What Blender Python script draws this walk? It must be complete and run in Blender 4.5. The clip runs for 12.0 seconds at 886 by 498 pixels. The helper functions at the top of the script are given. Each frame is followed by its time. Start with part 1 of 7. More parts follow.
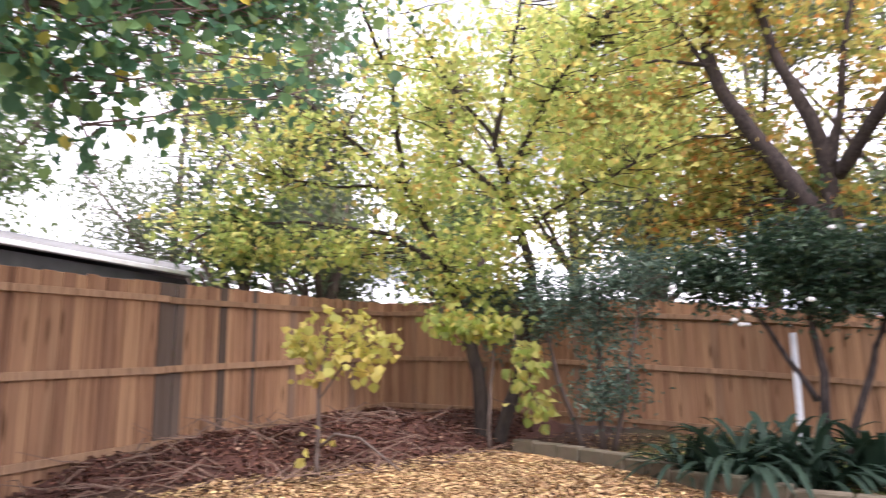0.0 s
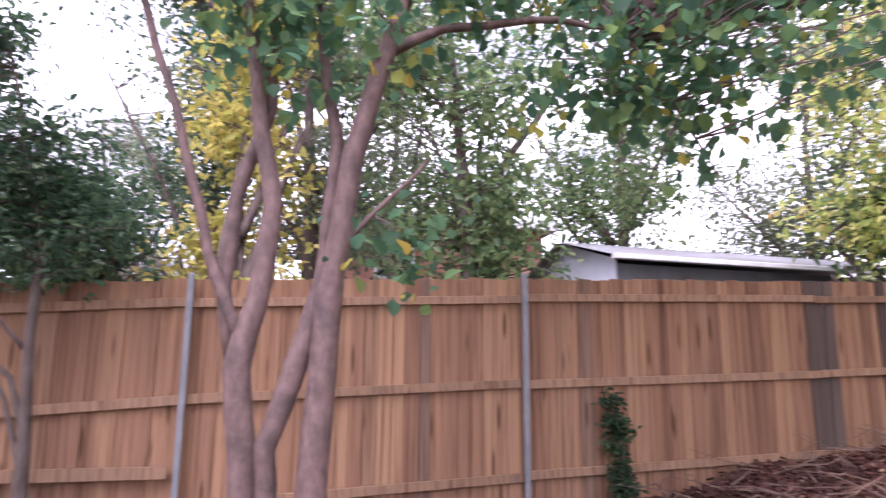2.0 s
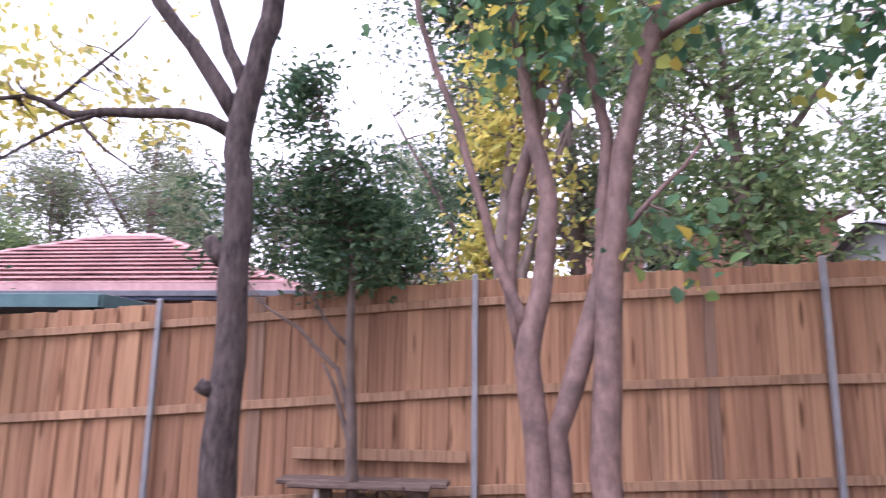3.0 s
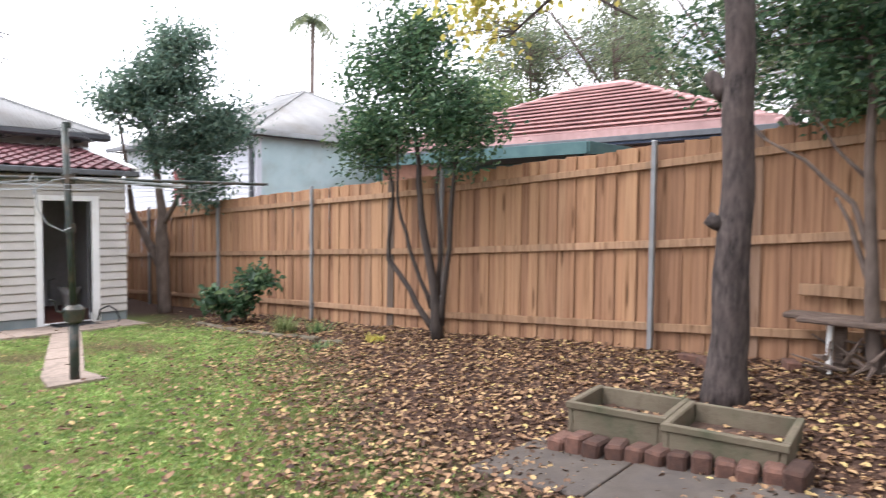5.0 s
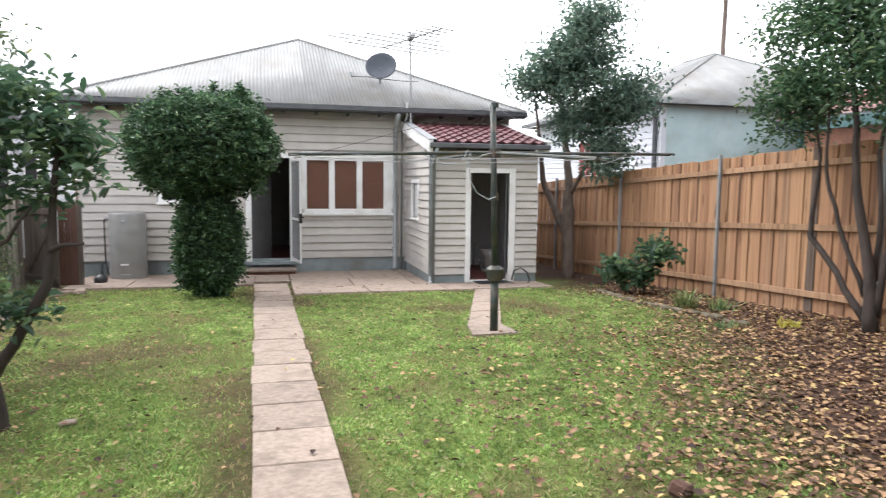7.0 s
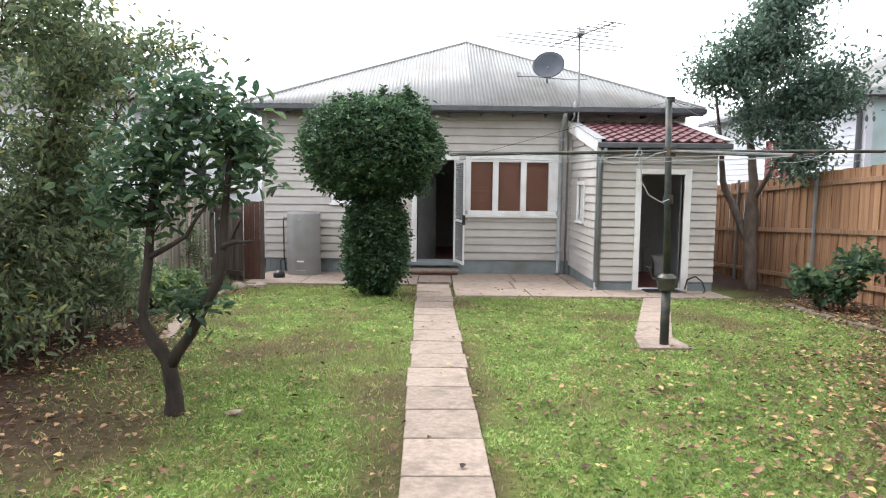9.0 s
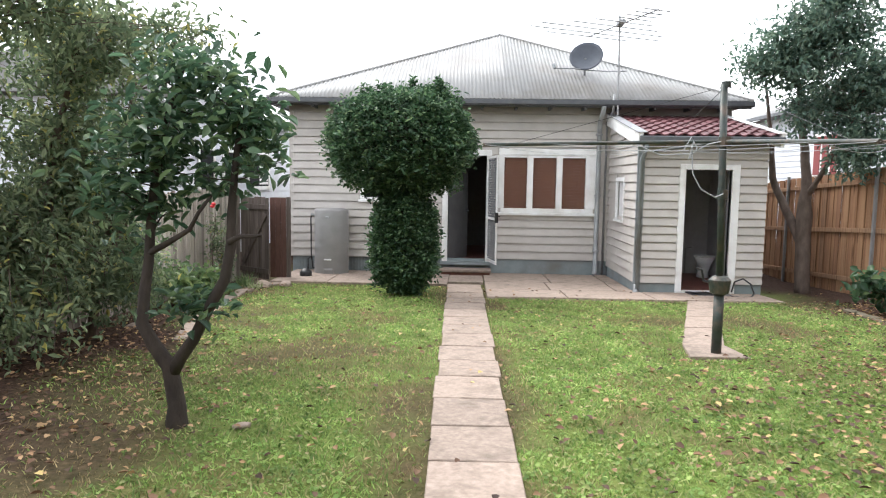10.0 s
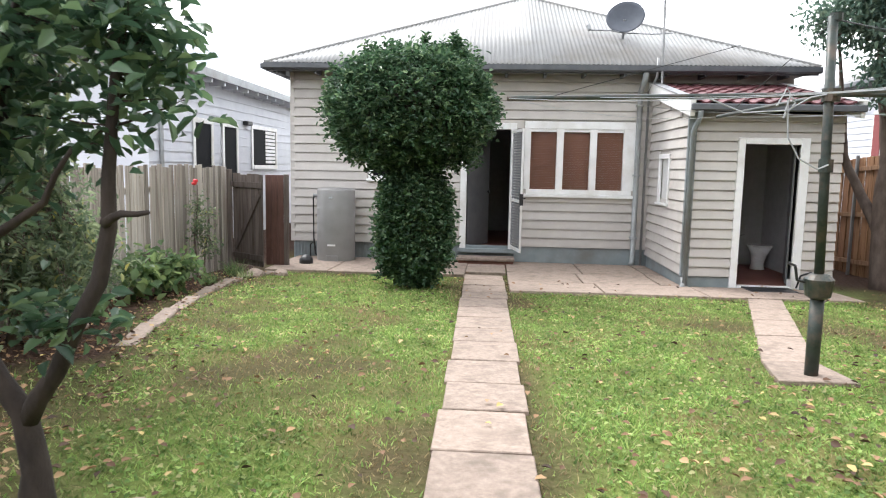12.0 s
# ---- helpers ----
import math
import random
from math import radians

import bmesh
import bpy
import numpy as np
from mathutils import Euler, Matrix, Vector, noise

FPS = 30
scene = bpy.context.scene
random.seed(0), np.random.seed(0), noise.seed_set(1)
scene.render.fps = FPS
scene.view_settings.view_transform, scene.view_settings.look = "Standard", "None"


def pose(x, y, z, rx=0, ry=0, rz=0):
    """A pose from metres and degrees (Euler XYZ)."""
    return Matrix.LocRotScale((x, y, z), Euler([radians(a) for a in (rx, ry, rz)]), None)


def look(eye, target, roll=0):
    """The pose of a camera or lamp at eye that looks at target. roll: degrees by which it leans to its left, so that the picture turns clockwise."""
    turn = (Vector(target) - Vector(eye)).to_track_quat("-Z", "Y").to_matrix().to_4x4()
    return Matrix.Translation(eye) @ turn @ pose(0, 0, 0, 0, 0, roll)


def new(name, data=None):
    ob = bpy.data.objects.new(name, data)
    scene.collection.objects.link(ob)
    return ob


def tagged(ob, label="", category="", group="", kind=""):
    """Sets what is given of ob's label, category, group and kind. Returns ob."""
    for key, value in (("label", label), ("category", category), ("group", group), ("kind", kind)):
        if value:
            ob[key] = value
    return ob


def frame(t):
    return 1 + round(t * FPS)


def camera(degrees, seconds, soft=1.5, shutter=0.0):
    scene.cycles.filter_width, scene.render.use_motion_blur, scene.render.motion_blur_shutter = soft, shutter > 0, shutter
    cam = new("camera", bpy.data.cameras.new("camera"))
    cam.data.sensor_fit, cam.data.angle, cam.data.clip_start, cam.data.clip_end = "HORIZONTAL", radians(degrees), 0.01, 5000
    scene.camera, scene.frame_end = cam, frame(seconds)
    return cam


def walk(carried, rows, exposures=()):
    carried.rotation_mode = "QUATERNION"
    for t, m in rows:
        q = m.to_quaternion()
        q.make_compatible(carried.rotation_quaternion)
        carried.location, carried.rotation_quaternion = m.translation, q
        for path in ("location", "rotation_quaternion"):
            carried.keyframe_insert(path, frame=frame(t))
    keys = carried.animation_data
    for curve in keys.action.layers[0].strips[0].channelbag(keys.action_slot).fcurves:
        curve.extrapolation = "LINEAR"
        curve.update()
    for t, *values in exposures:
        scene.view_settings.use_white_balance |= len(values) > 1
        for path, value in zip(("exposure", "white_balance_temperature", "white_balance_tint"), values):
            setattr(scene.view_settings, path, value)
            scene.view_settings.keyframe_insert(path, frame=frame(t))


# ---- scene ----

cam = camera(65.8, 12.0, soft=1.1, shutter=0.33)
# seconds, eye, a point looked at, lean
ROWS = [
    (0.0, (-0.150, 0.000, 1.522), (0.639, -1.800, 1.892), -0.8),
    (0.5, (-0.115, -0.051, 1.532), (1.067, -1.618, 1.914), -0.7),
    (1.0, (-0.110, -0.090, 1.535), (1.382, -1.365, 1.921), -0.4),
    (1.5, (-0.095, -0.105, 1.555), (1.639, -1.026, 1.933), 0.1),
    (2.0, (-0.095, -0.095, 1.550), (1.796, -0.624, 1.929), 0.5),
    (2.5, (-0.134, -0.060, 1.517), (1.825, -0.187, 1.900), 0.6),
    (3.0, (-0.213, -0.010, 1.480), (1.739, 0.215, 1.854), 0.8),
    (3.5, (-0.315, 0.025, 1.460), (1.577, 0.608, 1.740), 1.0),
    (3.7, (-0.348, 0.034, 1.446), (1.508, 0.749, 1.659), 1.1),
    (5.3, (-0.535, 0.225, 1.426), (0.782, 1.724, 1.294), 0.5),
    (5.5, (-0.547, 0.235, 1.425), (0.670, 1.815, 1.277), 0.5),
    (6.0, (-0.553, 0.240, 1.425), (0.400, 1.989, 1.241), 0.4),
    (6.5, (-0.554, 0.240, 1.426), (0.145, 2.104, 1.229), 0.5),
    (7.0, (-0.557, 0.242, 1.428), (-0.068, 2.171, 1.233), 0.6),
    (7.5, (-0.555, 0.251, 1.428), (-0.253, 2.219, 1.236), 0.7),
    (9.5, (-0.480, 0.715, 1.384), (-0.509, 2.705, 1.191), 0.7),
    (10.0, (-0.484, 1.002, 1.345), (-0.559, 2.991, 1.150), 0.8),
    (10.5, (-0.471, 1.340, 1.315), (-0.578, 3.328, 1.123), 0.8),
    (11.0, (-0.450, 1.741, 1.280), (-0.568, 3.728, 1.088), 0.8),
    (11.5, (-0.445, 2.109, 1.255), (-0.583, 4.091, 1.022), 1.0),
    (12.0, (-0.450, 2.485, 1.212), (-0.590, 4.466, 0.972), 1.1),
]
# the picture is pinker while the camera faces the back fence
walk(cam, [(t, look(e, p, r)) for t, e, p, r in ROWS],
     exposures=[(0.0, 1.4, 6200, 25), (1.0, 1.36, 6050, 32), (2.5, 1.28, 5750, 39), (3.5, 1.3, 5750, 30), (5.3, 1.25, 6200, 13), (6.5, 1.15, 6250, 11), (9.5, 1.2, 6250, 10), (12.0, 1.35, 6250, 10)])

# ---- world: a bright overcast sky, with one broad weak sun ----
world = bpy.data.worlds.new("overcast_sky")
scene.world = world
world.use_nodes = True
wt = world.node_tree
wt.nodes.clear()
SUN_EL, SUN_AZ = radians(52), radians(311)
sky = wt.nodes.new("ShaderNodeTexSky")
sky.sky_type, sky.sun_disc, sky.sun_elevation, sky.sun_rotation = "NISHITA", False, SUN_EL, SUN_AZ
bg_sky = wt.nodes.new("ShaderNodeBackground")
bg_sky.inputs[1].default_value = 0.1
bg_cloud = wt.nodes.new("ShaderNodeBackground")
bg_cloud.inputs[1].default_value = 1.46
geo = wt.nodes.new("ShaderNodeTexCoord")
mp = wt.nodes.new("ShaderNodeMapping")
mp.inputs["Scale"].default_value = (1.0, 1.0, 4.5)
mp.inputs["Rotation"].default_value = (0, 0, radians(-120))
nz = wt.nodes.new("ShaderNodeTexNoise")
nz.inputs["Scale"].default_value, nz.inputs["Detail"].default_value = 2.3, 6.0
rp = wt.nodes.new("ShaderNodeValToRGB")
rp.color_ramp.elements[0].position, rp.color_ramp.elements[0].color = 0.36, (0.33, 0.34, 0.375, 1)
rp.color_ramp.elements[1].position, rp.color_ramp.elements[1].color = 0.52, (1.0, 1.0, 1.0, 1)
mixw = wt.nodes.new("ShaderNodeMixShader")
mixw.inputs[0].default_value = 0.92
wo = wt.nodes.new("ShaderNodeOutputWorld")
wt.links.new(sky.outputs[0], bg_sky.inputs[0])
wt.links.new(geo.outputs["Generated"], mp.inputs[0])
wt.links.new(mp.outputs[0], nz.inputs["Vector"])
wt.links.new(nz.outputs[0], rp.inputs[0])
wt.links.new(rp.outputs[0], bg_cloud.inputs[0])
wt.links.new(bg_sky.outputs[0], mixw.inputs[1])
wt.links.new(bg_cloud.outputs[0], mixw.inputs[2])
wt.links.new(mixw.outputs[0], wo.inputs[0])
sun_data = bpy.data.lights.new("sun", "SUN")
sun_data.energy, sun_data.angle, sun_data.color = 1.6, radians(25), (1.0, 0.97, 0.92)
sun = new("sun", sun_data)
sun.matrix_world = look((-7, 6, 12), (0, 0, 0))

# ---- materials ----
def nodes_of(name):
    m = bpy.data.materials.new(name)
    m.use_nodes = True
    nt = m.node_tree
    return m, nt, nt.nodes["Principled BSDF"]


def ramp(nt, fac, stops):
    r = nt.nodes.new("ShaderNodeValToRGB")
    els = r.color_ramp.elements
    while len(els) < len(stops):
        els.new(0.5)
    for e, (p, c) in zip(els, stops):
        e.position, e.color = p, (*c, 1)
    nt.links.new(fac, r.inputs[0])
    return r.outputs[0]


def noise_of(nt, scale, detail=4.0, stretch=(1, 1, 1), rough=0.6):
    tc = nt.nodes.new("ShaderNodeTexCoord")
    mpn = nt.nodes.new("ShaderNodeMapping")
    mpn.inputs["Scale"].default_value = stretch
    n = nt.nodes.new("ShaderNodeTexNoise")
    n.inputs["Scale"].default_value, n.inputs["Detail"].default_value, n.inputs["Roughness"].default_value = scale, detail, rough
    nt.links.new(tc.outputs["Object"], mpn.inputs[0])
    nt.links.new(mpn.outputs[0], n.inputs["Vector"])
    return n.outputs["Fac"]


def mixc(nt, fac, a, b, mode="MIX"):
    mx = nt.nodes.new("ShaderNodeMix")
    mx.data_type, mx.blend_type = "RGBA", mode
    for sock, val in ((mx.inputs[0], fac), (mx.inputs[6], a), (mx.inputs[7], b)):
        if isinstance(val, (int, float)):
            sock.default_value = val
        elif isinstance(val, tuple):
            sock.default_value = (*val, 1)
        else:
            nt.links.new(val, sock)
    return mx.outputs[2]


def bump(nt, bs, height, strength, dist=0.01):
    b = nt.nodes.new("ShaderNodeBump")
    b.inputs["Strength"].default_value, b.inputs["Distance"].default_value = strength, dist
    nt.links.new(height, b.inputs["Height"])
    nt.links.new(b.outputs[0], bs.inputs["Normal"])


def surface(name, dark, light, scale=6.0, rough=0.7, stretch=(1, 1, 1), grime=None, grime_scale=1.3, vary=0.0, metal=0.0, bumps=0.3, bump_scale=40.0, spec=0.4):
    """Grain between two colours, a larger-scale grime, and a shift for each piece."""
    m, nt, bs = nodes_of(name)
    col = ramp(nt, noise_of(nt, scale, 5.0, stretch), [(0.3, dark), (0.7, light)])
    if grime:
        g = ramp(nt, noise_of(nt, grime_scale, 6.0), [(0.48, (0, 0, 0)), (0.72, (1, 1, 1))])
        col = mixc(nt, g, col, grime)
    if vary:
        oi = nt.nodes.new("ShaderNodeObjectInfo")
        v = ramp(nt, oi.outputs["Random"], [(0.0, (1 - vary,) * 3), (1.0, (1 + vary * 0.6,) * 3)])
        col = mixc(nt, 1.0, col, v, "MULTIPLY")
    nt.links.new(col, bs.inputs["Base Color"])
    bs.inputs["Roughness"].default_value, bs.inputs["Metallic"].default_value = rough, metal
    bs.inputs["Specular IOR Level"].default_value = spec
    if bumps:
        bump(nt, bs, noise_of(nt, bump_scale, 4.0, stretch), bumps)
    return m


def leafy(name, stops, rough=0.5, trans=0.35, patch=1.5, low=0.72, high=1.2):
    """A leaf: its colour differs from leaf to leaf, and light comes through it."""
    m, nt, bs = nodes_of(name)
    g = nt.nodes.new("ShaderNodeNewGeometry")
    col = ramp(nt, g.outputs["Random Per Island"], stops)
    big = ramp(nt, noise_of(nt, patch, 3.0), [(0.32, (low,) * 3), (0.68, (high,) * 3)])
    col = mixc(nt, 1.0, col, big, "MULTIPLY")
    nt.links.new(col, bs.inputs["Base Color"])
    bs.inputs["Roughness"].default_value = rough
    bs.inputs["Specular IOR Level"].default_value = 0.35
    tr = nt.nodes.new("ShaderNodeBsdfTranslucent")
    nt.links.new(col, tr.inputs[0])
    mx = nt.nodes.new("ShaderNodeMixShader")
    mx.inputs[0].default_value = trans
    nt.links.new(bs.outputs[0], mx.inputs[1])
    nt.links.new(tr.outputs[0], mx.inputs[2])
    nt.links.new(mx.outputs[0], nt.nodes["Material Output"].inputs[0])
    return m


def plain(name, col, rough=0.5, metal=0.0, spec=0.4):
    return surface(name, tuple(c * 0.9 for c in col), tuple(min(1, c * 1.08) for c in col), 9.0, rough, metal=metal, bumps=0.08, spec=spec)


def paling_mat(name, tones, grey, knots=0.5):
    """Sawn softwood: long grain up the board, knots, and a tone for each board."""
    m, nt, bs = nodes_of(name)
    oi = nt.nodes.new("ShaderNodeObjectInfo")
    tone = ramp(nt, oi.outputs["Random"], tones)
    tc = nt.nodes.new("ShaderNodeTexCoord")
    add = nt.nodes.new("ShaderNodeVectorMath")
    add.operation = "MULTIPLY_ADD"
    comb = nt.nodes.new("ShaderNodeCombineXYZ")
    for i in range(3):
        nt.links.new(oi.outputs["Random"], comb.inputs[i])
    add.inputs[1].default_value = (37.0, 53.0, 91.0)
    nt.links.new(comb.outputs[0], add.inputs[0])
    nt.links.new(tc.outputs["Object"], add.inputs[2])
    mpn = nt.nodes.new("ShaderNodeMapping")
    mpn.inputs["Scale"].default_value = (28, 28, 1.6)
    nt.links.new(add.outputs[0], mpn.inputs[0])
    n = nt.nodes.new("ShaderNodeTexNoise")
    n.inputs["Scale"].default_value, n.inputs["Detail"].default_value, n.inputs["Distortion"].default_value = 1.0, 5.0, 0.6
    nt.links.new(mpn.outputs[0], n.inputs["Vector"])
    grain = ramp(nt, n.outputs["Fac"], [(0.25, (0.5, 0.43, 0.38)), (0.52, (1.0, 1.0, 1.0)), (0.8, (1.26, 1.22, 1.16))])
    col = mixc(nt, 1.0, tone, grain, "MULTIPLY")
    mpk = nt.nodes.new("ShaderNodeMapping")
    mpk.inputs["Scale"].default_value = (9, 9, 2.4)
    nt.links.new(add.outputs[0], mpk.inputs[0])
    vo = nt.nodes.new("ShaderNodeTexVoronoi")
    vo.inputs["Scale"].default_value = 1.0
    nt.links.new(mpk.outputs[0], vo.inputs["Vector"])
    kn = ramp(nt, vo.outputs["Distance"], [(0.10, (1, 1, 1)), (0.19, (0, 0, 0))])
    kf = nt.nodes.new("ShaderNodeMath")
    kf.operation = "MULTIPLY"
    kf.inputs[1].default_value = knots
    nt.links.new(kn, kf.inputs[0])
    col = mixc(nt, kf.outputs[0], col, (0.09, 0.045, 0.022))
    wz = ramp(nt, noise_of(nt, 0.8, 5.0, (3, 3, 0.5)), [(0.5, (0, 0, 0)), (0.75, (0.6, 0.6, 0.6))])
    col = mixc(nt, wz, col, grey)
    nt.links.new(col, bs.inputs["Base Color"])
    bs.inputs["Roughness"].default_value = 0.85
    bs.inputs["Specular IOR Level"].default_value = 0.2
    bump(nt, bs, n.outputs["Fac"], 0.35, 0.004)
    return m


M_PALING = paling_mat("sawn_treated_pine", [(0, (0.23, 0.126, 0.078)), (0.12, (0.275, 0.152, 0.091)), (0.45, (0.325, 0.183, 0.106)), (0.8, (0.385, 0.228, 0.131)), (0.95, (0.30, 0.178, 0.108)), (1, (0.22, 0.145, 0.104))], (0.16, 0.107, 0.08), 0.85)
M_RAIL = paling_mat("pine_rail", [(0, (0.27, 0.165, 0.10)), (1, (0.36, 0.225, 0.14))], (0.20, 0.145, 0.105), 0.4)
M_GATE = paling_mat("dark_gate_board", [(0, (0.085, 0.07, 0.062)), (1, (0.16, 0.135, 0.12))], (0.06, 0.045, 0.038), 0.4)
M_GREYPALE = paling_mat("water_stained_pine", [(0, (0.095, 0.07, 0.056)), (1, (0.155, 0.118, 0.096))], (0.11, 0.085, 0.07), 0.5)
M_OLDPALE = paling_mat("weathered_hardwood", [(0, (0.19, 0.17, 0.15)), (0.5, (0.33, 0.295, 0.265)), (1, (0.45, 0.41, 0.37))], (0.24, 0.205, 0.18), 0.3)
M_GALV = surface("galvanised_steel", (0.20, 0.205, 0.215), (0.30, 0.305, 0.315), 14, 0.5, metal=0.3, bumps=0.05)
M_BOARD = surface("painted_weatherboard", (0.46, 0.43, 0.405), (0.53, 0.50, 0.47), 3.0, 0.55, (1, 1, 1), (0.43, 0.40, 0.375), 1.8, vary=0.05, bumps=0.10, bump_scale=25)
M_TRIMW = surface("white_gloss_paint", (0.74, 0.74, 0.74), (0.82, 0.82, 0.82), 5, 0.35, grime=(0.62, 0.60, 0.57), grime_scale=2.2, bumps=0.06)
M_PLINTH = surface("grey_blue_plinth_paint", (0.20, 0.235, 0.25), (0.27, 0.305, 0.32), 4, 0.6, grime=(0.17, 0.17, 0.165), bumps=0.15)
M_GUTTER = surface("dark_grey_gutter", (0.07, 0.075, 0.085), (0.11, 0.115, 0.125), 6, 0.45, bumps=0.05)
M_PIPE = surface("grey_painted_pipe", (0.30, 0.32, 0.335), (0.38, 0.40, 0.41), 6, 0.5, grime=(0.22, 0.21, 0.2), bumps=0.06)
M_CORRU = surface("zinc_roof_sheet", (0.215, 0.215, 0.215), (0.29, 0.29, 0.285), 2.0, 0.55, (1, 0.25, 0.25), (0.19, 0.175, 0.16), 0.7, metal=0.1, bumps=0.04)
M_TILE = surface("terracotta_roof_tile", (0.085, 0.03, 0.036), (0.185, 0.068, 0.074), 7, 0.6, grime=(0.06, 0.045, 0.042), grime_scale=3.0, vary=0.22, bumps=0.3)
M_TILEPINK = surface("faded_red_roof_tile", (0.34, 0.20, 0.19), (0.48, 0.30, 0.285), 5, 0.7, grime=(0.29, 0.17, 0.165), grime_scale=1.0, vary=0.12, bumps=0.25)
M_CONC = surface("worn_concrete_slab", (0.245, 0.188, 0.153), (0.38, 0.30, 0.247), 26, 0.85, grime=(0.19, 0.148, 0.12), grime_scale=7.0, vary=0.16, bumps=0.5, bump_scale=55)
M_CONCD = surface("dark_concrete", (0.058, 0.046, 0.038), (0.10, 0.082, 0.069), 4, 0.85, grime=(0.055, 0.046, 0.043), grime_scale=3.0, bumps=0.35)
M_PLANTER = surface("mossy_cement", (0.095, 0.075, 0.05), (0.165, 0.137, 0.096), 8, 0.85, grime=(0.06, 0.06, 0.034), grime_scale=4.0, bumps=0.5)
M_BRICK = surface("old_red_brick", (0.065, 0.034, 0.027), (0.16, 0.078, 0.054), 14, 0.9, grime=(0.045, 0.04, 0.033), grime_scale=7, vary=0.5, bumps=0.7, bump_scale=60)
M_SOIL = surface("dark_mulch_soil", (0.035, 0.020, 0.014), (0.09, 0.052, 0.036), 30, 0.95, bumps=0.8)
M_MULCH = surface("red_brown_mulch", (0.04, 0.017, 0.012), (0.115, 0.05, 0.034), 34, 0.95, grime=(0.05, 0.024, 0.018), grime_scale=4, bumps=1.0, bump_scale=30)
M_TWIG = surface("dry_twig", (0.10, 0.062, 0.045), (0.27, 0.18, 0.135), 6, 0.9, bumps=0.4)
M_GREENPOLE = surface("dark_painted_iron", (0.022, 0.032, 0.028), (0.05, 0.06, 0.054), 12, 0.45, grime=(0.11, 0.08, 0.06), grime_scale=8, metal=0.2, bumps=0.15)
M_WIRE = plain("plastic_coated_wire", (0.36, 0.37, 0.39), 0.5)
M_DARKWIRE = plain("black_cable", (0.03, 0.03, 0.032), 0.5)
M_HEATER = surface("grey_enamel_steel", (0.21, 0.205, 0.20), (0.25, 0.245, 0.24), 4, 0.4, bumps=0.03)
M_BLACK = plain("black_plastic", (0.02, 0.02, 0.022), 0.4)
M_BLIND = surface("brown_woven_blind", (0.125, 0.056, 0.036), (0.175, 0.084, 0.056), 3, 0.8, (0.4, 0.4, 30), bumps=0.3)
M_ROOM = plain("grey_room_wall", (0.42, 0.42, 0.43), 0.8)
M_DOORGREY = surface("dark_grey_door_paint", (0.10, 0.10, 0.105), (0.14, 0.138, 0.14), 4, 0.5, bumps=0.05)
M_CEIL = plain("white_ceiling_paint", (0.6, 0.6, 0.6), 0.8)
M_REDFLOOR = surface("red_painted_floor", (0.12, 0.04, 0.03), (0.2, 0.075, 0.06), 7, 0.45, bumps=0.1)
M_CERAMIC = plain("white_porcelain", (0.80, 0.80, 0.80), 0.12, 0, 0.6)
M_TEAL = surface("teal_paint", (0.05, 0.11, 0.115), (0.08, 0.155, 0.155), 4, 0.5, bumps=0.05)
M_BLUEWALL = surface("pale_blue_render", (0.40, 0.53, 0.55), (0.48, 0.60, 0.615), 2, 0.8, grime=(0.36, 0.43, 0.43), grime_scale=1.2, bumps=0.1)
M_NBBOARD = surface("bluish_white_board", (0.56, 0.58, 0.64), (0.64, 0.66, 0.71), 3, 0.6, vary=0.04, bumps=0.08)
M_NBBRICK = surface("salmon_brick_wall", (0.38, 0.19, 0.13), (0.50, 0.27, 0.19), 10, 0.9, grime=(0.30, 0.15, 0.11), bumps=0.4)
# opaque near-black window fill, painted for the unlit rooms behind
M_DARKGLASS = plain("dark_window_fill", (0.012, 0.013, 0.016), 0.7, 0.0, 0.1)
M_SHEDWALL = surface("grey_steel_shed_wall", (0.14, 0.145, 0.155), (0.22, 0.225, 0.235), 3, 0.6, bumps=0.05)
M_DISH = surface("grey_dish_enamel", (0.062, 0.07, 0.088), (0.088, 0.098, 0.12), 5, 0.7, bumps=0.04)
M_ALU = plain("aluminium_tube", (0.30, 0.305, 0.31), 0.45, 0.3)
M_OLDWOOD = surface("rotting_grey_timber", (0.08, 0.055, 0.045), (0.17, 0.125, 0.10), 9, 0.9, (6, 1, 6), bumps=0.6)
M_WHITEPIPE = plain("white_plastic_pipe", (0.75, 0.76, 0.78), 0.4)
M_CARPET = plain("brick_red_step_paint", (0.20, 0.085, 0.065), 0.8)

M_BARK_DARK = surface("rough_dark_bark", (0.012, 0.009, 0.009), (0.10, 0.078, 0.072), 26, 0.95, (1, 1, 0.3), (0.075, 0.055, 0.05), 3, bumps=1.0, bump_scale=45)
M_BARK_SMOOTH = surface("smooth_brown_bark", (0.10, 0.062, 0.052), (0.20, 0.13, 0.112), 20, 0.75, (1, 1, 0.5), (0.06, 0.042, 0.037), 5, bumps=0.7, bump_scale=34)
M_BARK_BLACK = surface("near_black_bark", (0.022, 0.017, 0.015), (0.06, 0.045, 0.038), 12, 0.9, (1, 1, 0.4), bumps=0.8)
M_BARK_GREY = surface("grey_bark", (0.075, 0.055, 0.046), (0.16, 0.122, 0.102), 10, 0.9, (1, 1, 0.4), bumps=0.6)

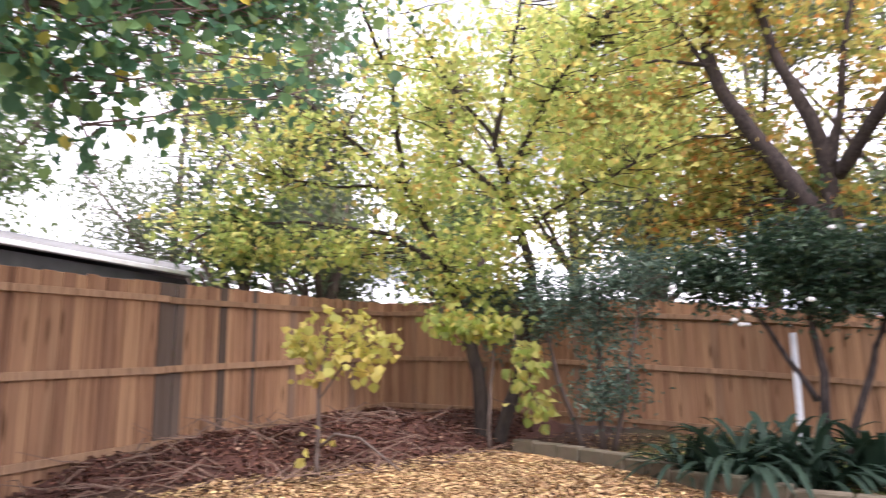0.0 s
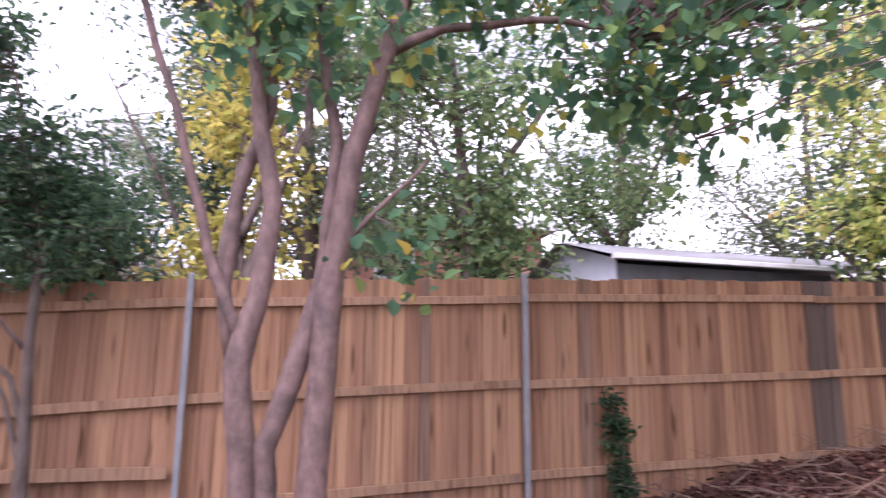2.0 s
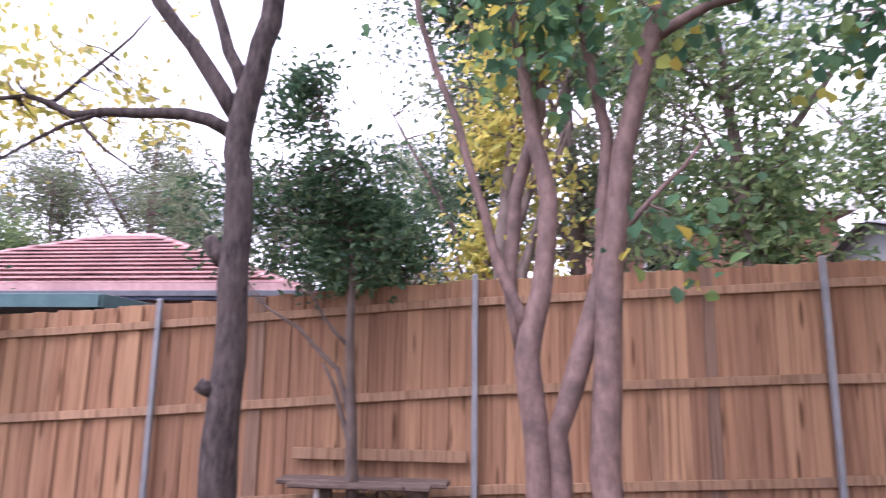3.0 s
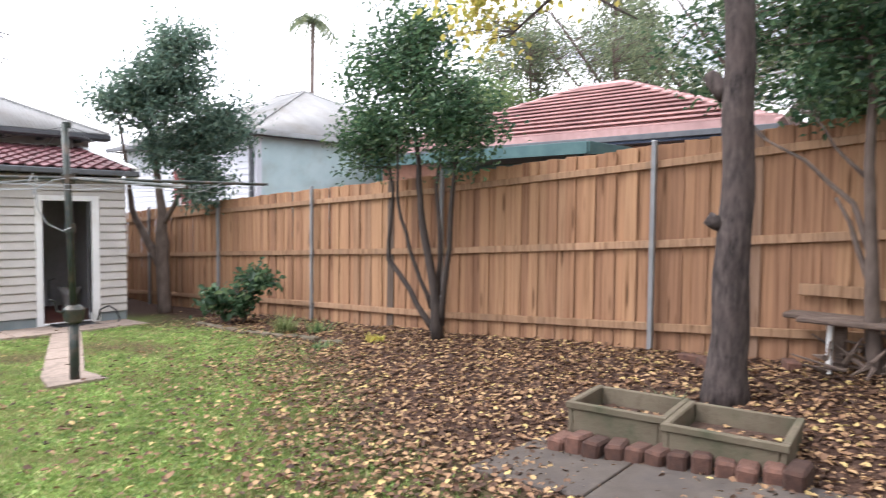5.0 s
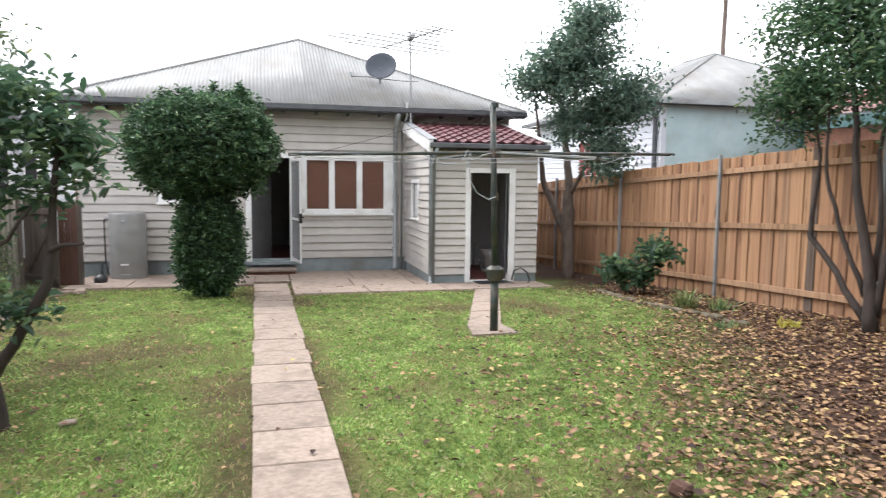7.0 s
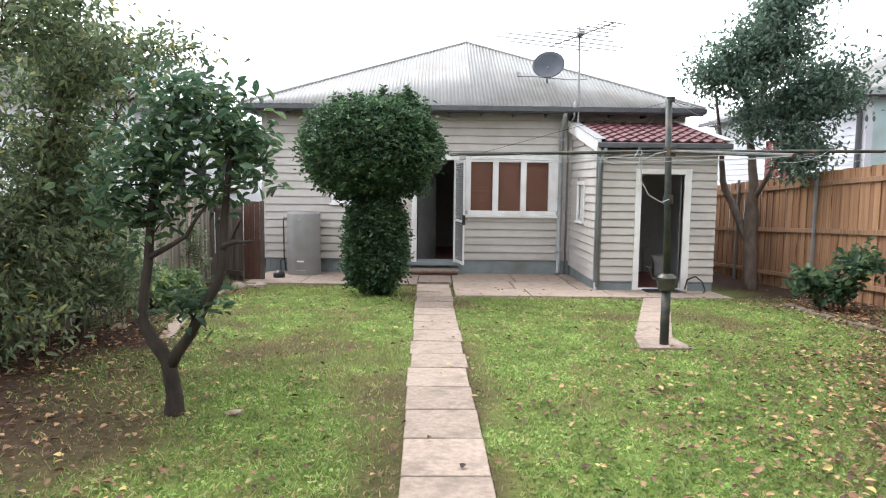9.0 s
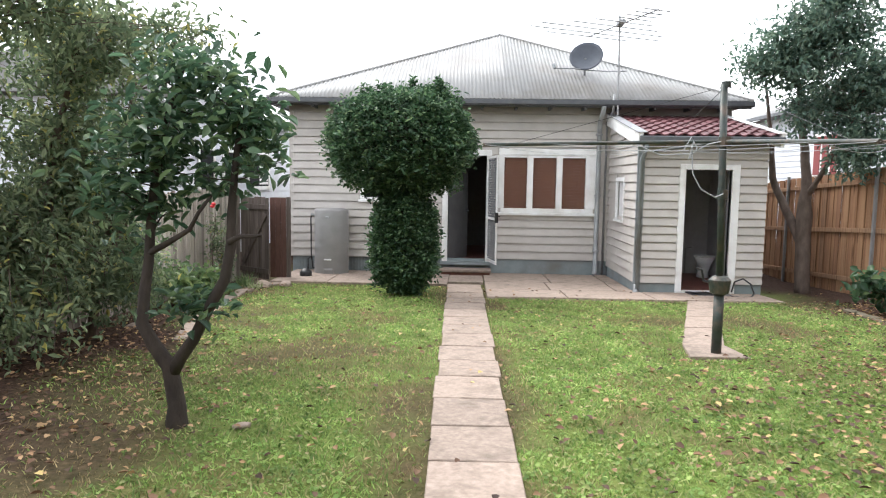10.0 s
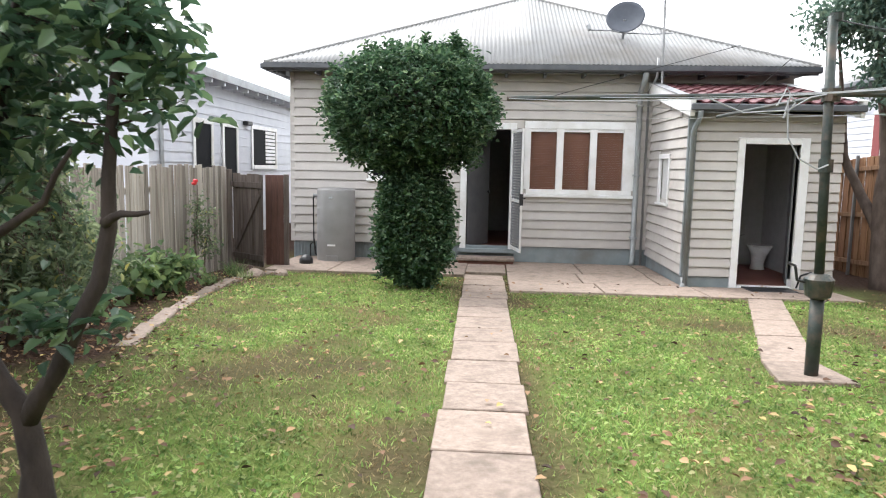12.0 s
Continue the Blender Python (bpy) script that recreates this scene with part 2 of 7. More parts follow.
L_TOPIARY = leafy("topiary_leaf", [(0, (0.034, 0.072, 0.04)), (0.5, (0.066, 0.13, 0.065)), (0.93, (0.135, 0.21, 0.105)), (1, (0.23, 0.31, 0.16))], 0.33, 0.4, 3.2, 0.6, 1.35)
L_CITRUS = leafy("glossy_dark_leaf", [(0, (0.042, 0.085, 0.052)), (0.6, (0.078, 0.145, 0.083)), (1, (0.18, 0.26, 0.125))], 0.3, 0.45)
L_GREYGREEN = leafy("grey_green_leaf", [(0, (0.10, 0.145, 0.085)), (0.5, (0.19, 0.25, 0.145)), (0.94, (0.32, 0.37, 0.21)), (1, (0.50, 0.46, 0.14))], 0.4, 0.55, 1.1, 0.5, 1.3)
L_MAPLE = leafy("autumn_maple_leaf", [(0, (0.30, 0.40, 0.11)), (0.35, (0.48, 0.56, 0.17)), (0.7, (0.66, 0.66, 0.23)), (0.96, (0.76, 0.65, 0.22)), (1, (0.70, 0.38, 0.12))], 0.55, 0.78, 1.5, 0.85, 1.2)
L_YELLOW = leafy("yellow_leaf", [(0, (0.40, 0.41, 0.10)), (0.5, (0.58, 0.54, 0.14)), (1, (0.68, 0.54, 0.16))], 0.55, 0.55)
L_SHRUB = leafy("dark_shrub_leaf", [(0, (0.036, 0.08, 0.046)), (0.5, (0.07, 0.135, 0.07)), (0.9, (0.12, 0.195, 0.095)), (1, (0.19, 0.26, 0.125))], 0.4, 0.52)
L_BLUEGREEN = leafy("blue_green_leaf", [(0, (0.07, 0.125, 0.10)), (0.5, (0.12, 0.19, 0.145)), (1, (0.20, 0.27, 0.19))], 0.5, 0.5)
L_HEART = leafy("heart_leaf", [(0, (0.075, 0.17, 0.105)), (0.6, (0.135, 0.26, 0.13)), (0.92, (0.22, 0.33, 0.11)), (1, (0.6, 0.47, 0.08))], 0.45, 0.75)
L_MID = leafy("mid_green_leaf", [(0, (0.10, 0.17, 0.075)), (0.5, (0.17, 0.255, 0.11)), (1, (0.28, 0.35, 0.14))], 0.5, 0.6)
# paler and less saturated leaves: the haze of distance is put into the colour
L_FAR = leafy("far_foliage", [(0, (0.12, 0.16, 0.10)), (0.5, (0.19, 0.235, 0.14)), (1, (0.28, 0.315, 0.18))], 0.6, 0.6)
L_FERN = leafy("fern_leaf", [(0, (0.012, 0.03, 0.02)), (1, (0.032, 0.066, 0.038))], 0.65, 0.2)
L_CAMELLIA = leafy("camellia_leaf", [(0, (0.022, 0.05, 0.032)), (0.7, (0.05, 0.095, 0.055)), (1, (0.11, 0.16, 0.09))], 0.32, 0.35)
L_LIGHT = leafy("strappy_leaf", [(0, (0.13, 0.19, 0.06)), (1, (0.34, 0.38, 0.18))], 0.5, 0.3)
L_LITTER = leafy("fallen_leaf", [(0, (0.045, 0.026, 0.019)), (0.35, (0.13, 0.07, 0.042)), (0.65, (0.27, 0.155, 0.085)), (0.9, (0.45, 0.295, 0.155)), (1, (0.54, 0.42, 0.16))], 0.7, 0.15)
L_TAN = leafy("dry_tan_leaf", [(0, (0.22, 0.12, 0.06)), (0.4, (0.42, 0.26, 0.13)), (0.8, (0.62, 0.43, 0.23)), (1, (0.70, 0.56, 0.26))], 0.75, 0.15)
L_RUSSET = leafy("russet_dead_leaf", [(0, (0.045, 0.018, 0.014)), (0.5, (0.12, 0.048, 0.034)), (0.9, (0.21, 0.095, 0.062)), (1, (0.40, 0.27, 0.18))], 0.8, 0.1)
L_AMBER = leafy("amber_leaf", [(0, (0.26, 0.33, 0.09)), (0.4, (0.48, 0.48, 0.14)), (0.75, (0.66, 0.52, 0.16)), (0.92, (0.72, 0.40, 0.12)), (1, (0.62, 0.24, 0.07))], 0.55, 0.65)
L_GRASS = leafy("grass_blade", [(0, (0.10, 0.175, 0.045)), (0.4, (0.225, 0.355, 0.095)), (0.8, (0.39, 0.50, 0.165)), (0.9, (0.44, 0.41, 0.21)), (1, (0.52, 0.44, 0.25))], 0.6, 0.55, 3.4, 0.55, 1.35)
L_DRY = leafy("dry_grass_blade", [(0, (0.22, 0.165, 0.085)), (1, (0.44, 0.35, 0.19))], 0.7, 0.3)
L_WHITE = plain("white_petal", (0.8, 0.78, 0.78), 0.6)
L_RED = plain("red_petal", (0.6, 0.03, 0.04), 0.6)

# ---- builders ----
ORIGIN = {}


def thing(name, label, category, at=(0, 0, 0), group="", kind=""):
    ob = new(name)
    ob.location = at
    ORIGIN[ob.name] = Vector(at)
    return tagged(ob, label, category, group, kind)


def obj(name, me, mat, at=(0, 0, 0)):
    ob = new(name, me)
    if mat:
        me.materials.append(mat)
    ob.location = at
    ORIGIN[ob.name] = Vector(at)
    return ob


def part(name, bm, mat, parent, label="", smooth=False):
    """One mesh from a bmesh in world coordinates, under a thing or part."""
    o = ORIGIN[parent.name]
    bmesh.ops.translate(bm, verts=bm.verts, vec=-o)
    me = bpy.data.meshes.new(name)
    bmesh.ops.recalc_face_normals(bm, faces=bm.faces)
    bm.to_mesh(me)
    bm.free()
    if smooth:
        me.polygons.foreach_set("use_smooth", [True] * len(me.polygons))
    me.materials.append(mat)
    ob = new(name, me)
    ob.parent = parent
    ORIGIN[ob.name] = o
    if label:
        tagged(ob, label)
    return ob


def solo(name, bm, mat, label, category, kind="", at=(0, 0, 0), group="", smooth=False):
    """A thing that is one mesh, its origin at its base."""
    bmesh.ops.translate(bm, verts=bm.verts, vec=-Vector(at))
    me = bpy.data.meshes.new(name)
    bmesh.ops.recalc_face_normals(bm, faces=bm.faces)
    bm.to_mesh(me)
    bm.free()
    if smooth:
        me.polygons.foreach_set("use_smooth", [True] * len(me.polygons))
    return tagged(obj(name, me, mat, at), label, category, group, kind)


def box(bm, x0, x1, y0, y1, z0, z1, bev=0.0, m=None):
    r = bmesh.ops.create_cube(bm, size=1.0)
    vs = r["verts"]
    mat = Matrix.Translation(((x0 + x1) / 2, (y0 + y1) / 2, (z0 + z1) / 2)) @ Matrix.Diagonal((abs(x1 - x0), abs(y1 - y0), abs(z1 - z0), 1))
    bmesh.ops.transform(bm, matrix=(m @ mat) if m else mat, verts=vs)
    if bev:
        es = {e for v in vs for e in v.link_edges}
        bmesh.ops.bevel(bm, geom=list(es), offset=bev, segments=1, affect="EDGES")
    return bm


def bx(*a, **k):
    return box(bmesh.new(), *a, **k)


def tube(bm, pts, radii, seg=8, cap=True):
    """A tapered round bar along a line of points."""
    pts = [Vector(p) for p in pts]
    if not hasattr(radii, "__len__"):
        radii = [radii] * len(pts)
    rings, side = [], None
    for i, p in enumerate(pts):
        d = (pts[min(i + 1, len(pts) - 1)] - pts[max(i - 1, 0)]).normalized()
        if side is None:
            side = d.orthogonal().normalized()
        side = (side - d * side.dot(d)).normalized()
        up = d.cross(side)
        rings.append([bm.verts.new(p + radii[i] * (math.cos(a) * side + math.sin(a) * up)) for a in (2 * math.pi * k / seg for k in range(seg))])
    for a, b in zip(rings, rings[1:]):
        for k in range(seg):
            bm.faces.new((a[k], a[(k + 1) % seg], b[(k + 1) % seg], b[k]))
    if cap:
        bm.faces.new(rings[0][::-1])
        bm.faces.new(rings[-1])
    return bm


def prism(bm, poly, y0, y1, axis="y"):
    """A flat outline pushed along an axis: y (outline in x, z), x (outline in y, z) or z (outline in x, y)."""
    def put(p, s):
        return {"y": (p[0], s, p[1]), "x": (s, p[0], p[1]), "z": (p[0], p[1], s)}[axis]
    a = [bm.verts.new(put(p, y0)) for p in poly]
    b = [bm.verts.new(put(p, y1)) for p in poly]
    n = len(poly)
    bm.faces.new(a)
    bm.faces.new(b[::-1])
    for i in range(n):
        bm.faces.new((a[i], b[i], b[(i + 1) % n], a[(i + 1) % n]))
    return bm


def mesh_of(name, co, polys):
    """A mesh from arrays: corners (n, 3) and faces (m, k)."""
    me = bpy.data.meshes.new(name)
    k = polys.shape[1]
    me.vertices.add(len(co))
    me.vertices.foreach_set("co", np.asarray(co, np.float32).ravel())
    me.loops.add(polys.size)
    me.loops.foreach_set("vertex_index", np.asarray(polys, np.int32).ravel())
    me.polygons.add(len(polys))
    me.polygons.foreach_set("loop_start", np.arange(0, polys.size, k, dtype=np.int32))
    me.update(calc_edges=True)
    return me


RNG = np.random.default_rng(7)


def leaf_mesh(name, centres, size, aspect=0.55, droop=0.3, fold=0.18, flat=0.0, spread=0.35):
    """Many single folded leaves, each six corners, turned at random."""
    n = len(centres)
    shape = np.array([(0, 0, 0), (0.5, 0.42, fold), (0.34, 0.78, fold * 0.8), (0, 1, -0.05), (-0.34, 0.78, fold * 0.8), (-0.5, 0.42, fold)])
    az = RNG.uniform(0, 2 * np.pi, n)
    tilt = RNG.normal(-droop, 0.5, n) * (1 - flat)
    rollv = RNG.normal(0, 0.7, n) * (1 - flat) + RNG.normal(0, 0.18, n) * flat
    fwd = np.stack([np.cos(az) * np.cos(tilt), np.sin(az) * np.cos(tilt), np.sin(tilt)], 1)
    side = np.stack([-np.sin(az), np.cos(az), np.zeros(n)], 1)
    up = np.cross(side, fwd) * -1
    s2 = side * np.cos(rollv)[:, None] + up * np.sin(rollv)[:, None]
    u2 = up * np.cos(rollv)[:, None] - side * np.sin(rollv)[:, None]
    sz = size * RNG.uniform(1 - spread, 1 + spread, n)
    co = (centres[:, None, :] + sz[:, None, None] * (shape[None, :, 0:1] * aspect * s2[:, None, :] + shape[None, :, 1:2] * fwd[:, None, :] + shape[None, :, 2:3] * u2[:, None, :]))
    base = np.arange(n)[:, None] * 6
    polys = np.concatenate([base + np.array([[0, 1, 2, 3]]), base + np.array([[0, 3, 4, 5]])], 0)
    return mesh_of(name, co.reshape(-1, 3), polys)


def in_blob(n, c, r, shell=0.0):
    """n points in an ellipsoid, pushed towards its skin by shell."""
    d = RNG.normal(size=(n, 3))
    d /= np.linalg.norm(d, axis=1)[:, None]
    rad = RNG.uniform(shell, 1, n) ** (1 / 3 if shell == 0 else 1)
    return np.array(c) + d * rad[:, None] * np.array(r)


def ground_z(x, y):
    """The height of the ground: it falls gently to the house, and the bed rises to the fence."""
    s = min(1, max(0, (x - 2.8) / 2.8))
    s = s * s * (3 - 2 * s)
    h = float(np.interp(y, [-11, -6, 0.4, 3.4, 6.3, 12.0, 15], [0.15, 0.27, 0.25, 0.17, 0.10, 0.03, 0.0]))
    back = min(1, max(0, (-5.0 - y) / 4))
    return 0.05 - 0.041 * min(max(y, -12), 15) + s * h + (1 - s) * 0.12 * back


def sway(p, q, n, amount):
    """A crooked line from p to q."""
    p, q = np.array(p, float), np.array(q, float)
    L = np.linalg.norm(q - p)
    out = [p + (q - p) * i / n for i in range(n + 1)]
    off = np.zeros(3)
    for i in range(1, n):
        off = off * 0.6 + RNG.normal(0, amount * L / n, 3)
        out[i] = out[i] + off
    return out


def tree(name, label, category, stems, blobs, leaf, bark, size, twigs=30, per_twig=40, clump=0.22, aspect=0.55, droop=0.3, twig_r=0.012, extra=None, stem_seg=9, fill=0):
    """Trunks given as lines of (x, y, z, radius); twigs reach from them into blobs (x, y, z, rx, ry, rz, share), with leaves round their ends."""
    x, y, z, _ = stems[0][0]
    t = thing(name, label, category, (x, y, z))
    for i, st in enumerate(stems):
        pts, rad = [], []
        for a, b in zip(st, st[1:]):
            n = max(2, int(math.dist(a[:3], b[:3]) / 0.18))
            line = sway(a[:3], b[:3], n, 0.045)
            pts += line[:-1]
            rad += [a[3] + (b[3] - a[3]) * k / n for k in range(n)]
        pts.append(np.array(st[-1][:3]))
        rad.append(st[-1][3])
        rad = [r * RNG.uniform(0.975, 1.03) for r in rad]
        part("trunk" if i == 0 else "limb", tube(bmesh.new(), pts, rad, stem_seg), bark, t, smooth=True)
    nodes = np.array([p for st in stems for a, b in zip(st, st[1:]) for p in sway(a[:3], b[:3], 6, 0.0)])
    nodes = nodes[nodes[:, 2] > nodes[:, 2].min() + 0.35 * np.ptp(nodes[:, 2])]
    total = sum(b[6] for b in blobs)
    tw, leaves = bmesh.new(), []
    for b in blobs:
        for _ in range(max(1, int(twigs * b[6] / total))):
            end = in_blob(1, b[:3], b[3:6], 0.35)[0]
            dd = np.linalg.norm((nodes - end) * np.array([1, 1, 1.3]), axis=1) + np.where(nodes[:, 2] > end[2] + 0.2, 0.8, 0)
            start = nodes[np.argsort(dd)[RNG.integers(0, 3)]]
            line = sway(start, end, 5, 0.12)
            tube(tw, line, [twig_r * (1 - 0.16 * k) for k in range(6)], 4, False)
            L = len(line)
            along = RNG.uniform(0.45, 1.06, per_twig)
            seg = np.array([line[min(L - 1, int(a * (L - 1)))] * (1 - (a * (L - 1)) % 1) + line[min(L - 1, int(a * (L - 1)) + 1)] * ((a * (L - 1)) % 1) for a in along])
            leaves.append(seg + RNG.normal(0, clump, (per_twig, 3)) * np.array([1, 1, 0.75]))
        if fill:
            leaves.append(in_blob(int(fill * b[6] / total), b[:3], b[3:6], 0.2))
    tagged(part("twig_work", tw, bark, t), kind="stuff")
    me = leaf_mesh("crown", np.concatenate(leaves) - np.array((x, y, z)), size, aspect, droop)
    cr = obj("crown", me, leaf)
    cr.parent = t
    ORIGIN[cr.name] = Vector((x, y, z))
    if extra:
        extra(t)
    return t


# ---- the ground: one sheet to the horizon ----
def grass_mask(x, y):
    """1 on the lawn, 0 on bare earth and leaf beds; works on arrays."""
    n = np.array([noise.noise(Vector((a * 0.55, b * 0.55, 3.1))) + 0.5 * noise.noise(Vector((a * 1.7, b * 1.7, 7.7))) for a, b in zip(x, y)])
    right = np.interp(y, [-2, 1.5, 4, 6, 8, 11, 14], [0.9, 1.3, 2.2, 3.5, 4.4, 4.7, 4.6])
    left = np.interp(y, [-2, 3, 5, 7, 9, 12], [-2.4, -2.5, -2.6, -3.0, -3.55, -4.0])
    e = np.minimum(right + 0.5 * n - x, x - left + 0.4 * n)
    return np.clip(e / np.where(y < 7, 2.0, 0.9) + 0.5, 0, 1)


def dryness(x, y):
    n = np.array([noise.noise(Vector((a * 0.8 + 11, b * 0.8, 1.0))) + 0.6 * noise.noise(Vector((a * 2.4, b * 2.4, 2.0))) for a, b in zip(x, y)])
    spots = np.exp(-(((x + 1.7) / 0.9) ** 2 + ((y - 7.0) / 0.9) ** 2)) * 0.9 + np.exp(-(((x - 1.9) / 0.35) ** 2 + ((y - 9.0) / 0.9) ** 2)) * 0.8 + np.exp(-(((x + 2.6) / 0.9) ** 2 + ((y - 4.6) / 1.2) ** 2)) * 0.8
    return np.clip(n * 1.5 + spots - 0.04 + 0.65 * np.exp(-((x + 0.45) / 0.46) ** 4), 0, 1)


def build_ground():
    xs = np.concatenate([[-900, -300, -100, -40, -20, -12], np.arange(-8, 9.01, 0.2), [10, 12, 16, 24, 40, 100, 300, 900]])
    ys = np.concatenate([[-900, -300, -100, -40, -25, -18], np.arange(-13, 15.01, 0.2), [16, 18, 20, 26, 40, 100, 300, 900]])
    co, masks = [], []
    for yy in ys:
        for xx in xs:
            near = -8 <= xx <= 9 and -13 <= yy <= 15
            b = 0.02 * noise.noise(Vector((xx * 0.9, yy * 0.9, 0))) + 0.008 * noise.noise(Vector((xx * 3.5, yy * 3.5, 5))) if near else 0
            if near and yy > 10.6:
                b = 0.3 * b - 0.01
            if near and abs(xx + 0.5) < 0.6:
                b *= 0.3
            co.append((xx, yy, ground_z(xx, yy) + b))
    co = np.array(co)
    nx, ny = len(xs), len(ys)
    i = np.arange(nx * ny).reshape(ny, nx)
    polys = np.stack([i[:-1, :-1], i[:-1, 1:], i[1:, 1:], i[1:, :-1]], -1).reshape(-1, 4)
    me = mesh_of("ground", co, polys)
    me.polygons.foreach_set("use_smooth", [True] * len(me.polygons))
    mask = grass_mask(co[:, 0], co[:, 1]) * (1 - 0.75 * dryness(co[:, 0], co[:, 1]))
    at = me.attributes.new("turf", "FLOAT", "POINT")
    at.data.foreach_set("value", mask.astype(np.float32))
    m, nt, bs = nodes_of("lawn_and_earth")
    a = nt.nodes.new("ShaderNodeAttribute")
    a.attribute_name = "turf"
    grass = ramp(nt, noise_of(nt, 26, 6), [(0.3, (0.09, 0.12, 0.03)), (0.6, (0.16, 0.21, 0.055)), (0.8, (0.24, 0.25, 0.10))])
    dry = ramp(nt, noise_of(nt, 0.9, 4), [(0.5, (0, 0, 0)), (0.68, (0.75, 0.75, 0.75))])
    grass = mixc(nt, dry, grass, ramp(nt, noise_of(nt, 30, 5), [(0.3, (0.11, 0.075, 0.035)), (0.7, (0.24, 0.18, 0.085))]))
    soil = ramp(nt, noise_of(nt, 22, 7), [(0.3, (0.032, 0.019, 0.015)), (0.55, (0.072, 0.043, 0.032)), (0.75, (0.14, 0.09, 0.063))])
    col = mixc(nt, a.outputs["Fac"], soil, grass)
    nt.links.new(col, bs.inputs["Base Color"])
    bs.inputs["Roughness"].default_value = 0.95
    bs.inputs["Specular IOR Level"].default_value = 0.1
    bump(nt, bs, noise_of(nt, 35, 6), 0.9, 0.03)
    g = obj("ground", me, m)
    tagged(g, "sloping back yard of green lawn and dark leaf-strewn earth", "ground", kind="structure")


build_ground()

# ---- the new paling fence along the side ----
FENCE_Y = [-11.2, -9.0, -6.0, -2.59, 0.4, 3.39, 6.31, 9.14, 12.1, 15.1, 18.0]
FENCE_TOP = [2.90, 2.80, 2.66, 2.53, 2.38, 2.155, 1.96, 1.825, 1.67, 1.50, 1.34]
FX = 6.0


def fence_top(y):
    return float(np.interp(y, FENCE_Y, FENCE_TOP))


def bare_mesh(name, bm, mat):
    me = bpy.data.meshes.new(name)
    bmesh.ops.recalc_face_normals(bm, faces=bm.faces)
    bm.to_mesh(me)
    bm.free()
    me.materials.append(mat)
    return me


def piece(name, me, parent, loc, rot=(0, 0, 0), scl=(1, 1, 1)):
    ob = new(name, me)
    ob.parent = parent
    ob.location, ob.rotation_euler, ob.scale = Vector(loc) - ORIGIN[parent.name], rot, scl
    return ob


def side_fence():
    f = thing("paling_fence", "tall new sawn pine paling fence with galvanised steel posts", "fence", (FX, 3, ground_z(FX, 3)), kind="structure")
    rnd = random.Random(4)
    pale = bare_mesh("paling", bx(-0.008, 0.008, -0.066, 0.066, 0, 1, 0.002), M_PALING)
    stained = bare_mesh("paling", bx(-0.008, 0.008, -0.066, 0.066, 0, 1, 0.002), M_GREYPALE)
    y, back = -11.15, False
    while y < 18:
        h = 2.14 + rnd.uniform(-0.02, 0.02)
        dark = -6.3 < y < -5.95 or rnd.random() < 0.012
        piece("paling", stained if dark else pale, f, (FX + (0.017 if back else 0.0) + rnd.uniform(-0.003, 0.003), y, fence_top(y) - h + rnd.uniform(-0.012, 0.008)), (0, rnd.uniform(-0.004, 0.004), rnd.uniform(-0.02, 0.02)), (1, rnd.uniform(0.97, 1.1), h))
        y += 0.1235
        back = not back
    for a, b, za, zb in zip(FENCE_Y, FENCE_Y[1:], FENCE_TOP, FENCE_TOP[1:]):
        for down, hh in ((0.20, 0.075), (1.0, 0.08), (1.83, 0.08)):
            L = math.dist((a, za), (b, zb))
            bm = box(bmesh.new(), -0.045, -0.009, -L / 2 + 0.004, L / 2 - 0.004, -hh / 2, hh / 2, 0.004)
            me = bare_mesh("rail", bm, M_RAIL)
            piece("rail", me, f, (FX, (a + b) / 2, (za + zb) / 2 - down + rnd.uniform(-0.01, 0.01)), (math.atan2(zb - za, b - a), 0, 0))
    post = bare_mesh("steel_post", bx(-0.045, 0.0, -0.025, 0.025, 0, 1, 0.004), M_GALV)
    for yy, zz in zip(FENCE_Y[3:-1], FENCE_TOP[3:-1]):
        piece("steel_post", post, f, (FX - 0.055, yy, zz - 2.25), (0, 0, 0), (1, 1, 2.29))
    return f


def back_fence():
    f = thing("back_fence", "sawn pine paling fence behind the shrubs", "fence", (0, -11.2, 0.5), kind="structure")
    rnd = random.Random(9)
    pale = bare_mesh("paling", bx(-0.066, 0.066, -0.008, 0.008, 0, 1, 0.002), M_PALING)
    x, behind = -6.0, False

    def top(xx):
        return float(np.interp(xx, [-6, -2, 1.4, 6], [2.10, 2.28, 2.72, 2.9]))
    while x < 6:
        piece("paling", pale, f, (x, -11.217 if behind else -11.2, top(x) - 2.0 + rnd.uniform(-0.012, 0.008)), (0, 0, rnd.uniform(-0.02, 0.02)), (1, 1, 2.0))
        x += 0.1235
        behind = not behind
    for a, b in ((-6, -3), (-3, 0), (0, 3), (3, 5.95)):
        for down in (0.2, 1.0, 1.83):
            bm = box(bmesh.new(), -1.495, 1.495, 0.009, 0.045, -0.04, 0.04, 0.004)
            piece("rail", bare_mesh("rail", bm, M_RAIL), f, ((a + b) / 2, -11.2, (top(a) + top(b)) / 2 - down), (0, -math.atan2(top(b) - top(a), b - a), 0))
    return f


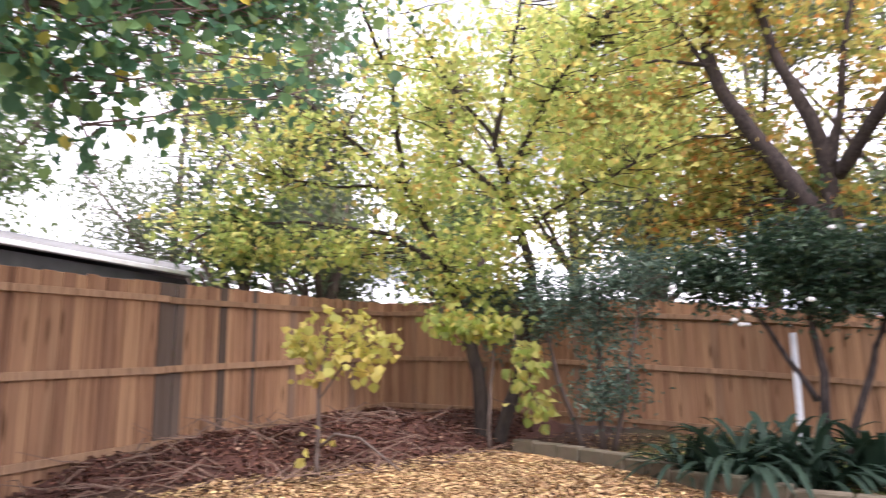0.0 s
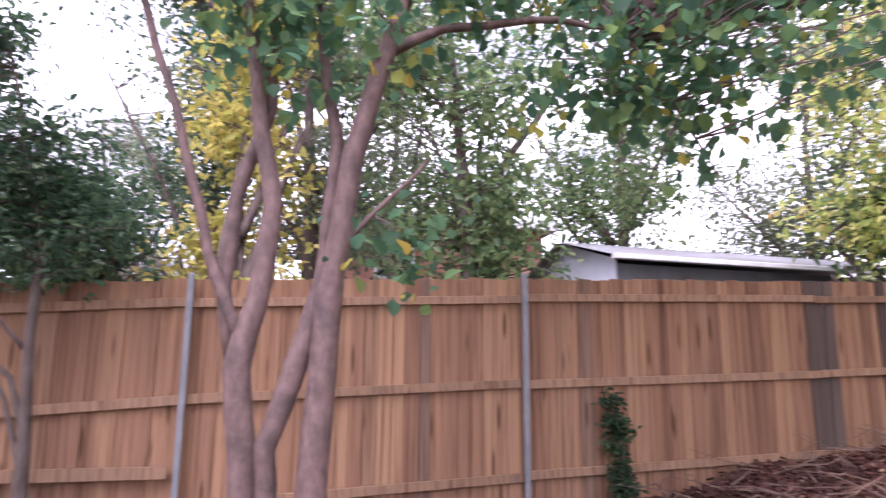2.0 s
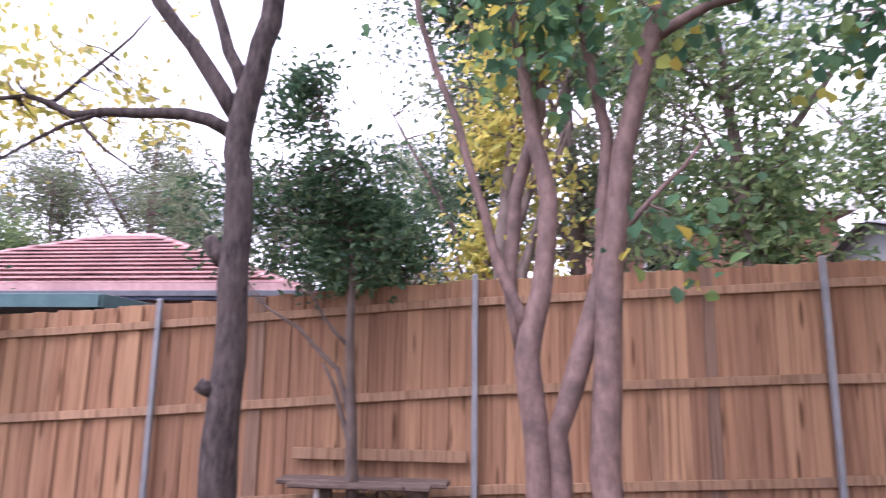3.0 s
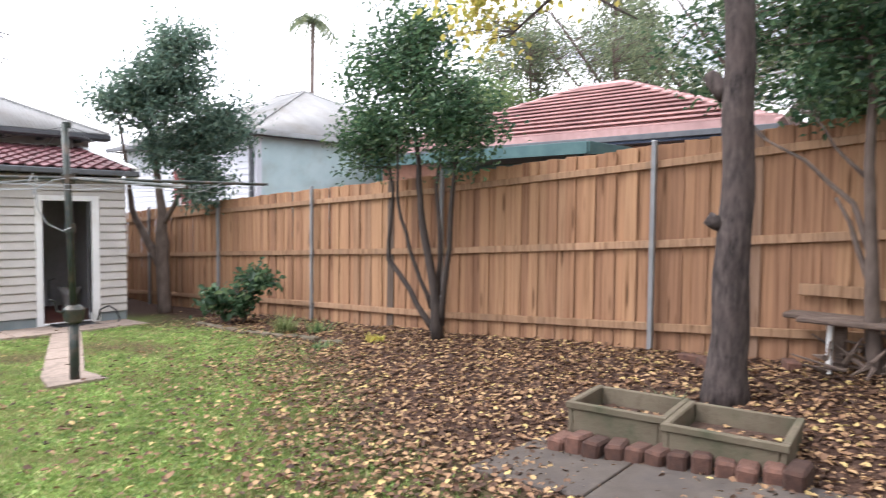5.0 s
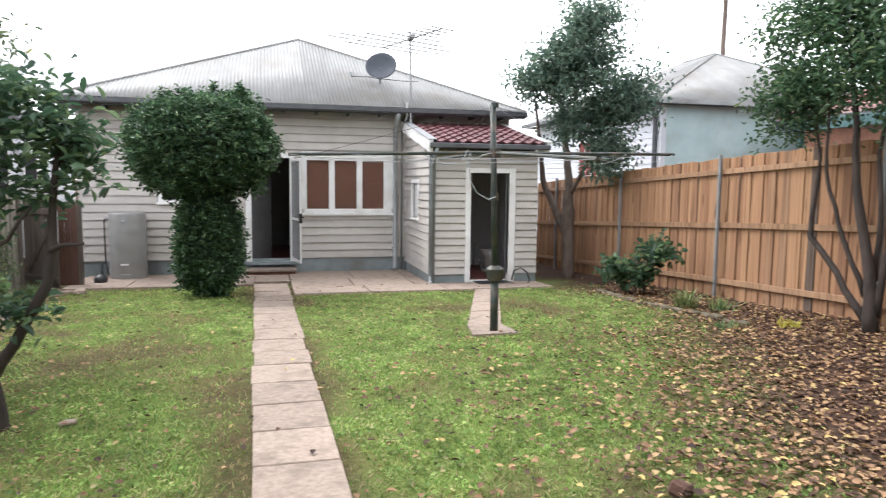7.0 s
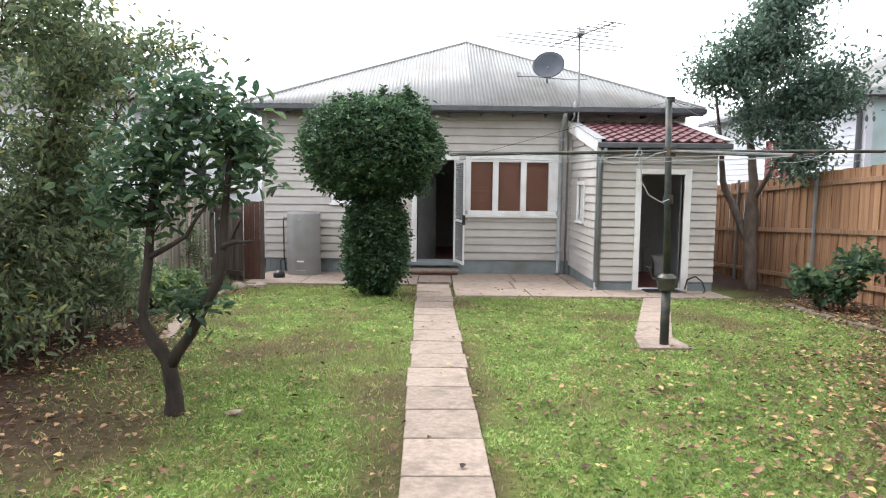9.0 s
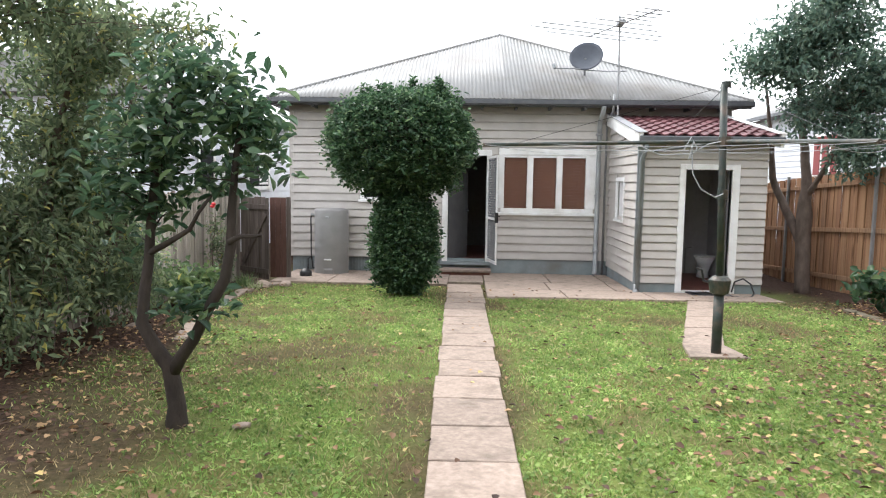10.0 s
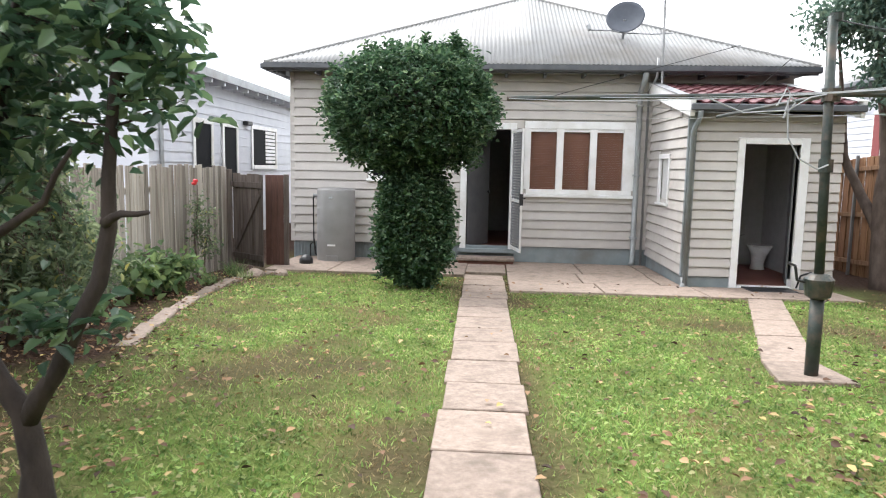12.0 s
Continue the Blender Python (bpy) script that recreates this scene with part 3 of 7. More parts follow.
def old_fence():
    f = thing("old_fence", "weathered grey hardwood paling fence beside the shrubs", "fence", (-4.75, 6, ground_z(-4.75, 6)), kind="structure")
    rnd = random.Random(5)
    pale = bare_mesh("paling", bx(-0.009, 0.009, -0.055, 0.055, 0, 1, 0.003), M_OLDPALE)
    y = -11.1
    while y < 13.3:
        t = 1.15 if y > 9 else 1.15 + (9 - y) * 0.04
        t += rnd.uniform(-0.03, 0.03)
        piece("paling", pale, f, (-4.75 + rnd.uniform(-0.006, 0.006), y, t - 1.66), (rnd.uniform(-0.015, 0.015), 0, rnd.uniform(-0.05, 0.05)), (1, rnd.uniform(0.85, 1), 1.66))
        y += 0.115
    for z in (0.85, -0.1):
        part("rail", bx(-4.80, -4.762, 9.0, 13.3, z - 0.04, z + 0.04, 0.004), M_OLDPALE, f)
    return f


side_fence()
back_fence()
old_fence()


def gate():
    g = thing("timber_gate", "dark weathered board gate with a diagonal brace", "gate", (-4.68, 13.35, -0.48))
    a = math.atan2(-0.52, 0.72)
    m = Matrix.Translation((-4.68, 13.38, 0)) @ Matrix.Rotation(a, 4, "Z")
    rnd = random.Random(2)
    for i in range(8):
        part("board", box(bmesh.new(), 0.1 * i + 0.03, 0.1 * i + 0.125, 0, 0.016, -0.42, 1.03 + rnd.uniform(-0.012, 0.012), 0.002, m), M_GATE, g)
    for z in (0.86, -0.28):
        part("ledge", box(bmesh.new(), 0.03, 0.84, -0.032, -0.002, z - 0.045, z + 0.045, 0.003, m), M_GATE, g)
    br = Matrix.Translation((0.44, -0.017, 0.28)) @ Matrix.Rotation(-math.atan2(0.98, 0.72), 4, "Y")
    part("brace", box(bmesh.new(), -0.56, 0.56, -0.014, 0.014, -0.04, 0.04, 0.003, m @ br), M_GATE, g)
    part("gate_post", bx(-4.79, -4.69, 13.33, 13.43, -0.6, 1.1, 0.006), M_GATE, g)
    r = thing("side_panel", "reddish brown timber panel between gate and house", "panel", (-4.1, 13.4, -0.5))
    for i in range(3):
        part("board", bx(-4.13 + 0.1 * i, -4.035 + 0.1 * i, 13.4, 13.42, -0.45, 1.02, 0.002), surface("red_brown_board", (0.085, 0.042, 0.034), (0.14, 0.072, 0.056), 5, 0.8, (8, 8, 1), bumps=0.3), r)
    part("post", bx(-3.83, -3.76, 13.4, 13.47, -0.5, 1.03, 0.005), M_GATE, r)


gate()


# ---- the house ----
HY = 14.84
BOARD_H = 0.161


def clad(parent, x0, x1, z0, z1, y, holes, mat, step, along="x", out=-1.0, gap=0.016):
    """Weatherboards up a wall, cut round its openings; out: the way they face."""
    z = z0
    rnd = random.Random(int(x0 * 100) + 3)
    while z < z1 - 0.02:
        zt = min(z + step, z1)
        spans = [(x0, x1)]
        for hx0, hx1, hz0, hz1 in holes:
            if hz0 < (z + zt) / 2 < hz1:
                spans = [s for a, b in spans for s in ((a, min(b, hx0)), (max(a, hx1), b)) if s[1] - s[0] > 0.02]
        for a, b in spans:
            prof = [(0, z), (out * 0.030, z), (out * 0.029, z + 0.014), (out * 0.012, zt - gap), (0, zt - gap)]
            bm = bmesh.new()
            if along == "x":
                prism(bm, [(y + p, q) for p, q in prof], a, b, "x")
            else:
                prism(bm, [(y + p, q) for p, q in prof], a, b, "y")
            part("weatherboard", bm, mat, parent)
        z += step


def wall_with_holes(bm, x0, x1, y0, y1, z0, z1, holes):
    """A thick wall along x, left open at the holes (x0, x1, z0, z1)."""
    cuts = sorted({x0, x1, *[h[0] for h in holes], *[h[1] for h in holes]})
    for a, b in zip(cuts, cuts[1:]):
        zs = [z0]
        for h in sorted(holes, key=lambda q: q[2]):
            if h[0] <= a + 1e-6 and h[1] >= b - 1e-6:
                zs += [h[2], h[3]]
        zs.append(z1)
        for c, d in zip(zs[::2], zs[1::2]):
            if d - c > 1e-4:
                box(bm, a, b, y0, y1, c, d)
    return bm


def frame_round(parent, name, x0, x1, z0, z1, y, w=0.09, sill=False, mat=None):
    mat = mat or M_TRIMW
    part(name, bx(x0 - w, x0, y - 0.045, y + 0.06, z0 if not sill else z0 - w, z1 + w, 0.004), mat, parent)
    part(name, bx(x1, x1 + w, y - 0.045, y + 0.06, z0 if not sill else z0 - w, z1 + w, 0.004), mat, parent)
    part(name, bx(x0, x1, y - 0.043, y + 0.058, z1, z1 + w, 0.004), mat, parent)
    if sill:
        part("sill", bx(x0 - w - 0.03, x1 + w + 0.03, y - 0.085, y - 0.047, z0 - w - 0.02, z0 - w + 0.03, 0.006), mat, parent)
        part(name, bx(x0, x1, y - 0.043, y + 0.058, z0 - w, z0, 0.004), mat, parent)


def corrugated(name, parent, mat, p0, p1, apex_fn, pitch=0.076, amp=0.009, n_per=6):
    """A ribbed sheet: from the eave line p0-p1 up to apex_fn(s), ribs running up the slope."""
    L = math.dist(p0, p1)
    n = int(L / pitch * n_per)
    p0, p1 = np.array(p0, float), np.array(p1, float)
    lo, hi = [], []
    for i in range(n + 1):
        s = i / n
        a = p0 + (p1 - p0) * s
        b = np.array(apex_fn(s), float)
        nrm = amp * math.cos(2 * math.pi * i / n_per)
        lo.append(a + (0, 0, nrm))
        hi.append(b + (0, 0, nrm))
    co = np.array(lo + hi)
    k = np.arange(n)
    polys = np.stack([k, k + 1, k + n + 2, k + n + 1], 1)
    me = mesh_of(name, co - np.array(ORIGIN[parent.name]), polys)
    me.polygons.foreach_set("use_smooth", [True] * len(me.polygons))
    me.materials.append(mat)
    ob = new(name, me)
    ob.parent = parent
    ORIGIN[ob.name] = ORIGIN[parent.name]
    sol = ob.modifiers.new("thickness", "SOLIDIFY")
    sol.thickness = 0.004
    return ob


def hip_roof(parent, x0, x1, y0, y1, z, rise_at, apex_x, apex_z, mat, ribs=True):
    """Four slopes rising to a short ridge along y."""
    ya, yb = rise_at
    A, B = (apex_x, ya, apex_z), (apex_x, yb, apex_z)

    def up(p, q, s):
        return tuple(a + (b - a) * s for a, b in zip(p, q))

    def front(s):
        xs = x0 + (x1 - x0) * s
        k = (xs - x0) / (apex_x - x0) if xs < apex_x else (x1 - xs) / (x1 - apex_x)
        return (xs, y0 + (ya - y0) * k, z + (apex_z - z) * k)

    def back(s):
        xs = x0 + (x1 - x0) * s
        k = (xs - x0) / (apex_x - x0) if xs < apex_x else (x1 - xs) / (x1 - apex_x)
        return (xs, y1 + (yb - y1) * k, z + (apex_z - z) * k)

    def side(xe):
        def fn(s):
            ys = y0 + (y1 - y0) * s
            k = min(1, (ys - y0) / (ya - y0), (y1 - ys) / (y1 - yb))
            return (xe + (apex_x - xe) * k, ys, z + (apex_z - z) * k)
        return fn
    corrugated("roof_front", parent, mat, (x0, y0, z), (x1, y0, z), front)
    corrugated("roof_back", parent, mat, (x0, y1, z), (x1, y1, z), back, 0.3, 0.009, 4)
    corrugated("roof_side", parent, mat, (x0, y0, z), (x0, y1, z), side(x0), 0.15)
    corrugated("roof_side", parent, mat, (x1, y0, z), (x1, y1, z), side(x1), 0.15)
    for c in ((x0, y0, z), (x1, y0, z)):
        part("hip_cap", tube(bmesh.new(), [up(c, A, 0.0), up(c, A, 1.0)], 0.035, 6), mat, parent)
    part("ridge_cap", tube(bmesh.new(), [A, B], 0.045, 6), mat, parent)


HX0, HX1 = -4.10, 4.62
DOOR = (-0.92, -0.15, -0.25, 1.88)
WIN = (0.16, 1.86, 0.80, 1.90)
WIN2 = (-2.62, -1.95, 1.02, 1.85)


def house():
    h = thing("house", "pale grey weatherboard cottage with a corrugated zinc hip roof", "house", (0, HY, -0.55))
    holes = [DOOR, WIN, WIN2]
    part("wall", wall_with_holes(bmesh.new(), HX0, HX1, HY, HY + 0.13, -0.2, 2.86, holes), M_BOARD, h)
    part("wall", bx(HX0, HX0 + 0.13, HY + 0.131, 24, -0.2, 2.86), M_BOARD, h)
    part("wall", bx(HX1 - 0.13, HX1, HY + 0.131, 24, -0.2, 2.86), M_BOARD, h)
    part("wall", bx(HX0, HX1, 24.001, 24.13, -0.2, 2.86), M_BOARD, h)
    w = 0.1
    big = [(DOOR[0] - w, DOOR[1] + w, DOOR[2], DOOR[3] + w), (WIN[0] - w, WIN[1] + w + 0.08, WIN[2] - w, WIN[3] + w), (WIN2[0] - w, WIN2[1] + w, WIN2[2] - w, WIN2[3] + w)]
    clad(h, HX0 - 0.005, HX1, -0.19, 2.84, HY - 0.002, big, M_BOARD, BOARD_H, "x", -1.3)
    clad(h, HY, 19.0, -0.19, 2.84, HX0 - 0.002, [], M_BOARD, BOARD_H, "y")
    part("corner_stop", bx(HX0 - 0.032, HX0 + 0.05, HY - 0.034, HY - 0.028 + 0.05, -0.2, 2.84, 0.004), M_BOARD, h)
    # plinth, ribbed to one side of the door
    part("plinth", bx(HX0 + 0.01, HX1, HY + 0.02, HY + 0.12, -0.62, -0.2), M_PLINTH, h)
    for i in range(int(3.0 / 0.06)):
        x = HX0 + 0.02 + i * 0.06
        part("plinth_rib", bx(x, x + 0.03, HY + 0.004, HY + 0.02, -0.6, -0.2), M_PLINTH, h)
    part("plinth_board", bx(-0.05, 2.28, HY - 0.012, HY + 0.019, -0.56, -0.2, 0.004), M_PLINTH, h)
    # roof
    X0, X1, Y0, Z = -4.45, 4.85, 14.38, 2.95
    hip_roof(h, X0, X1, Y0, 24.5, Z, (18.4, 20.5), 0.20, 4.98, M_CORRU)
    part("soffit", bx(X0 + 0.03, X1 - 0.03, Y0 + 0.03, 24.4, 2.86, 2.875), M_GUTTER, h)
    part("fascia", bx(X0 + 0.02, X1 - 0.02, Y0 + 0.01, Y0 + 0.03, 2.80, 2.93), M_GUTTER, h)
    part("gutter", prism(bmesh.new(), [(Y0 - 0.09, 2.93), (Y0 - 0.09, 2.85), (Y0 - 0.06, 2.825), (Y0 + 0.008, 2.825), (Y0 + 0.008, 2.93), (Y0 - 0.004, 2.93), (Y0 - 0.004, 2.84), (Y0 - 0.06, 2.84), (Y0 - 0.078, 2.855), (Y0 - 0.078, 2.93)], X0, X1, "x"), M_GUTTER, h, "dark grey gutter")
    part("gutter", bx(X0 - 0.08, X0 - 0.001, Y0, 24.4, 2.84, 2.93, 0.01), M_GUTTER, h)
    # rafters under the eave
    for i in range(14):
        x = X0 + 0.2 + i * 0.66
        part("rafter_end", bx(x, x + 0.045, Y0 + 0.032, HY - 0.03, 2.77, 2.858), M_GUTTER, h)
    # window: three lights with woven blinds
    win = part("window", bx(WIN[0] - 0.07, WIN[1] + 0.17, HY - 0.05, HY - 0.026, WIN[3], WIN[3] + 0.13, 0.004), M_TRIMW, h, "white timber window of three lights, brown blinds down")
    part("sill", bx(WIN[0] - 0.10, WIN[1] + 0.2, HY - 0.10, HY + 0.02, WIN[2] - 0.10, WIN[2] - 0.045, 0.006), M_TRIMW, win)
    part("rail", bx(WIN[0] - 0.02, WIN[1] + 0.12, HY - 0.045, HY + 0.05, WIN[2] - 0.044, WIN[2] + 0.04, 0.004), M_TRIMW, win)
    lights = [(0.20, 0.655), (0.775, 1.235), (1.355, 1.815)]
    edges = [WIN[0] - 0.07, *[v for a in lights for v in a], WIN[1] + 0.17]
    for a, b in zip(edges[::2], edges[1::2]):
        part("mullion", bx(a, b, HY - 0.046, HY + 0.06, WIN[2] + 0.041, WIN[3] - 0.001, 0.004), M_TRIMW, win)
    for a, b in lights:
        part("top_rail", bx(a, b, HY - 0.03, HY + 0.03, WIN[3] - 0.05, WIN[3] - 0.002), M_TRIMW, win)
        gl = part("pane", bx(a, b, HY + 0.002, HY + 0.006, WIN[2] + 0.04, WIN[3] - 0.05), GLASS, win)
        gl.visible_shadow = False
        bl = bmesh.new()
        k = int((WIN[3] - WIN[2]) / 0.03)
        for j in range(k):
            z = WIN[2] + 0.04 + j * 0.03
            box(bl, a, b, HY + 0.03, HY + 0.036, z, z + 0.0285)
        part("blind", bl, M_BLIND, win, "brown woven blind")
    frame_round(part("window", bx(WIN2[0] - 0.1, WIN2[1] + 0.1, HY - 0.05, HY - 0.047, WIN2[3] + 0.05, WIN2[3] + 0.1), M_TRIMW, h, "small white window behind the clipped bush"), "frame", *WIN2, HY, 0.08, True)
    part("window_back", bx(*WIN2[:2], HY + 0.03, HY + 0.05, *WIN2[2:]), M_DARKGLASS, h)
    # door frame
    part("door_frame", bx(DOOR[0] - 0.11, DOOR[0], HY - 0.045, HY + 0.13, DOOR[2], DOOR[3] + 0.11, 0.004), M_TRIMW, h)
    part("door_frame", bx(DOOR[1], DOOR[1] + 0.1, HY - 0.045, HY + 0.13, DOOR[2], DOOR[3] + 0.11, 0.004), M_TRIMW, h)
    part("door_frame", bx(DOOR[0], DOOR[1], HY - 0.043, HY + 0.128, DOOR[3], DOOR[3] + 0.11, 0.004), M_TRIMW, h)
    part("threshold", bx(DOOR[0] - 0.14, DOOR[1] + 0.12, HY - 0.09, HY + 0.13, DOOR[2] - 0.07, DOOR[2], 0.006), M_PLINTH, h)
    # inside
    part("inner_floor", bx(-3.0, 2.2, HY + 0.131, 18.5, -0.30, -0.25), M_REDFLOOR, h)
    part("inner_wall", bx(-1.06, -1.0, HY + 0.131, 18.4, -0.25, 2.6), M_ROOM, h)
    part("inner_wall", bx(-0.10, -0.05, HY + 0.131, 15.9, -0.25, 2.6), M_ROOM, h)
    part("inner_wall", bx(-0.99, 2.2, 18.401, 18.47, -0.25, 2.6), M_ROOM, h)
    part("inner_wall", bx(2.2, 2.26, HY + 0.131, 18.4, -0.25, 2.6), M_ROOM, h)
    part("inner_ceiling", bx(-3.0, 2.26, HY + 0.131, 18.5, 2.6, 2.65), M_CEIL, h)
    leaf = Matrix.Translation((-0.90, HY + 0.15, 0)) @ Matrix.Rotation(radians(60), 4, "Z")
    part("inner_door", box(bmesh.new(), 0, 0.76, 0, 0.04, -0.24, 1.86, 0.004, leaf), M_DOORGREY, h, "grey inner door standing ajar")
    part("door_knob", tube(bmesh.new(), [leaf @ Vector((0.70, -0.002, 0.75)), leaf @ Vector((0.70, -0.05, 0.75))], [0.012, 0.026], 8), M_GALV, h)
    return h


def glass_mat():
    m, nt, bs = nodes_of("window_glass")
    bs.inputs["Base Color"].default_value = (1, 1, 1, 1)
    bs.inputs["Roughness"].default_value = 0.02
    bs.inputs["Transmission Weight"].default_value = 1.0
    bs.inputs["IOR"].default_value = 1.1
    return m


GLASS = glass_mat()
house()


def security_door():
    d = thing("security_door", "open white-framed security screen door with diamond mesh", "door", (-0.12, HY - 0.06, -0.22))
    m = Matrix.Translation((-0.12, HY - 0.07, 0)) @ Matrix.Rotation(math.atan2(-0.76, 0.16), 4, "Z")
    W, z0, z1 = 0.76, -0.22, 1.86
    for a in ((0, 0.045, z0, z1), (W - 0.045, W, z0, z1), (0.046, W - 0.046, z1 - 0.05, z1), (0.046, W - 0.046, z0, z0 + 0.06), (0.046, W - 0.046, 0.62, 0.67)):
        part("frame", box(bmesh.new(), a[0], a[1], -0.014, 0.014, a[2], a[3], 0.003, m), M_TRIMW, d)
    bm = bmesh.new()
    for s in (-1, 1):
        k = -2.3
        while k < 3.0:
            # bars of the diamond mesh, clipped to the frame
            pts = []
            for z in (z0 + 0.06, z1 - 0.05):
                pts.append((z / 1.7 * s + k, z))
            (xa, za), (xb, zb) = pts
            t0, t1 = 0.0, 1.0
            dx = xb - xa
            lo, hi = sorted(((0.046 - xa) / dx, (W - 0.046 - xa) / dx))
            t0, t1 = max(t0, lo), min(t1, hi)
            if t1 - t0 > 0.01:
                p = Vector((xa + dx * t0, 0.004 * s, za + (zb - za) * t0))
                q = Vector((xa + dx * t1, 0.004 * s, za + (zb - za) * t1))
                tube(bm, [m @ p, m @ q], 0.0045, 4, False)
            k += 0.055
    part("diamond_mesh", bm, M_GUTTER, d, "dark grey diamond mesh")
    part("lock", box(bmesh.new(), W - 0.05, W + 0.004, -0.03, 0.03, 0.58, 0.78, 0.006, m), M_BLACK, d)
    part("handle", tube(bmesh.new(), [m @ Vector((W - 0.03, 0.03, 0.7)), m @ Vector((W - 0.03, 0.07, 0.7)), m @ Vector((W - 0.11, 0.075, 0.7))], 0.009, 6), M_BLACK, d)


security_door()


def back_steps():
    s = thing("back_step", "low worn step with red painted tread at the back door", "step", (-0.56, 14.5, -0.5))
    part("riser", bx(-1.02, -0.06, 14.38, 14.74, -0.60, -0.42, 0.01), M_CARPET, s)
    part("tread", bx(-1.06, -0.04, 14.34, 14.74, -0.419, -0.37, 0.008), M_CONC, s)


back_steps()


def outhouse():
    o = thing("outhouse", "small weatherboard outdoor toilet with red tiled lean-to roof", "outhouse", (3.3, 13.6, -0.45))
    X0, X1, Y0, Y1 = 2.30, 4.37, 12.45, HY - 0.035
    zb, zt = -0.29, 2.02
    D = (3.05, 3.80, -0.40, 1.60)
    part("wall", wall_with_holes(bmesh.new(), X0, X1, Y0, Y0 + 0.1, zb, zt, [(D[0], D[1], zb, D[3])]), M_BOARD, o)
    wy = (13.45, 14.0, 0.76, 1.40)
    for a, b, c, d in ((Y0 + 0.101, wy[0], zb, 2.5), (wy[1], Y1, zb, 2.5), (wy[0], wy[1], zb, wy[2]), (wy[0], wy[1], wy[3], 2.5)):
        part("wall", prism(bmesh.new(), [(a, c), (b, c), (b, d if d < 2.4 else 2.06 + (b - Y0) * 0.22), (a, d if d < 2.4 else 2.06 + (a - Y0) * 0.22)], X0, X0 + 0.1, "x"), M_BOARD, o)
    part("wall", prism(bmesh.new(), [(Y0 + 0.101, zb), (Y1, zb), (Y1, 2.55), (Y0 + 0.101, 2.06)], X1 - 0.1, X1, "x"), M_BOARD, o)
    clad(o, X0 + 0.075, X1, zb + 0.01, zt, Y0 - 0.002, [(D[0] - 0.1, D[1] + 0.12, -1, D[3] + 0.09)], M_BOARD, 0.137, "x", -1.3, 0.017)
    # side boards, cut to the roof slope and round the window
    z = zb + 0.01
    while z < 2.55:
        y_lo = max(Y0 - 0.02, Y0 + (z + 0.15 - 2.06) / 0.22)
        for a, b in (((y_lo, Y1),) if not wy[2] - 0.08 < z + 0.07 < wy[3] + 0.08 else ((y_lo, wy[0] - 0.07), (wy[1] + 0.07, Y1))):
            if b - a > 0.05:
                bm = prism(bmesh.new(), [(X0, z), (X0 - 0.034, z), (X0 - 0.033, z + 0.014), (X0 - 0.012, z + 0.139), (X0, z + 0.139)], a, b, "y")
                part("weatherboard", bm, M_BOARD, o)
        z += 0.152
    part("corner_board", bx(X0 - 0.04, X0 + 0.075, Y0 - 0.044, Y0 + 0.02, zb, zt, 0.004), M_PLINTH, o, "grey corner board")
    part("plinth", bx(X0 + 0.005, D[0] - 0.1, Y0 - 0.01, Y0 + 0.09, -0.6, zb - 0.001), M_PLINTH, o)
    part("plinth", bx(D[1] + 0.12, X1 - 0.005, Y0 - 0.01, Y0 + 0.09, -0.6, zb - 0.001), M_PLINTH, o)
    part("plinth", bx(X0 + 0.005, X0 + 0.09, Y0 + 0.091, Y1, -0.62, zb - 0.001), M_PLINTH, o)
    part("plinth", bx(X1 - 0.09, X1 - 0.005, Y0 + 0.091, Y1, -0.62, zb - 0.001), M_PLINTH, o)
    # door frame and the leaf swung inwards
    part("door_frame", bx(D[0] - 0.1, D[0], Y0 - 0.05, Y0 + 0.1, -0.44, D[3] + 0.09, 0.004), M_TRIMW, o)
    part("door_frame", bx(D[1], D[1] + 0.12, Y0 - 0.05, Y0 + 0.1, -0.44, D[3] + 0.09, 0.004), M_TRIMW, o)
    part("door_frame", bx(D[0], D[1], Y0 - 0.048, Y0 + 0.098, D[3], D[3] + 0.088, 0.004), M_TRIMW, o)
    part("sill", bx(D[0], D[1], Y0 - 0.06, Y0 + 0.1, -0.46, -0.405, 0.006), M_TRIMW, o)
    swing = Matrix.Translation((D[1] + 0.02, Y0 + 0.12, 0)) @ Matrix.Rotation(radians(70), 4, "Z")
    part("door", box(bmesh.new(), 0, 0.72, 0, 0.035, -0.38, D[3] - 0.01, 0.004, swing), M_DOORGREY, o, "dark grey door standing open inside")
    part("floor", bx(X0 + 0.1, X1 - 0.1, Y0 + 0.1, Y1, -0.5, -0.405), M_REDFLOOR, o)
    part("inner_wall", bx(X0 + 0.101, X1 - 0.101, Y1 - 0.03, Y1 - 0.01, -0.404, 2.4), M_ROOM, o)
    part("inner_wall", bx(X0 + 0.101, X0 + 0.115, Y0 + 0.11, Y1 - 0.031, -0.404, 2.0), M_ROOM, o)
    part("inner_wall", bx(X1 - 0.115, X1 - 0.101, Y0 + 0.11, Y1 - 0.031, -0.404, 2.0), M_ROOM, o)
    part("inner_ceiling", bx(X0 + 0.1, X1 - 0.1, Y0 + 0.11, Y1, 2.0, 2.02), M_CEIL, o)
    # side window
    wn = part("window", bx(X0 - 0.04, X0 + 0.02, wy[0] - 0.07, wy[1] + 0.07, wy[3] + 0.001, wy[3] + 0.07, 0.004), M_TRIMW, o, "narrow white side window")
    part("frame", bx(X0 - 0.04, X0 + 0.02, wy[0] - 0.07, wy[0], wy[2] - 0.06, wy[3], 0.004), M_TRIMW, wn)
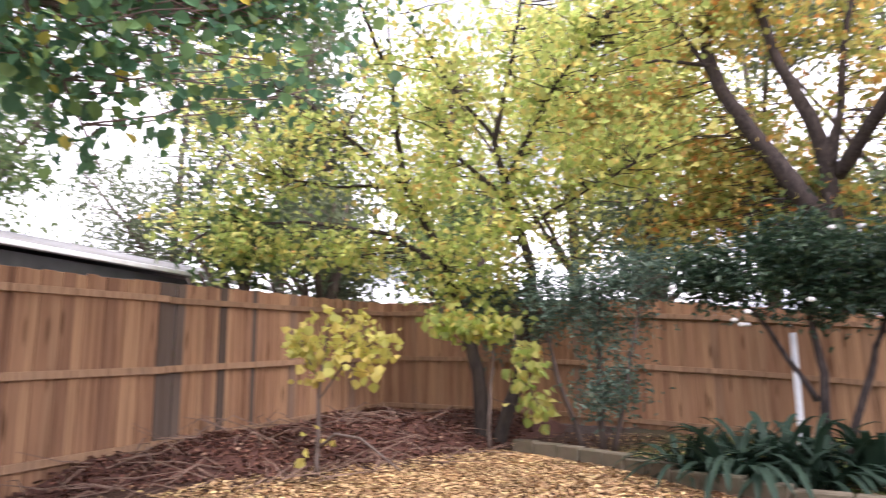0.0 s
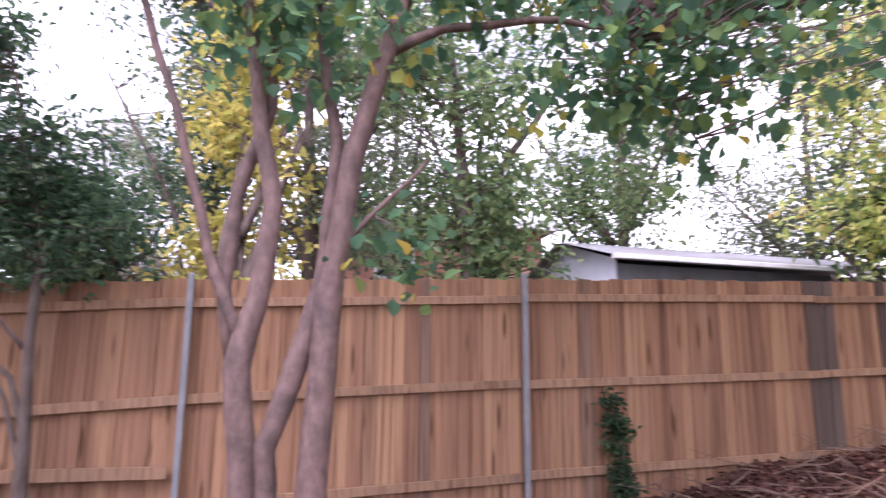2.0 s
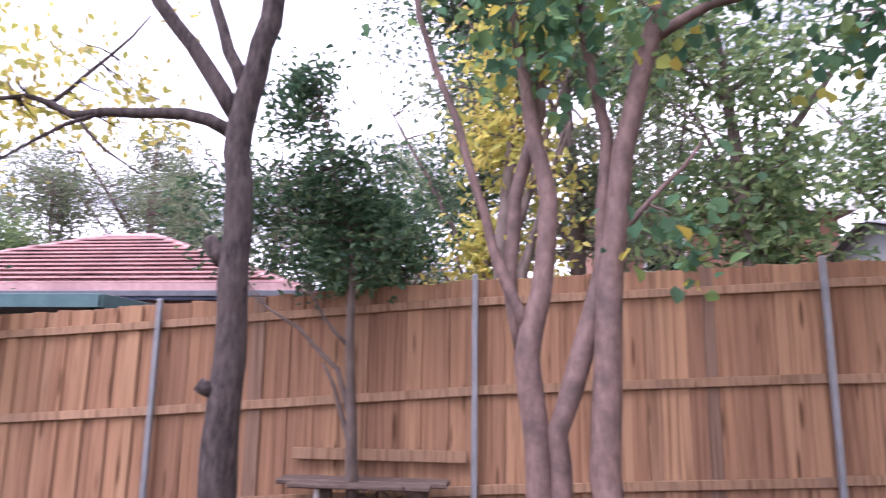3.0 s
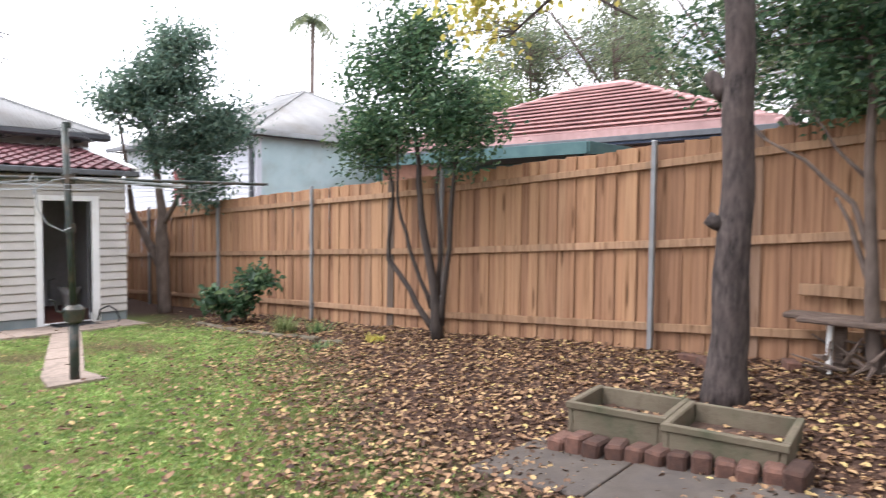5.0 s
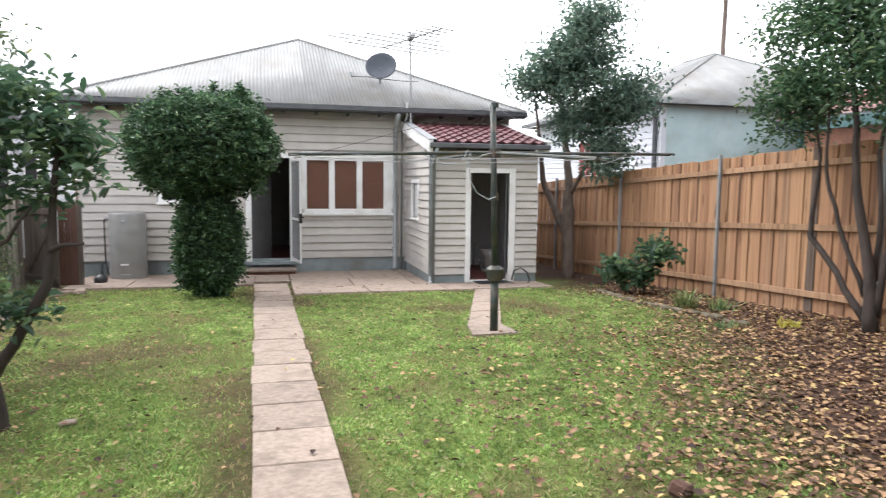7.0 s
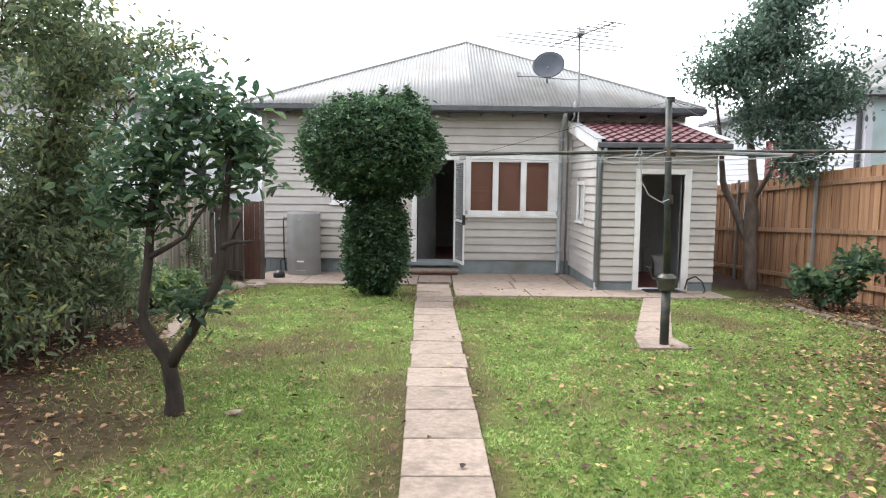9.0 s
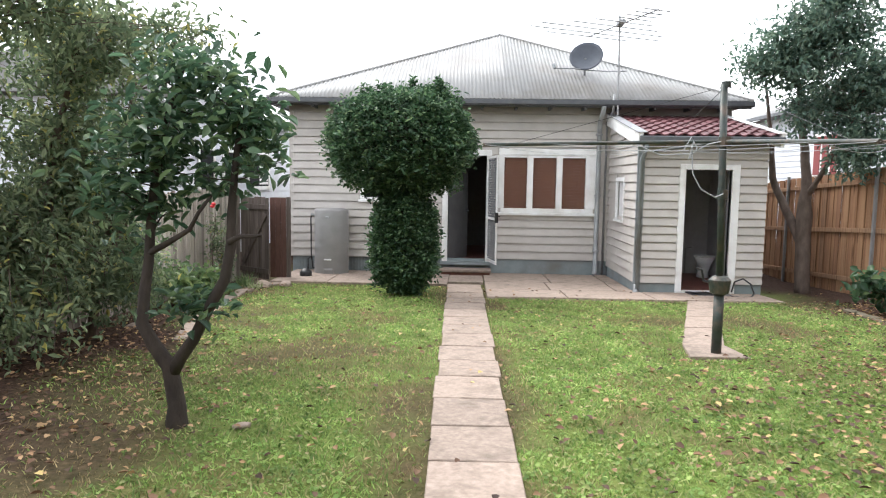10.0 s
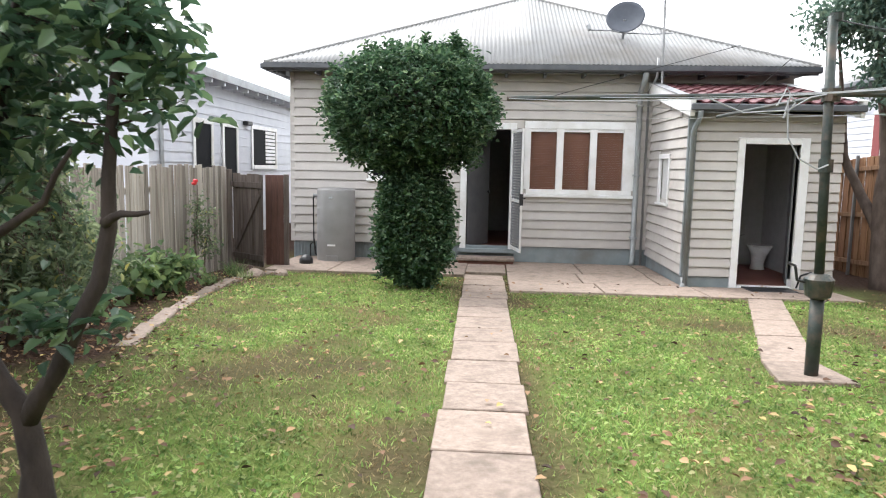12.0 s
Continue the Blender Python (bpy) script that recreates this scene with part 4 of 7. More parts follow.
    part("frame", bx(X0 - 0.04, X0 + 0.02, wy[1], wy[1] + 0.07, wy[2] - 0.06, wy[3], 0.004), M_TRIMW, wn)
    part("sill", bx(X0 - 0.07, X0 + 0.02, wy[0] - 0.08, wy[1] + 0.08, wy[2] - 0.10, wy[2] - 0.061, 0.004), M_TRIMW, wn)
    part("pane", bx(X0 + 0.02, X0 + 0.03, wy[0], wy[1], wy[2] - 0.06, wy[3]), M_CEIL, wn)
    # tiled roof
    slope = math.atan2(2.66 - 2.12, 14.80 - 12.18)
    Ln = math.hypot(2.66 - 2.12, 14.80 - 12.18)
    base = Matrix.Translation((0, 12.18, 2.12)) @ Matrix.Rotation(slope, 4, "X")
    part("roof_deck", box(bmesh.new(), 2.24, 4.42, 0.03, Ln, -0.05, -0.005, 0, base), M_GUTTER, o)
    roof = part("roof", box(bmesh.new(), 2.26, 4.40, 0.02, Ln, -0.0049, 0.004, 0, base), M_TILE, o, "dark red tiled roof")
    bm = bmesh.new()
    seg = 8
    prev = None
    for i in range(seg + 1):
        x = -0.105 + 0.21 * i / seg
        zz = 0.018 * math.cos(2 * math.pi * i / seg) + 0.012
        cur = [bm.verts.new((x, 0, zz + 0.028)), bm.verts.new((x, 0.36, zz)), bm.verts.new((x, 0, zz + 0.004))]
        if prev:
            bm.faces.new((prev[0], cur[0], cur[1], prev[1]))
            bm.faces.new((prev[2], cur[2], cur[0], prev[0]))
        prev = cur
    tile = bare_mesh("tile", bm, M_TILE)
    rows = 8
    for r in range(rows):
        for c in range(10):
            q = base @ Vector((2.40 + c * 0.207, r * Ln / rows - 0.01, 0.006))
            ob = piece("tile", tile, roof, q, (slope, 0, 0), (1, 1, 1))
    part("barge", box(bmesh.new(), 2.19, 2.259, -0.06, Ln, -0.16, 0.06, 0.004, base), M_TRIMW, o)
    part("barge_cap", box(bmesh.new(), 2.17, 2.33, -0.06, Ln, 0.061, 0.075, 0.003, base), M_GALV, o)
    part("barge", box(bmesh.new(), 4.421, 4.48, -0.06, Ln, -0.16, 0.06, 0.004, base), M_TRIMW, o)
    part("barge_cap", box(bmesh.new(), 4.36, 4.50, -0.06, Ln, 0.061, 0.075, 0.003, base), M_TRIMW, o)
    part("gutter", bx(2.2, 4.48, 12.08, 12.17, 2.03, 2.12, 0.012), M_GUTTER, o)
    part("downpipe", tube(bmesh.new(), [(2.33, 12.12, 2.03), (2.33, 12.14, 1.95), (2.31, 12.36, 1.75), (2.31, 12.36, -0.42)], 0.035, 8), M_PLINTH, o, smooth=True)
    part("downpipe_shoe", tube(bmesh.new(), [(2.30, 12.38, -0.30), (2.30, 12.37, -0.40), (2.26, 12.28, -0.43)], 0.04, 8), M_PIPE, o, smooth=True)
    # toilet
    t = thing("toilet", "white porcelain toilet inside the outhouse", "toilet", (4.02, 14.2, -0.405))
    part("pan", tube(bmesh.new(), [(4.02, 14.25, -0.405), (4.02, 14.25, -0.30), (4.02, 14.22, -0.15), (4.02, 14.2, -0.02)], [0.12, 0.10, 0.13, 0.19], 16), M_CERAMIC, t, smooth=True)
    part("seat", tube(bmesh.new(), [(4.02, 14.2, -0.019), (4.02, 14.2, 0.01)], 0.20, 16), M_CERAMIC, t, smooth=False)
    part("water_pipe", tube(bmesh.new(), [(3.82, 14.72, -0.40), (3.82, 14.72, 0.1), (3.9, 14.6, 0.14)], 0.014, 8), M_ALU, t, smooth=True)


outhouse()

solo("doormat", bx(3.1, 3.75, 11.98, 12.36, -0.418, -0.400, 0.006), M_BLACK, "thin black doormat before the outhouse door", "doormat", at=(3.42, 12.2, -0.418))

solo("hose", tube(bmesh.new(), [(3.86, 12.36, -0.40), (3.88, 12.3, -0.22), (4.0, 12.26, -0.16), (4.1, 12.2, -0.24), (4.12, 12.1, -0.38), (4.02, 11.95, -0.415), (3.85, 11.9, -0.415), (3.7, 12.0, -0.41)], 0.014, 8), M_BLACK, "black rubber hose looped beside the outhouse door", "hose", at=(3.86, 12.36, -0.41), smooth=True)

# ---- paths and paving ----
def slab(name, parent, poly, z0, thick, mat, tilt=0.0):
    bm = bmesh.new()
    vs = []
    for (x, y) in poly:
        vs.append(bm.verts.new((x, y, z0(x, y) + RNG.uniform(-0.004, 0.004))))
    f = bm.faces.new(vs)
    e = bmesh.ops.extrude_face_region(bm, geom=[f])
    bmesh.ops.translate(bm, verts=[v for v in e["geom"] if isinstance(v, bmesh.types.BMVert)], vec=(0, 0, -thick))
    bmesh.ops.bevel(bm, geom=[ed for ed in bm.edges if ed.calc_length() > 0.1], offset=0.006, segments=1, affect="EDGES")
    return part(name, bm, mat, parent)


def paths():
    top = lambda x, y: 0.05 - 0.041 * y + 0.028
    p = thing("garden_path", "narrow path of worn pinkish concrete slabs across the lawn", "path", (-0.5, 6, -0.2), kind="structure")
    rnd = random.Random(12)
    y = -1.0
    while y < 13.0:
        L = rnd.uniform(0.58, 0.66)
        k = lambda yy: float(np.interp(yy, [-1, 3.7, 12.3, 13.2], [-0.62, -0.67, -0.83, -0.84]))
        r = lambda yy: float(np.interp(yy, [-1, 3.7, 12.3, 13.2], [-0.19, -0.205, -0.245, -0.25]))
        j = rnd.uniform(-0.012, 0.012)
        slab("slab", p, [(k(y) + j, y + 0.011), (r(y) + j, y + 0.011), (r(y + L) + j, y + L - 0.011), (k(y + L) + j, y + L - 0.011)], top, 0.09, M_CONC)
        y += L
    q = thing("outhouse_path", "short concrete path from the outhouse to the clothes line", "path", (2.4, 9.5, -0.3), kind="structure")
    cuts = [7.25, 7.85, 8.9, 9.75, 10.5, 11.3]
    lft = lambda yy: float(np.interp(yy, [7.2, 7.85, 11.4], [1.56, 1.68, 2.85]))
    rgt = lambda yy: float(np.interp(yy, [7.2, 7.85, 11.4], [2.12, 2.10, 3.27]))
    for a, b in zip(cuts, cuts[1:]):
        slab("slab", q, [(lft(a), a + 0.008), (rgt(a), a + 0.008), (rgt(b), b - 0.008), (lft(b), b - 0.008)], top, 0.09, M_CONC)
    w = thing("paving", "cracked concrete paving along the house wall", "paving", (0, 13, -0.47), kind="structure")
    ptop = lambda x, y: 0.05 - 0.041 * y + 0.035 if y < 12.6 else 0.05 - 0.041 * 12.6 + 0.035 - (y - 12.6) * 0.02
    rows = [(-0.20, 11.35, 12.35, 4.3), (-0.20, 12.36, 13.4, 2.29), (-0.20, 13.41, 14.8, 2.29)]
    for x0, y0, y1, xe in rows:
        x = x0
        while x < xe - 0.1:
            b = min(xe, x + rnd.uniform(0.95, 1.35))
            slab("slab", w, [(x + 0.012, y0 + 0.012), (b - 0.012, y0 + 0.012), (b - 0.012, y1 - 0.012), (x + 0.012, y1 - 0.012)], ptop, 0.1, M_CONC)
            x = b
    x = -4.0
    while x < -0.9:
        b = min(-0.85, x + rnd.uniform(0.9, 1.2))
        slab("slab", w, [(x + 0.006, 12.9), (b - 0.006, 12.9), (b - 0.006, 14.83), (x + 0.006, 14.83)], ptop, 0.1, M_CONC)
        x = b
    slab("slab", w, [(-0.845, 13.25), (-0.21, 13.25), (-0.21, 14.3), (-0.845, 14.3)], ptop, 0.1, M_CONC)


paths()

# ---- services and things by the house ----
def downpipe():
    d = thing("downpipe", "grey painted downpipe on the weatherboard wall", "pipe", (2.05, HY - 0.09, -0.5))
    part("pipe", tube(bmesh.new(), [(2.05, 14.36, 2.83), (2.05, 14.45, 2.72), (2.05, HY - 0.09, 2.55), (2.05, HY - 0.09, -0.40), (2.02, HY - 0.14, -0.46)], 0.047, 10), M_PIPE, d, smooth=True)
    for z in (2.3, 1.1, 0.0):
        part("bracket", bx(1.99, 2.11, HY - 0.142, HY - 0.025, z, z + 0.03), M_PIPE, d)
    c = thing("conduit", "thin pale conduit pipe beside the downpipe", "pipe", (2.22, HY - 0.06, -0.5))
    part("pipe", tube(bmesh.new(), [(2.22, 14.30, 3.05), (2.22, 14.34, 2.75), (2.20, HY - 0.05, 2.55), (2.20, HY - 0.05, -0.50)], 0.022, 8), M_ALU, c, smooth=True)


downpipe()


def water_heater():
    h = thing("water_heater", "grey upright hot water cylinder on a concrete base", "water heater", (-3.2, 14.42, -0.57))
    r = 0.335
    part("tank", tube(bmesh.new(), [(-3.2, 14.42, -0.54), (-3.2, 14.42, -0.50), (-3.2, 14.42, 0.75), (-3.2, 14.42, 0.785), (-3.2, 14.42, 0.80)], [r - 0.01, r, r, r - 0.02, r - 0.10], 36), M_HEATER, h, smooth=True)
    part("base", bx(-3.56, -2.84, 14.06, 14.78, -0.62, -0.541, 0.01), M_CONC, h)
    part("cover_panel", bx(-3.30, -3.10, 14.075, 14.11, -0.50, -0.36, 0.012), M_HEATER, h)
    part("rating_label", bx(-3.28, -3.14, 14.082, 14.098, -0.20, -0.17, 0.002), M_TRIMW, h, "white rating label")
    part("badge", bx(-3.25, -3.19, 14.076, 14.09, 0.62, 0.65, 0.004), M_PIPE, h)
    part("pipe", tube(bmesh.new(), [(-3.50, 14.5, 0.66), (-3.60, 14.5, 0.66), (-3.63, 14.5, 0.6), (-3.63, 14.52, -0.1), (-3.60, 14.52, -0.4), (-3.50, 14.5, -0.42)], 0.014, 6), M_BLACK, h, smooth=True)
    part("valve", tube(bmesh.new(), [(-3.53, 14.45, 0.66), (-3.62, 14.43, 0.66)], 0.028, 8), M_GALV, h)
    part("pipe", tube(bmesh.new(), [(-3.75, 14.75, -0.5), (-3.75, 14.75, -0.25), (-3.68, 14.7, -0.2), (-3.62, 14.6, -0.3)], 0.012, 6), M_BLACK, h, smooth=True)
    k = thing("black_pot", "round black pot on the paving beside the heater", "pot", (-3.55, 13.72, -0.5))
    part("body", tube(bmesh.new(), [(-3.55, 13.72, -0.50), (-3.55, 13.72, -0.46), (-3.55, 13.72, -0.38), (-3.55, 13.72, -0.34)], [0.06, 0.115, 0.115, 0.08], 16), M_BLACK, k, smooth=True)
    part("lid", tube(bmesh.new(), [(-3.55, 13.72, -0.34), (-3.55, 13.72, -0.31)], [0.085, 0.03], 12), M_BLACK, k)


water_heater()


def dish():
    d = thing("satellite_dish", "grey satellite dish on the zinc roof", "satellite dish", (1.86, 15.6, 3.42))
    c, nrm = Vector((1.86, 15.5, 3.96)), Vector((-0.25, -0.85, 0.42)).normalized()
    q = nrm.to_track_quat("Z", "Y").to_matrix().to_4x4()
    bm = bmesh.new()
    rings = []
    for i in range(7):
        rr = 0.345 * i / 6
        zz = 0.10 * (i / 6) ** 2 - 0.10
        rings.append([bm.verts.new(Matrix.Translation(c) @ q @ Vector((rr * math.cos(a), rr * 0.97 * math.sin(a), zz))) for a in (2 * math.pi * k / 32 for k in range(32))] if i else [bm.verts.new(Matrix.Translation(c) @ q @ Vector((0, 0, zz)))])
    for k in range(32):
        bm.faces.new((rings[0][0], rings[1][k], rings[1][(k + 1) % 32]))
    for a, b in zip(rings[1:], rings[2:]):
        for k in range(32):
            bm.faces.new((a[k], b[k], b[(k + 1) % 32], a[(k + 1) % 32]))
    p = part("reflector", bm, M_DISH, d, smooth=True)
    p.modifiers.new("thickness", "SOLIDIFY").thickness = 0.012
    part("mast", tube(bmesh.new(), [(1.86, 15.66, 3.44), (1.86, 15.64, 3.75), (1.86, 15.58, 3.93)], 0.025, 8), M_GALV, d)
    part("feed_arm", tube(bmesh.new(), [(1.86, 15.52, 3.68), (1.55, 15.2, 3.66), (1.16, 14.95, 3.62)], 0.013, 6), M_GALV, d)
    part("feed_horn", tube(bmesh.new(), [(1.16, 14.95, 3.62), (1.14, 14.98, 3.70)], [0.03, 0.04], 8), M_PIPE, d)
    part("stay_rod", tube(bmesh.new(), [(1.86, 15.52, 3.68), (2.3, 15.3, 3.62), (2.62, 15.1, 3.6)], 0.011, 6), M_GALV, d)
    part("foot", bx(1.78, 1.94, 15.58, 15.72, 3.40, 3.44, 0.005), M_GALV, d)
    part("cable", tube(bmesh.new(), [(1.86, 15.6, 3.5), (1.95, 15.3, 3.36), (2.1, 14.9, 3.18), (2.22, 14.5, 3.0), (2.24, 14.32, 2.9)], 0.008, 5), M_DARKWIRE, d)


dish()


def antenna():
    a = thing("tv_antenna", "aluminium television antenna on a tall mast", "antenna", (2.27, 15.0, 2.95))
    part("mast", tube(bmesh.new(), [(2.30, 14.32, 2.6), (2.29, 14.32, 3.4), (2.27, 14.32, 4.50)], 0.02, 8), M_ALU, a)
    b0, b1 = Vector((1.80, 15.0, 4.24)), Vector((2.72, 13.3, 4.36))
    part("boom", tube(bmesh.new(), [b0, b1], 0.014, 6), M_ALU, a)
    side = Vector((0.93, 0.36, -0.02)).normalized()
    for t, L in ((0.02, 1.5), (0.14, 2.3), (0.28, 2.2), (0.42, 1.5), (0.56, 1.0), (0.68, 0.6), (0.78, 0.5), (0.88, 0.45), (0.98, 0.42)):
        c = b0 + (b1 - b0) * t
        part("element", tube(bmesh.new(), [c - side * L * 0.62, c + side * L * 0.62], 0.012, 5), M_PIPE, a)
    part("bracket", bx(2.21, 2.33, 14.05, 14.36, 4.30, 4.37, 0.005), M_GALV, a)


antenna()


def clothes_hoist():
    h = thing("clothes_hoist", "old dark green iron rotary clothes hoist with slack wires", "clothes line", (1.87, 7.45, -0.23))
    x, y = 1.87, 7.45
    part("lower_post", tube(bmesh.new(), [(x, y, -0.30), (x, y, 0.34)], 0.047, 14), M_GREENPOLE, h, smooth=True)
    part("upper_post", tube(bmesh.new(), [(x, y, 0.40), (x - 0.025, y, 1.3), (x - 0.055, y, 2.27)], 0.033, 12), M_GREENPOLE, h, smooth=True)
    part("gear_box", tube(bmesh.new(), [(x, y, 0.33), (x, y, 0.35), (x, y, 0.45), (x, y, 0.47), (x, y, 0.50), (x, y, 0.51)], [0.055, 0.085, 0.10, 0.10, 0.07, 0.04], 16), M_GREENPOLE, h, "cast iron winding box", smooth=False)
    part("crank_handle", tube(bmesh.new(), [(x - 0.08, y, 0.44), (x - 0.15, y, 0.46), (x - 0.17, y, 0.56), (x - 0.22, y, 0.58)], 0.011, 6), M_BLACK, h)
    part("collar", tube(bmesh.new(), [(x - 0.02, y, 1.22), (x - 0.02, y, 1.31)], 0.048, 12), M_GREENPOLE, h)
    part("hub", tube(bmesh.new(), [(x - 0.025, y, 1.70), (x - 0.025, y, 1.79)], 0.06, 12), M_GREENPOLE, h)
    part("cap", tube(bmesh.new(), [(x - 0.035, y, 2.24), (x - 0.035, y, 2.29)], 0.042, 10), M_GREENPOLE, h)
    top = Vector((x - 0.035, y, 2.25))
    ends = []
    for k in range(4):
        a = radians(2 + 90 * k)
        e = Vector((x + 2.24 * math.cos(a), y + 2.24 * math.sin(a), 1.74 + (0.04, 0.02, -0.05, -0.12)[k]))
        ends.append(e)
        part("arm", tube(bmesh.new(), [(x - 0.025, y, 1.75), e], 0.017, 8), M_GREENPOLE, h)
        part("stay_wire", tube(bmesh.new(), [top, e.lerp(Vector((x, y, 1.75)), 0.12)], 0.003, 4, False), M_DARKWIRE, h)
    rnd = random.Random(3)
    for f in (1.0, 0.72):
        for k in range(4):
            p = Vector((x, y, 1.75)).lerp(ends[k], f)
            q = Vector((x, y, 1.75)).lerp(ends[(k + 1) % 4], f)
            sag = rnd.uniform(0.03, 0.10)
            pts = [p.lerp(q, s) - Vector((0, 0, sag * 4 * s * (1 - s))) for s in (i / 8 for i in range(9))]
            part("line_wire", tube(bmesh.new(), pts, 0.0026, 4, False), M_WIRE, h)
    part("loose_wire", tube(bmesh.new(), [(x - 0.35, y - 0.1, 1.70), (x - 0.33, y - 0.1, 1.45), (x - 0.25, y - 0.1, 1.31), (x - 0.12, y - 0.1, 1.24), (x - 0.03, y - 0.05, 1.27)], 0.006, 5, False), M_WIRE, h)
    part("loose_wire", tube(bmesh.new(), [(x - 0.85, y + 0.1, 1.74), (x - 0.6, y, 1.62), (x - 0.35, y - 0.1, 1.63), (x - 0.2, y - 0.1, 1.72), (x, y, 1.76)], 0.006, 5, False), M_WIRE, h)
    part("wire_knot", tube(bmesh.new(), [(x - 0.42, y - 0.1, 1.66), (x - 0.36, y - 0.1, 1.78), (x - 0.30, y - 0.1, 1.68), (x - 0.37, y - 0.1, 1.58), (x - 0.34, y - 0.12, 1.74)], 0.007, 5, False), M_WIRE, h)


clothes_hoist()


# ---- planters, bricks, bench ----
def planter(at, rot, w, d):
    p = thing("planter_box", "mossy cement trough planter holding soil and dead leaves", "planter", at, group="cement planters")
    m = Matrix.Translation(at) @ Matrix.Rotation(rot, 4, "Z")
    hgt = 0.25
    part("wall", box(bmesh.new(), 0, w, 0, 0.035, 0, hgt, 0.006, m), M_PLANTER, p)
    part("wall", box(bmesh.new(), 0, w, d - 0.035, d, 0, hgt, 0.006, m), M_PLANTER, p)
    part("wall", box(bmesh.new(), 0, 0.035, 0.036, d - 0.036, 0, hgt, 0.006, m), M_PLANTER, p)
    part("wall", box(bmesh.new(), w - 0.035, w, 0.036, d - 0.036, 0, hgt, 0.006, m), M_PLANTER, p)
    part("rim", box(bmesh.new(), -0.012, 0.03, -0.012, d + 0.012, hgt - 0.04, hgt + 0.004, 0.005, m), M_PLANTER, p)
    part("rim", box(bmesh.new(), 0.031, w, -0.012, 0.03, hgt - 0.04, hgt + 0.003, 0.005, m), M_PLANTER, p)
    part("rim", box(bmesh.new(), 0.031, w, d - 0.03, d + 0.012, hgt - 0.04, hgt + 0.003, 0.005, m), M_PLANTER, p)
    part("soil", box(bmesh.new(), 0.036, w - 0.036, 0.036, d - 0.036, 0.02, 0.13, 0.0, m), M_SOIL, p)
    n = 60
    loc = np.array([m @ Vector((RNG.uniform(0.06, w - 0.08), RNG.uniform(0.05, d - 0.08), 0.14)) for _ in range(n)]) - np.array(at)
    lv = obj("dead_leaves", leaf_mesh("dead_leaves", loc, 0.065, 0.7, 0, 0.1, 0.7), L_LITTER)
    lv.parent = p
    return p


planter((3.40, 2.03, -0.04), radians(9), 0.55, 0.63)
planter((3.36, 1.32, -0.03), radians(9), 0.62, 0.66)


def bricks_row():
    rnd = random.Random(6)
    for i in range(12):
        s = i / 11
        x, y = 3.10 + 0.24 * s + rnd.uniform(-0.035, 0.035), 2.58 - 1.33 * s
        z = ground_z(x, y) + 0.02
        m = Matrix.Translation((x, y, z)) @ Euler((rnd.uniform(-0.1, 0.1), rnd.uniform(-0.12, 0.12), radians(9) + rnd.uniform(-0.2, 0.2))).to_matrix().to_4x4()
        bm = box(bmesh.new(), -0.10, 0.11, -0.055, 0.055, -0.03, 0.075 + rnd.uniform(0, 0.035), 0.016, m)
        solo("brick", bm, M_BRICK, "chipped old red brick lying before the planters", "brick", at=(x, y, z), group="bricks by the planters")
    for x, y in ((5.55, 1.95), (5.75, 0.75), (5.3, 2.55), (5.45, 2.75)):
        z = ground_z(x, y)
        bm = box(bmesh.new(), -0.055, 0.055, -0.115, 0.115, -0.02, 0.08, 0.008, Matrix.Translation((x, y, z)) @ Matrix.Rotation(rnd.uniform(0, 3), 4, "Z"))
        solo("brick", bm, M_BRICK, "old red brick half buried in fallen leaves", "brick", at=(x, y, z), group="bricks in the bed")
    x, y = 1.35, 3.05
    z = ground_z(x, y)
    bm = box(bmesh.new(), -0.06, 0.05, -0.05, 0.05, -0.01, 0.07, 0.018, Matrix.Translation((x, y, z)) @ Euler((0.2, 0.3, 0.6)).to_matrix().to_4x4())
    solo("brick_lump", bm, M_BRICK, "broken brown brick lump on the lawn", "brick", at=(x, y, z))


bricks_row()


def stones():
    rnd = random.Random(21)
    for x, y, s in ((-1.83, 4.95, 0.06), (-3.95, 12.35, 0.22), (-3.6, 12.5, 0.18), (-4.1, 8.2, 0.12)):
        z = ground_z(x, y)
        bm = bmesh.new()
        bmesh.ops.create_icosphere(bm, subdivisions=2, radius=1.0)
        for v in bm.verts:
            v.co *= 1 + 0.22 * noise.noise(v.co * 1.6 + Vector((x, y, 0)))
        bmesh.ops.transform(bm, verts=bm.verts, matrix=Matrix.Translation((x, y, z + 0.02)) @ Matrix.Rotation(rnd.uniform(0, 3), 4, "Z") @ Matrix.Diagonal((s, s * 0.6, s * 0.4, 1)))
        solo("stone", bm, M_CONC, "pale rough stone lying on the ground", "stone", at=(x, y, z), group="loose stones")


stones()


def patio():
    p = thing("patio", "dark cracked concrete patch before the planters", "paving", (2.9, 2.0, -0.03), kind="structure")
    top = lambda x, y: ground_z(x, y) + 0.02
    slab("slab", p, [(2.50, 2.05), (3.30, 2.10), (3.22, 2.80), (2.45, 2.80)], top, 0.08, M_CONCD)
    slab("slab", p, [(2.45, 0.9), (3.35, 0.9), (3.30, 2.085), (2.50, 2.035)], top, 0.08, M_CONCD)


patio()


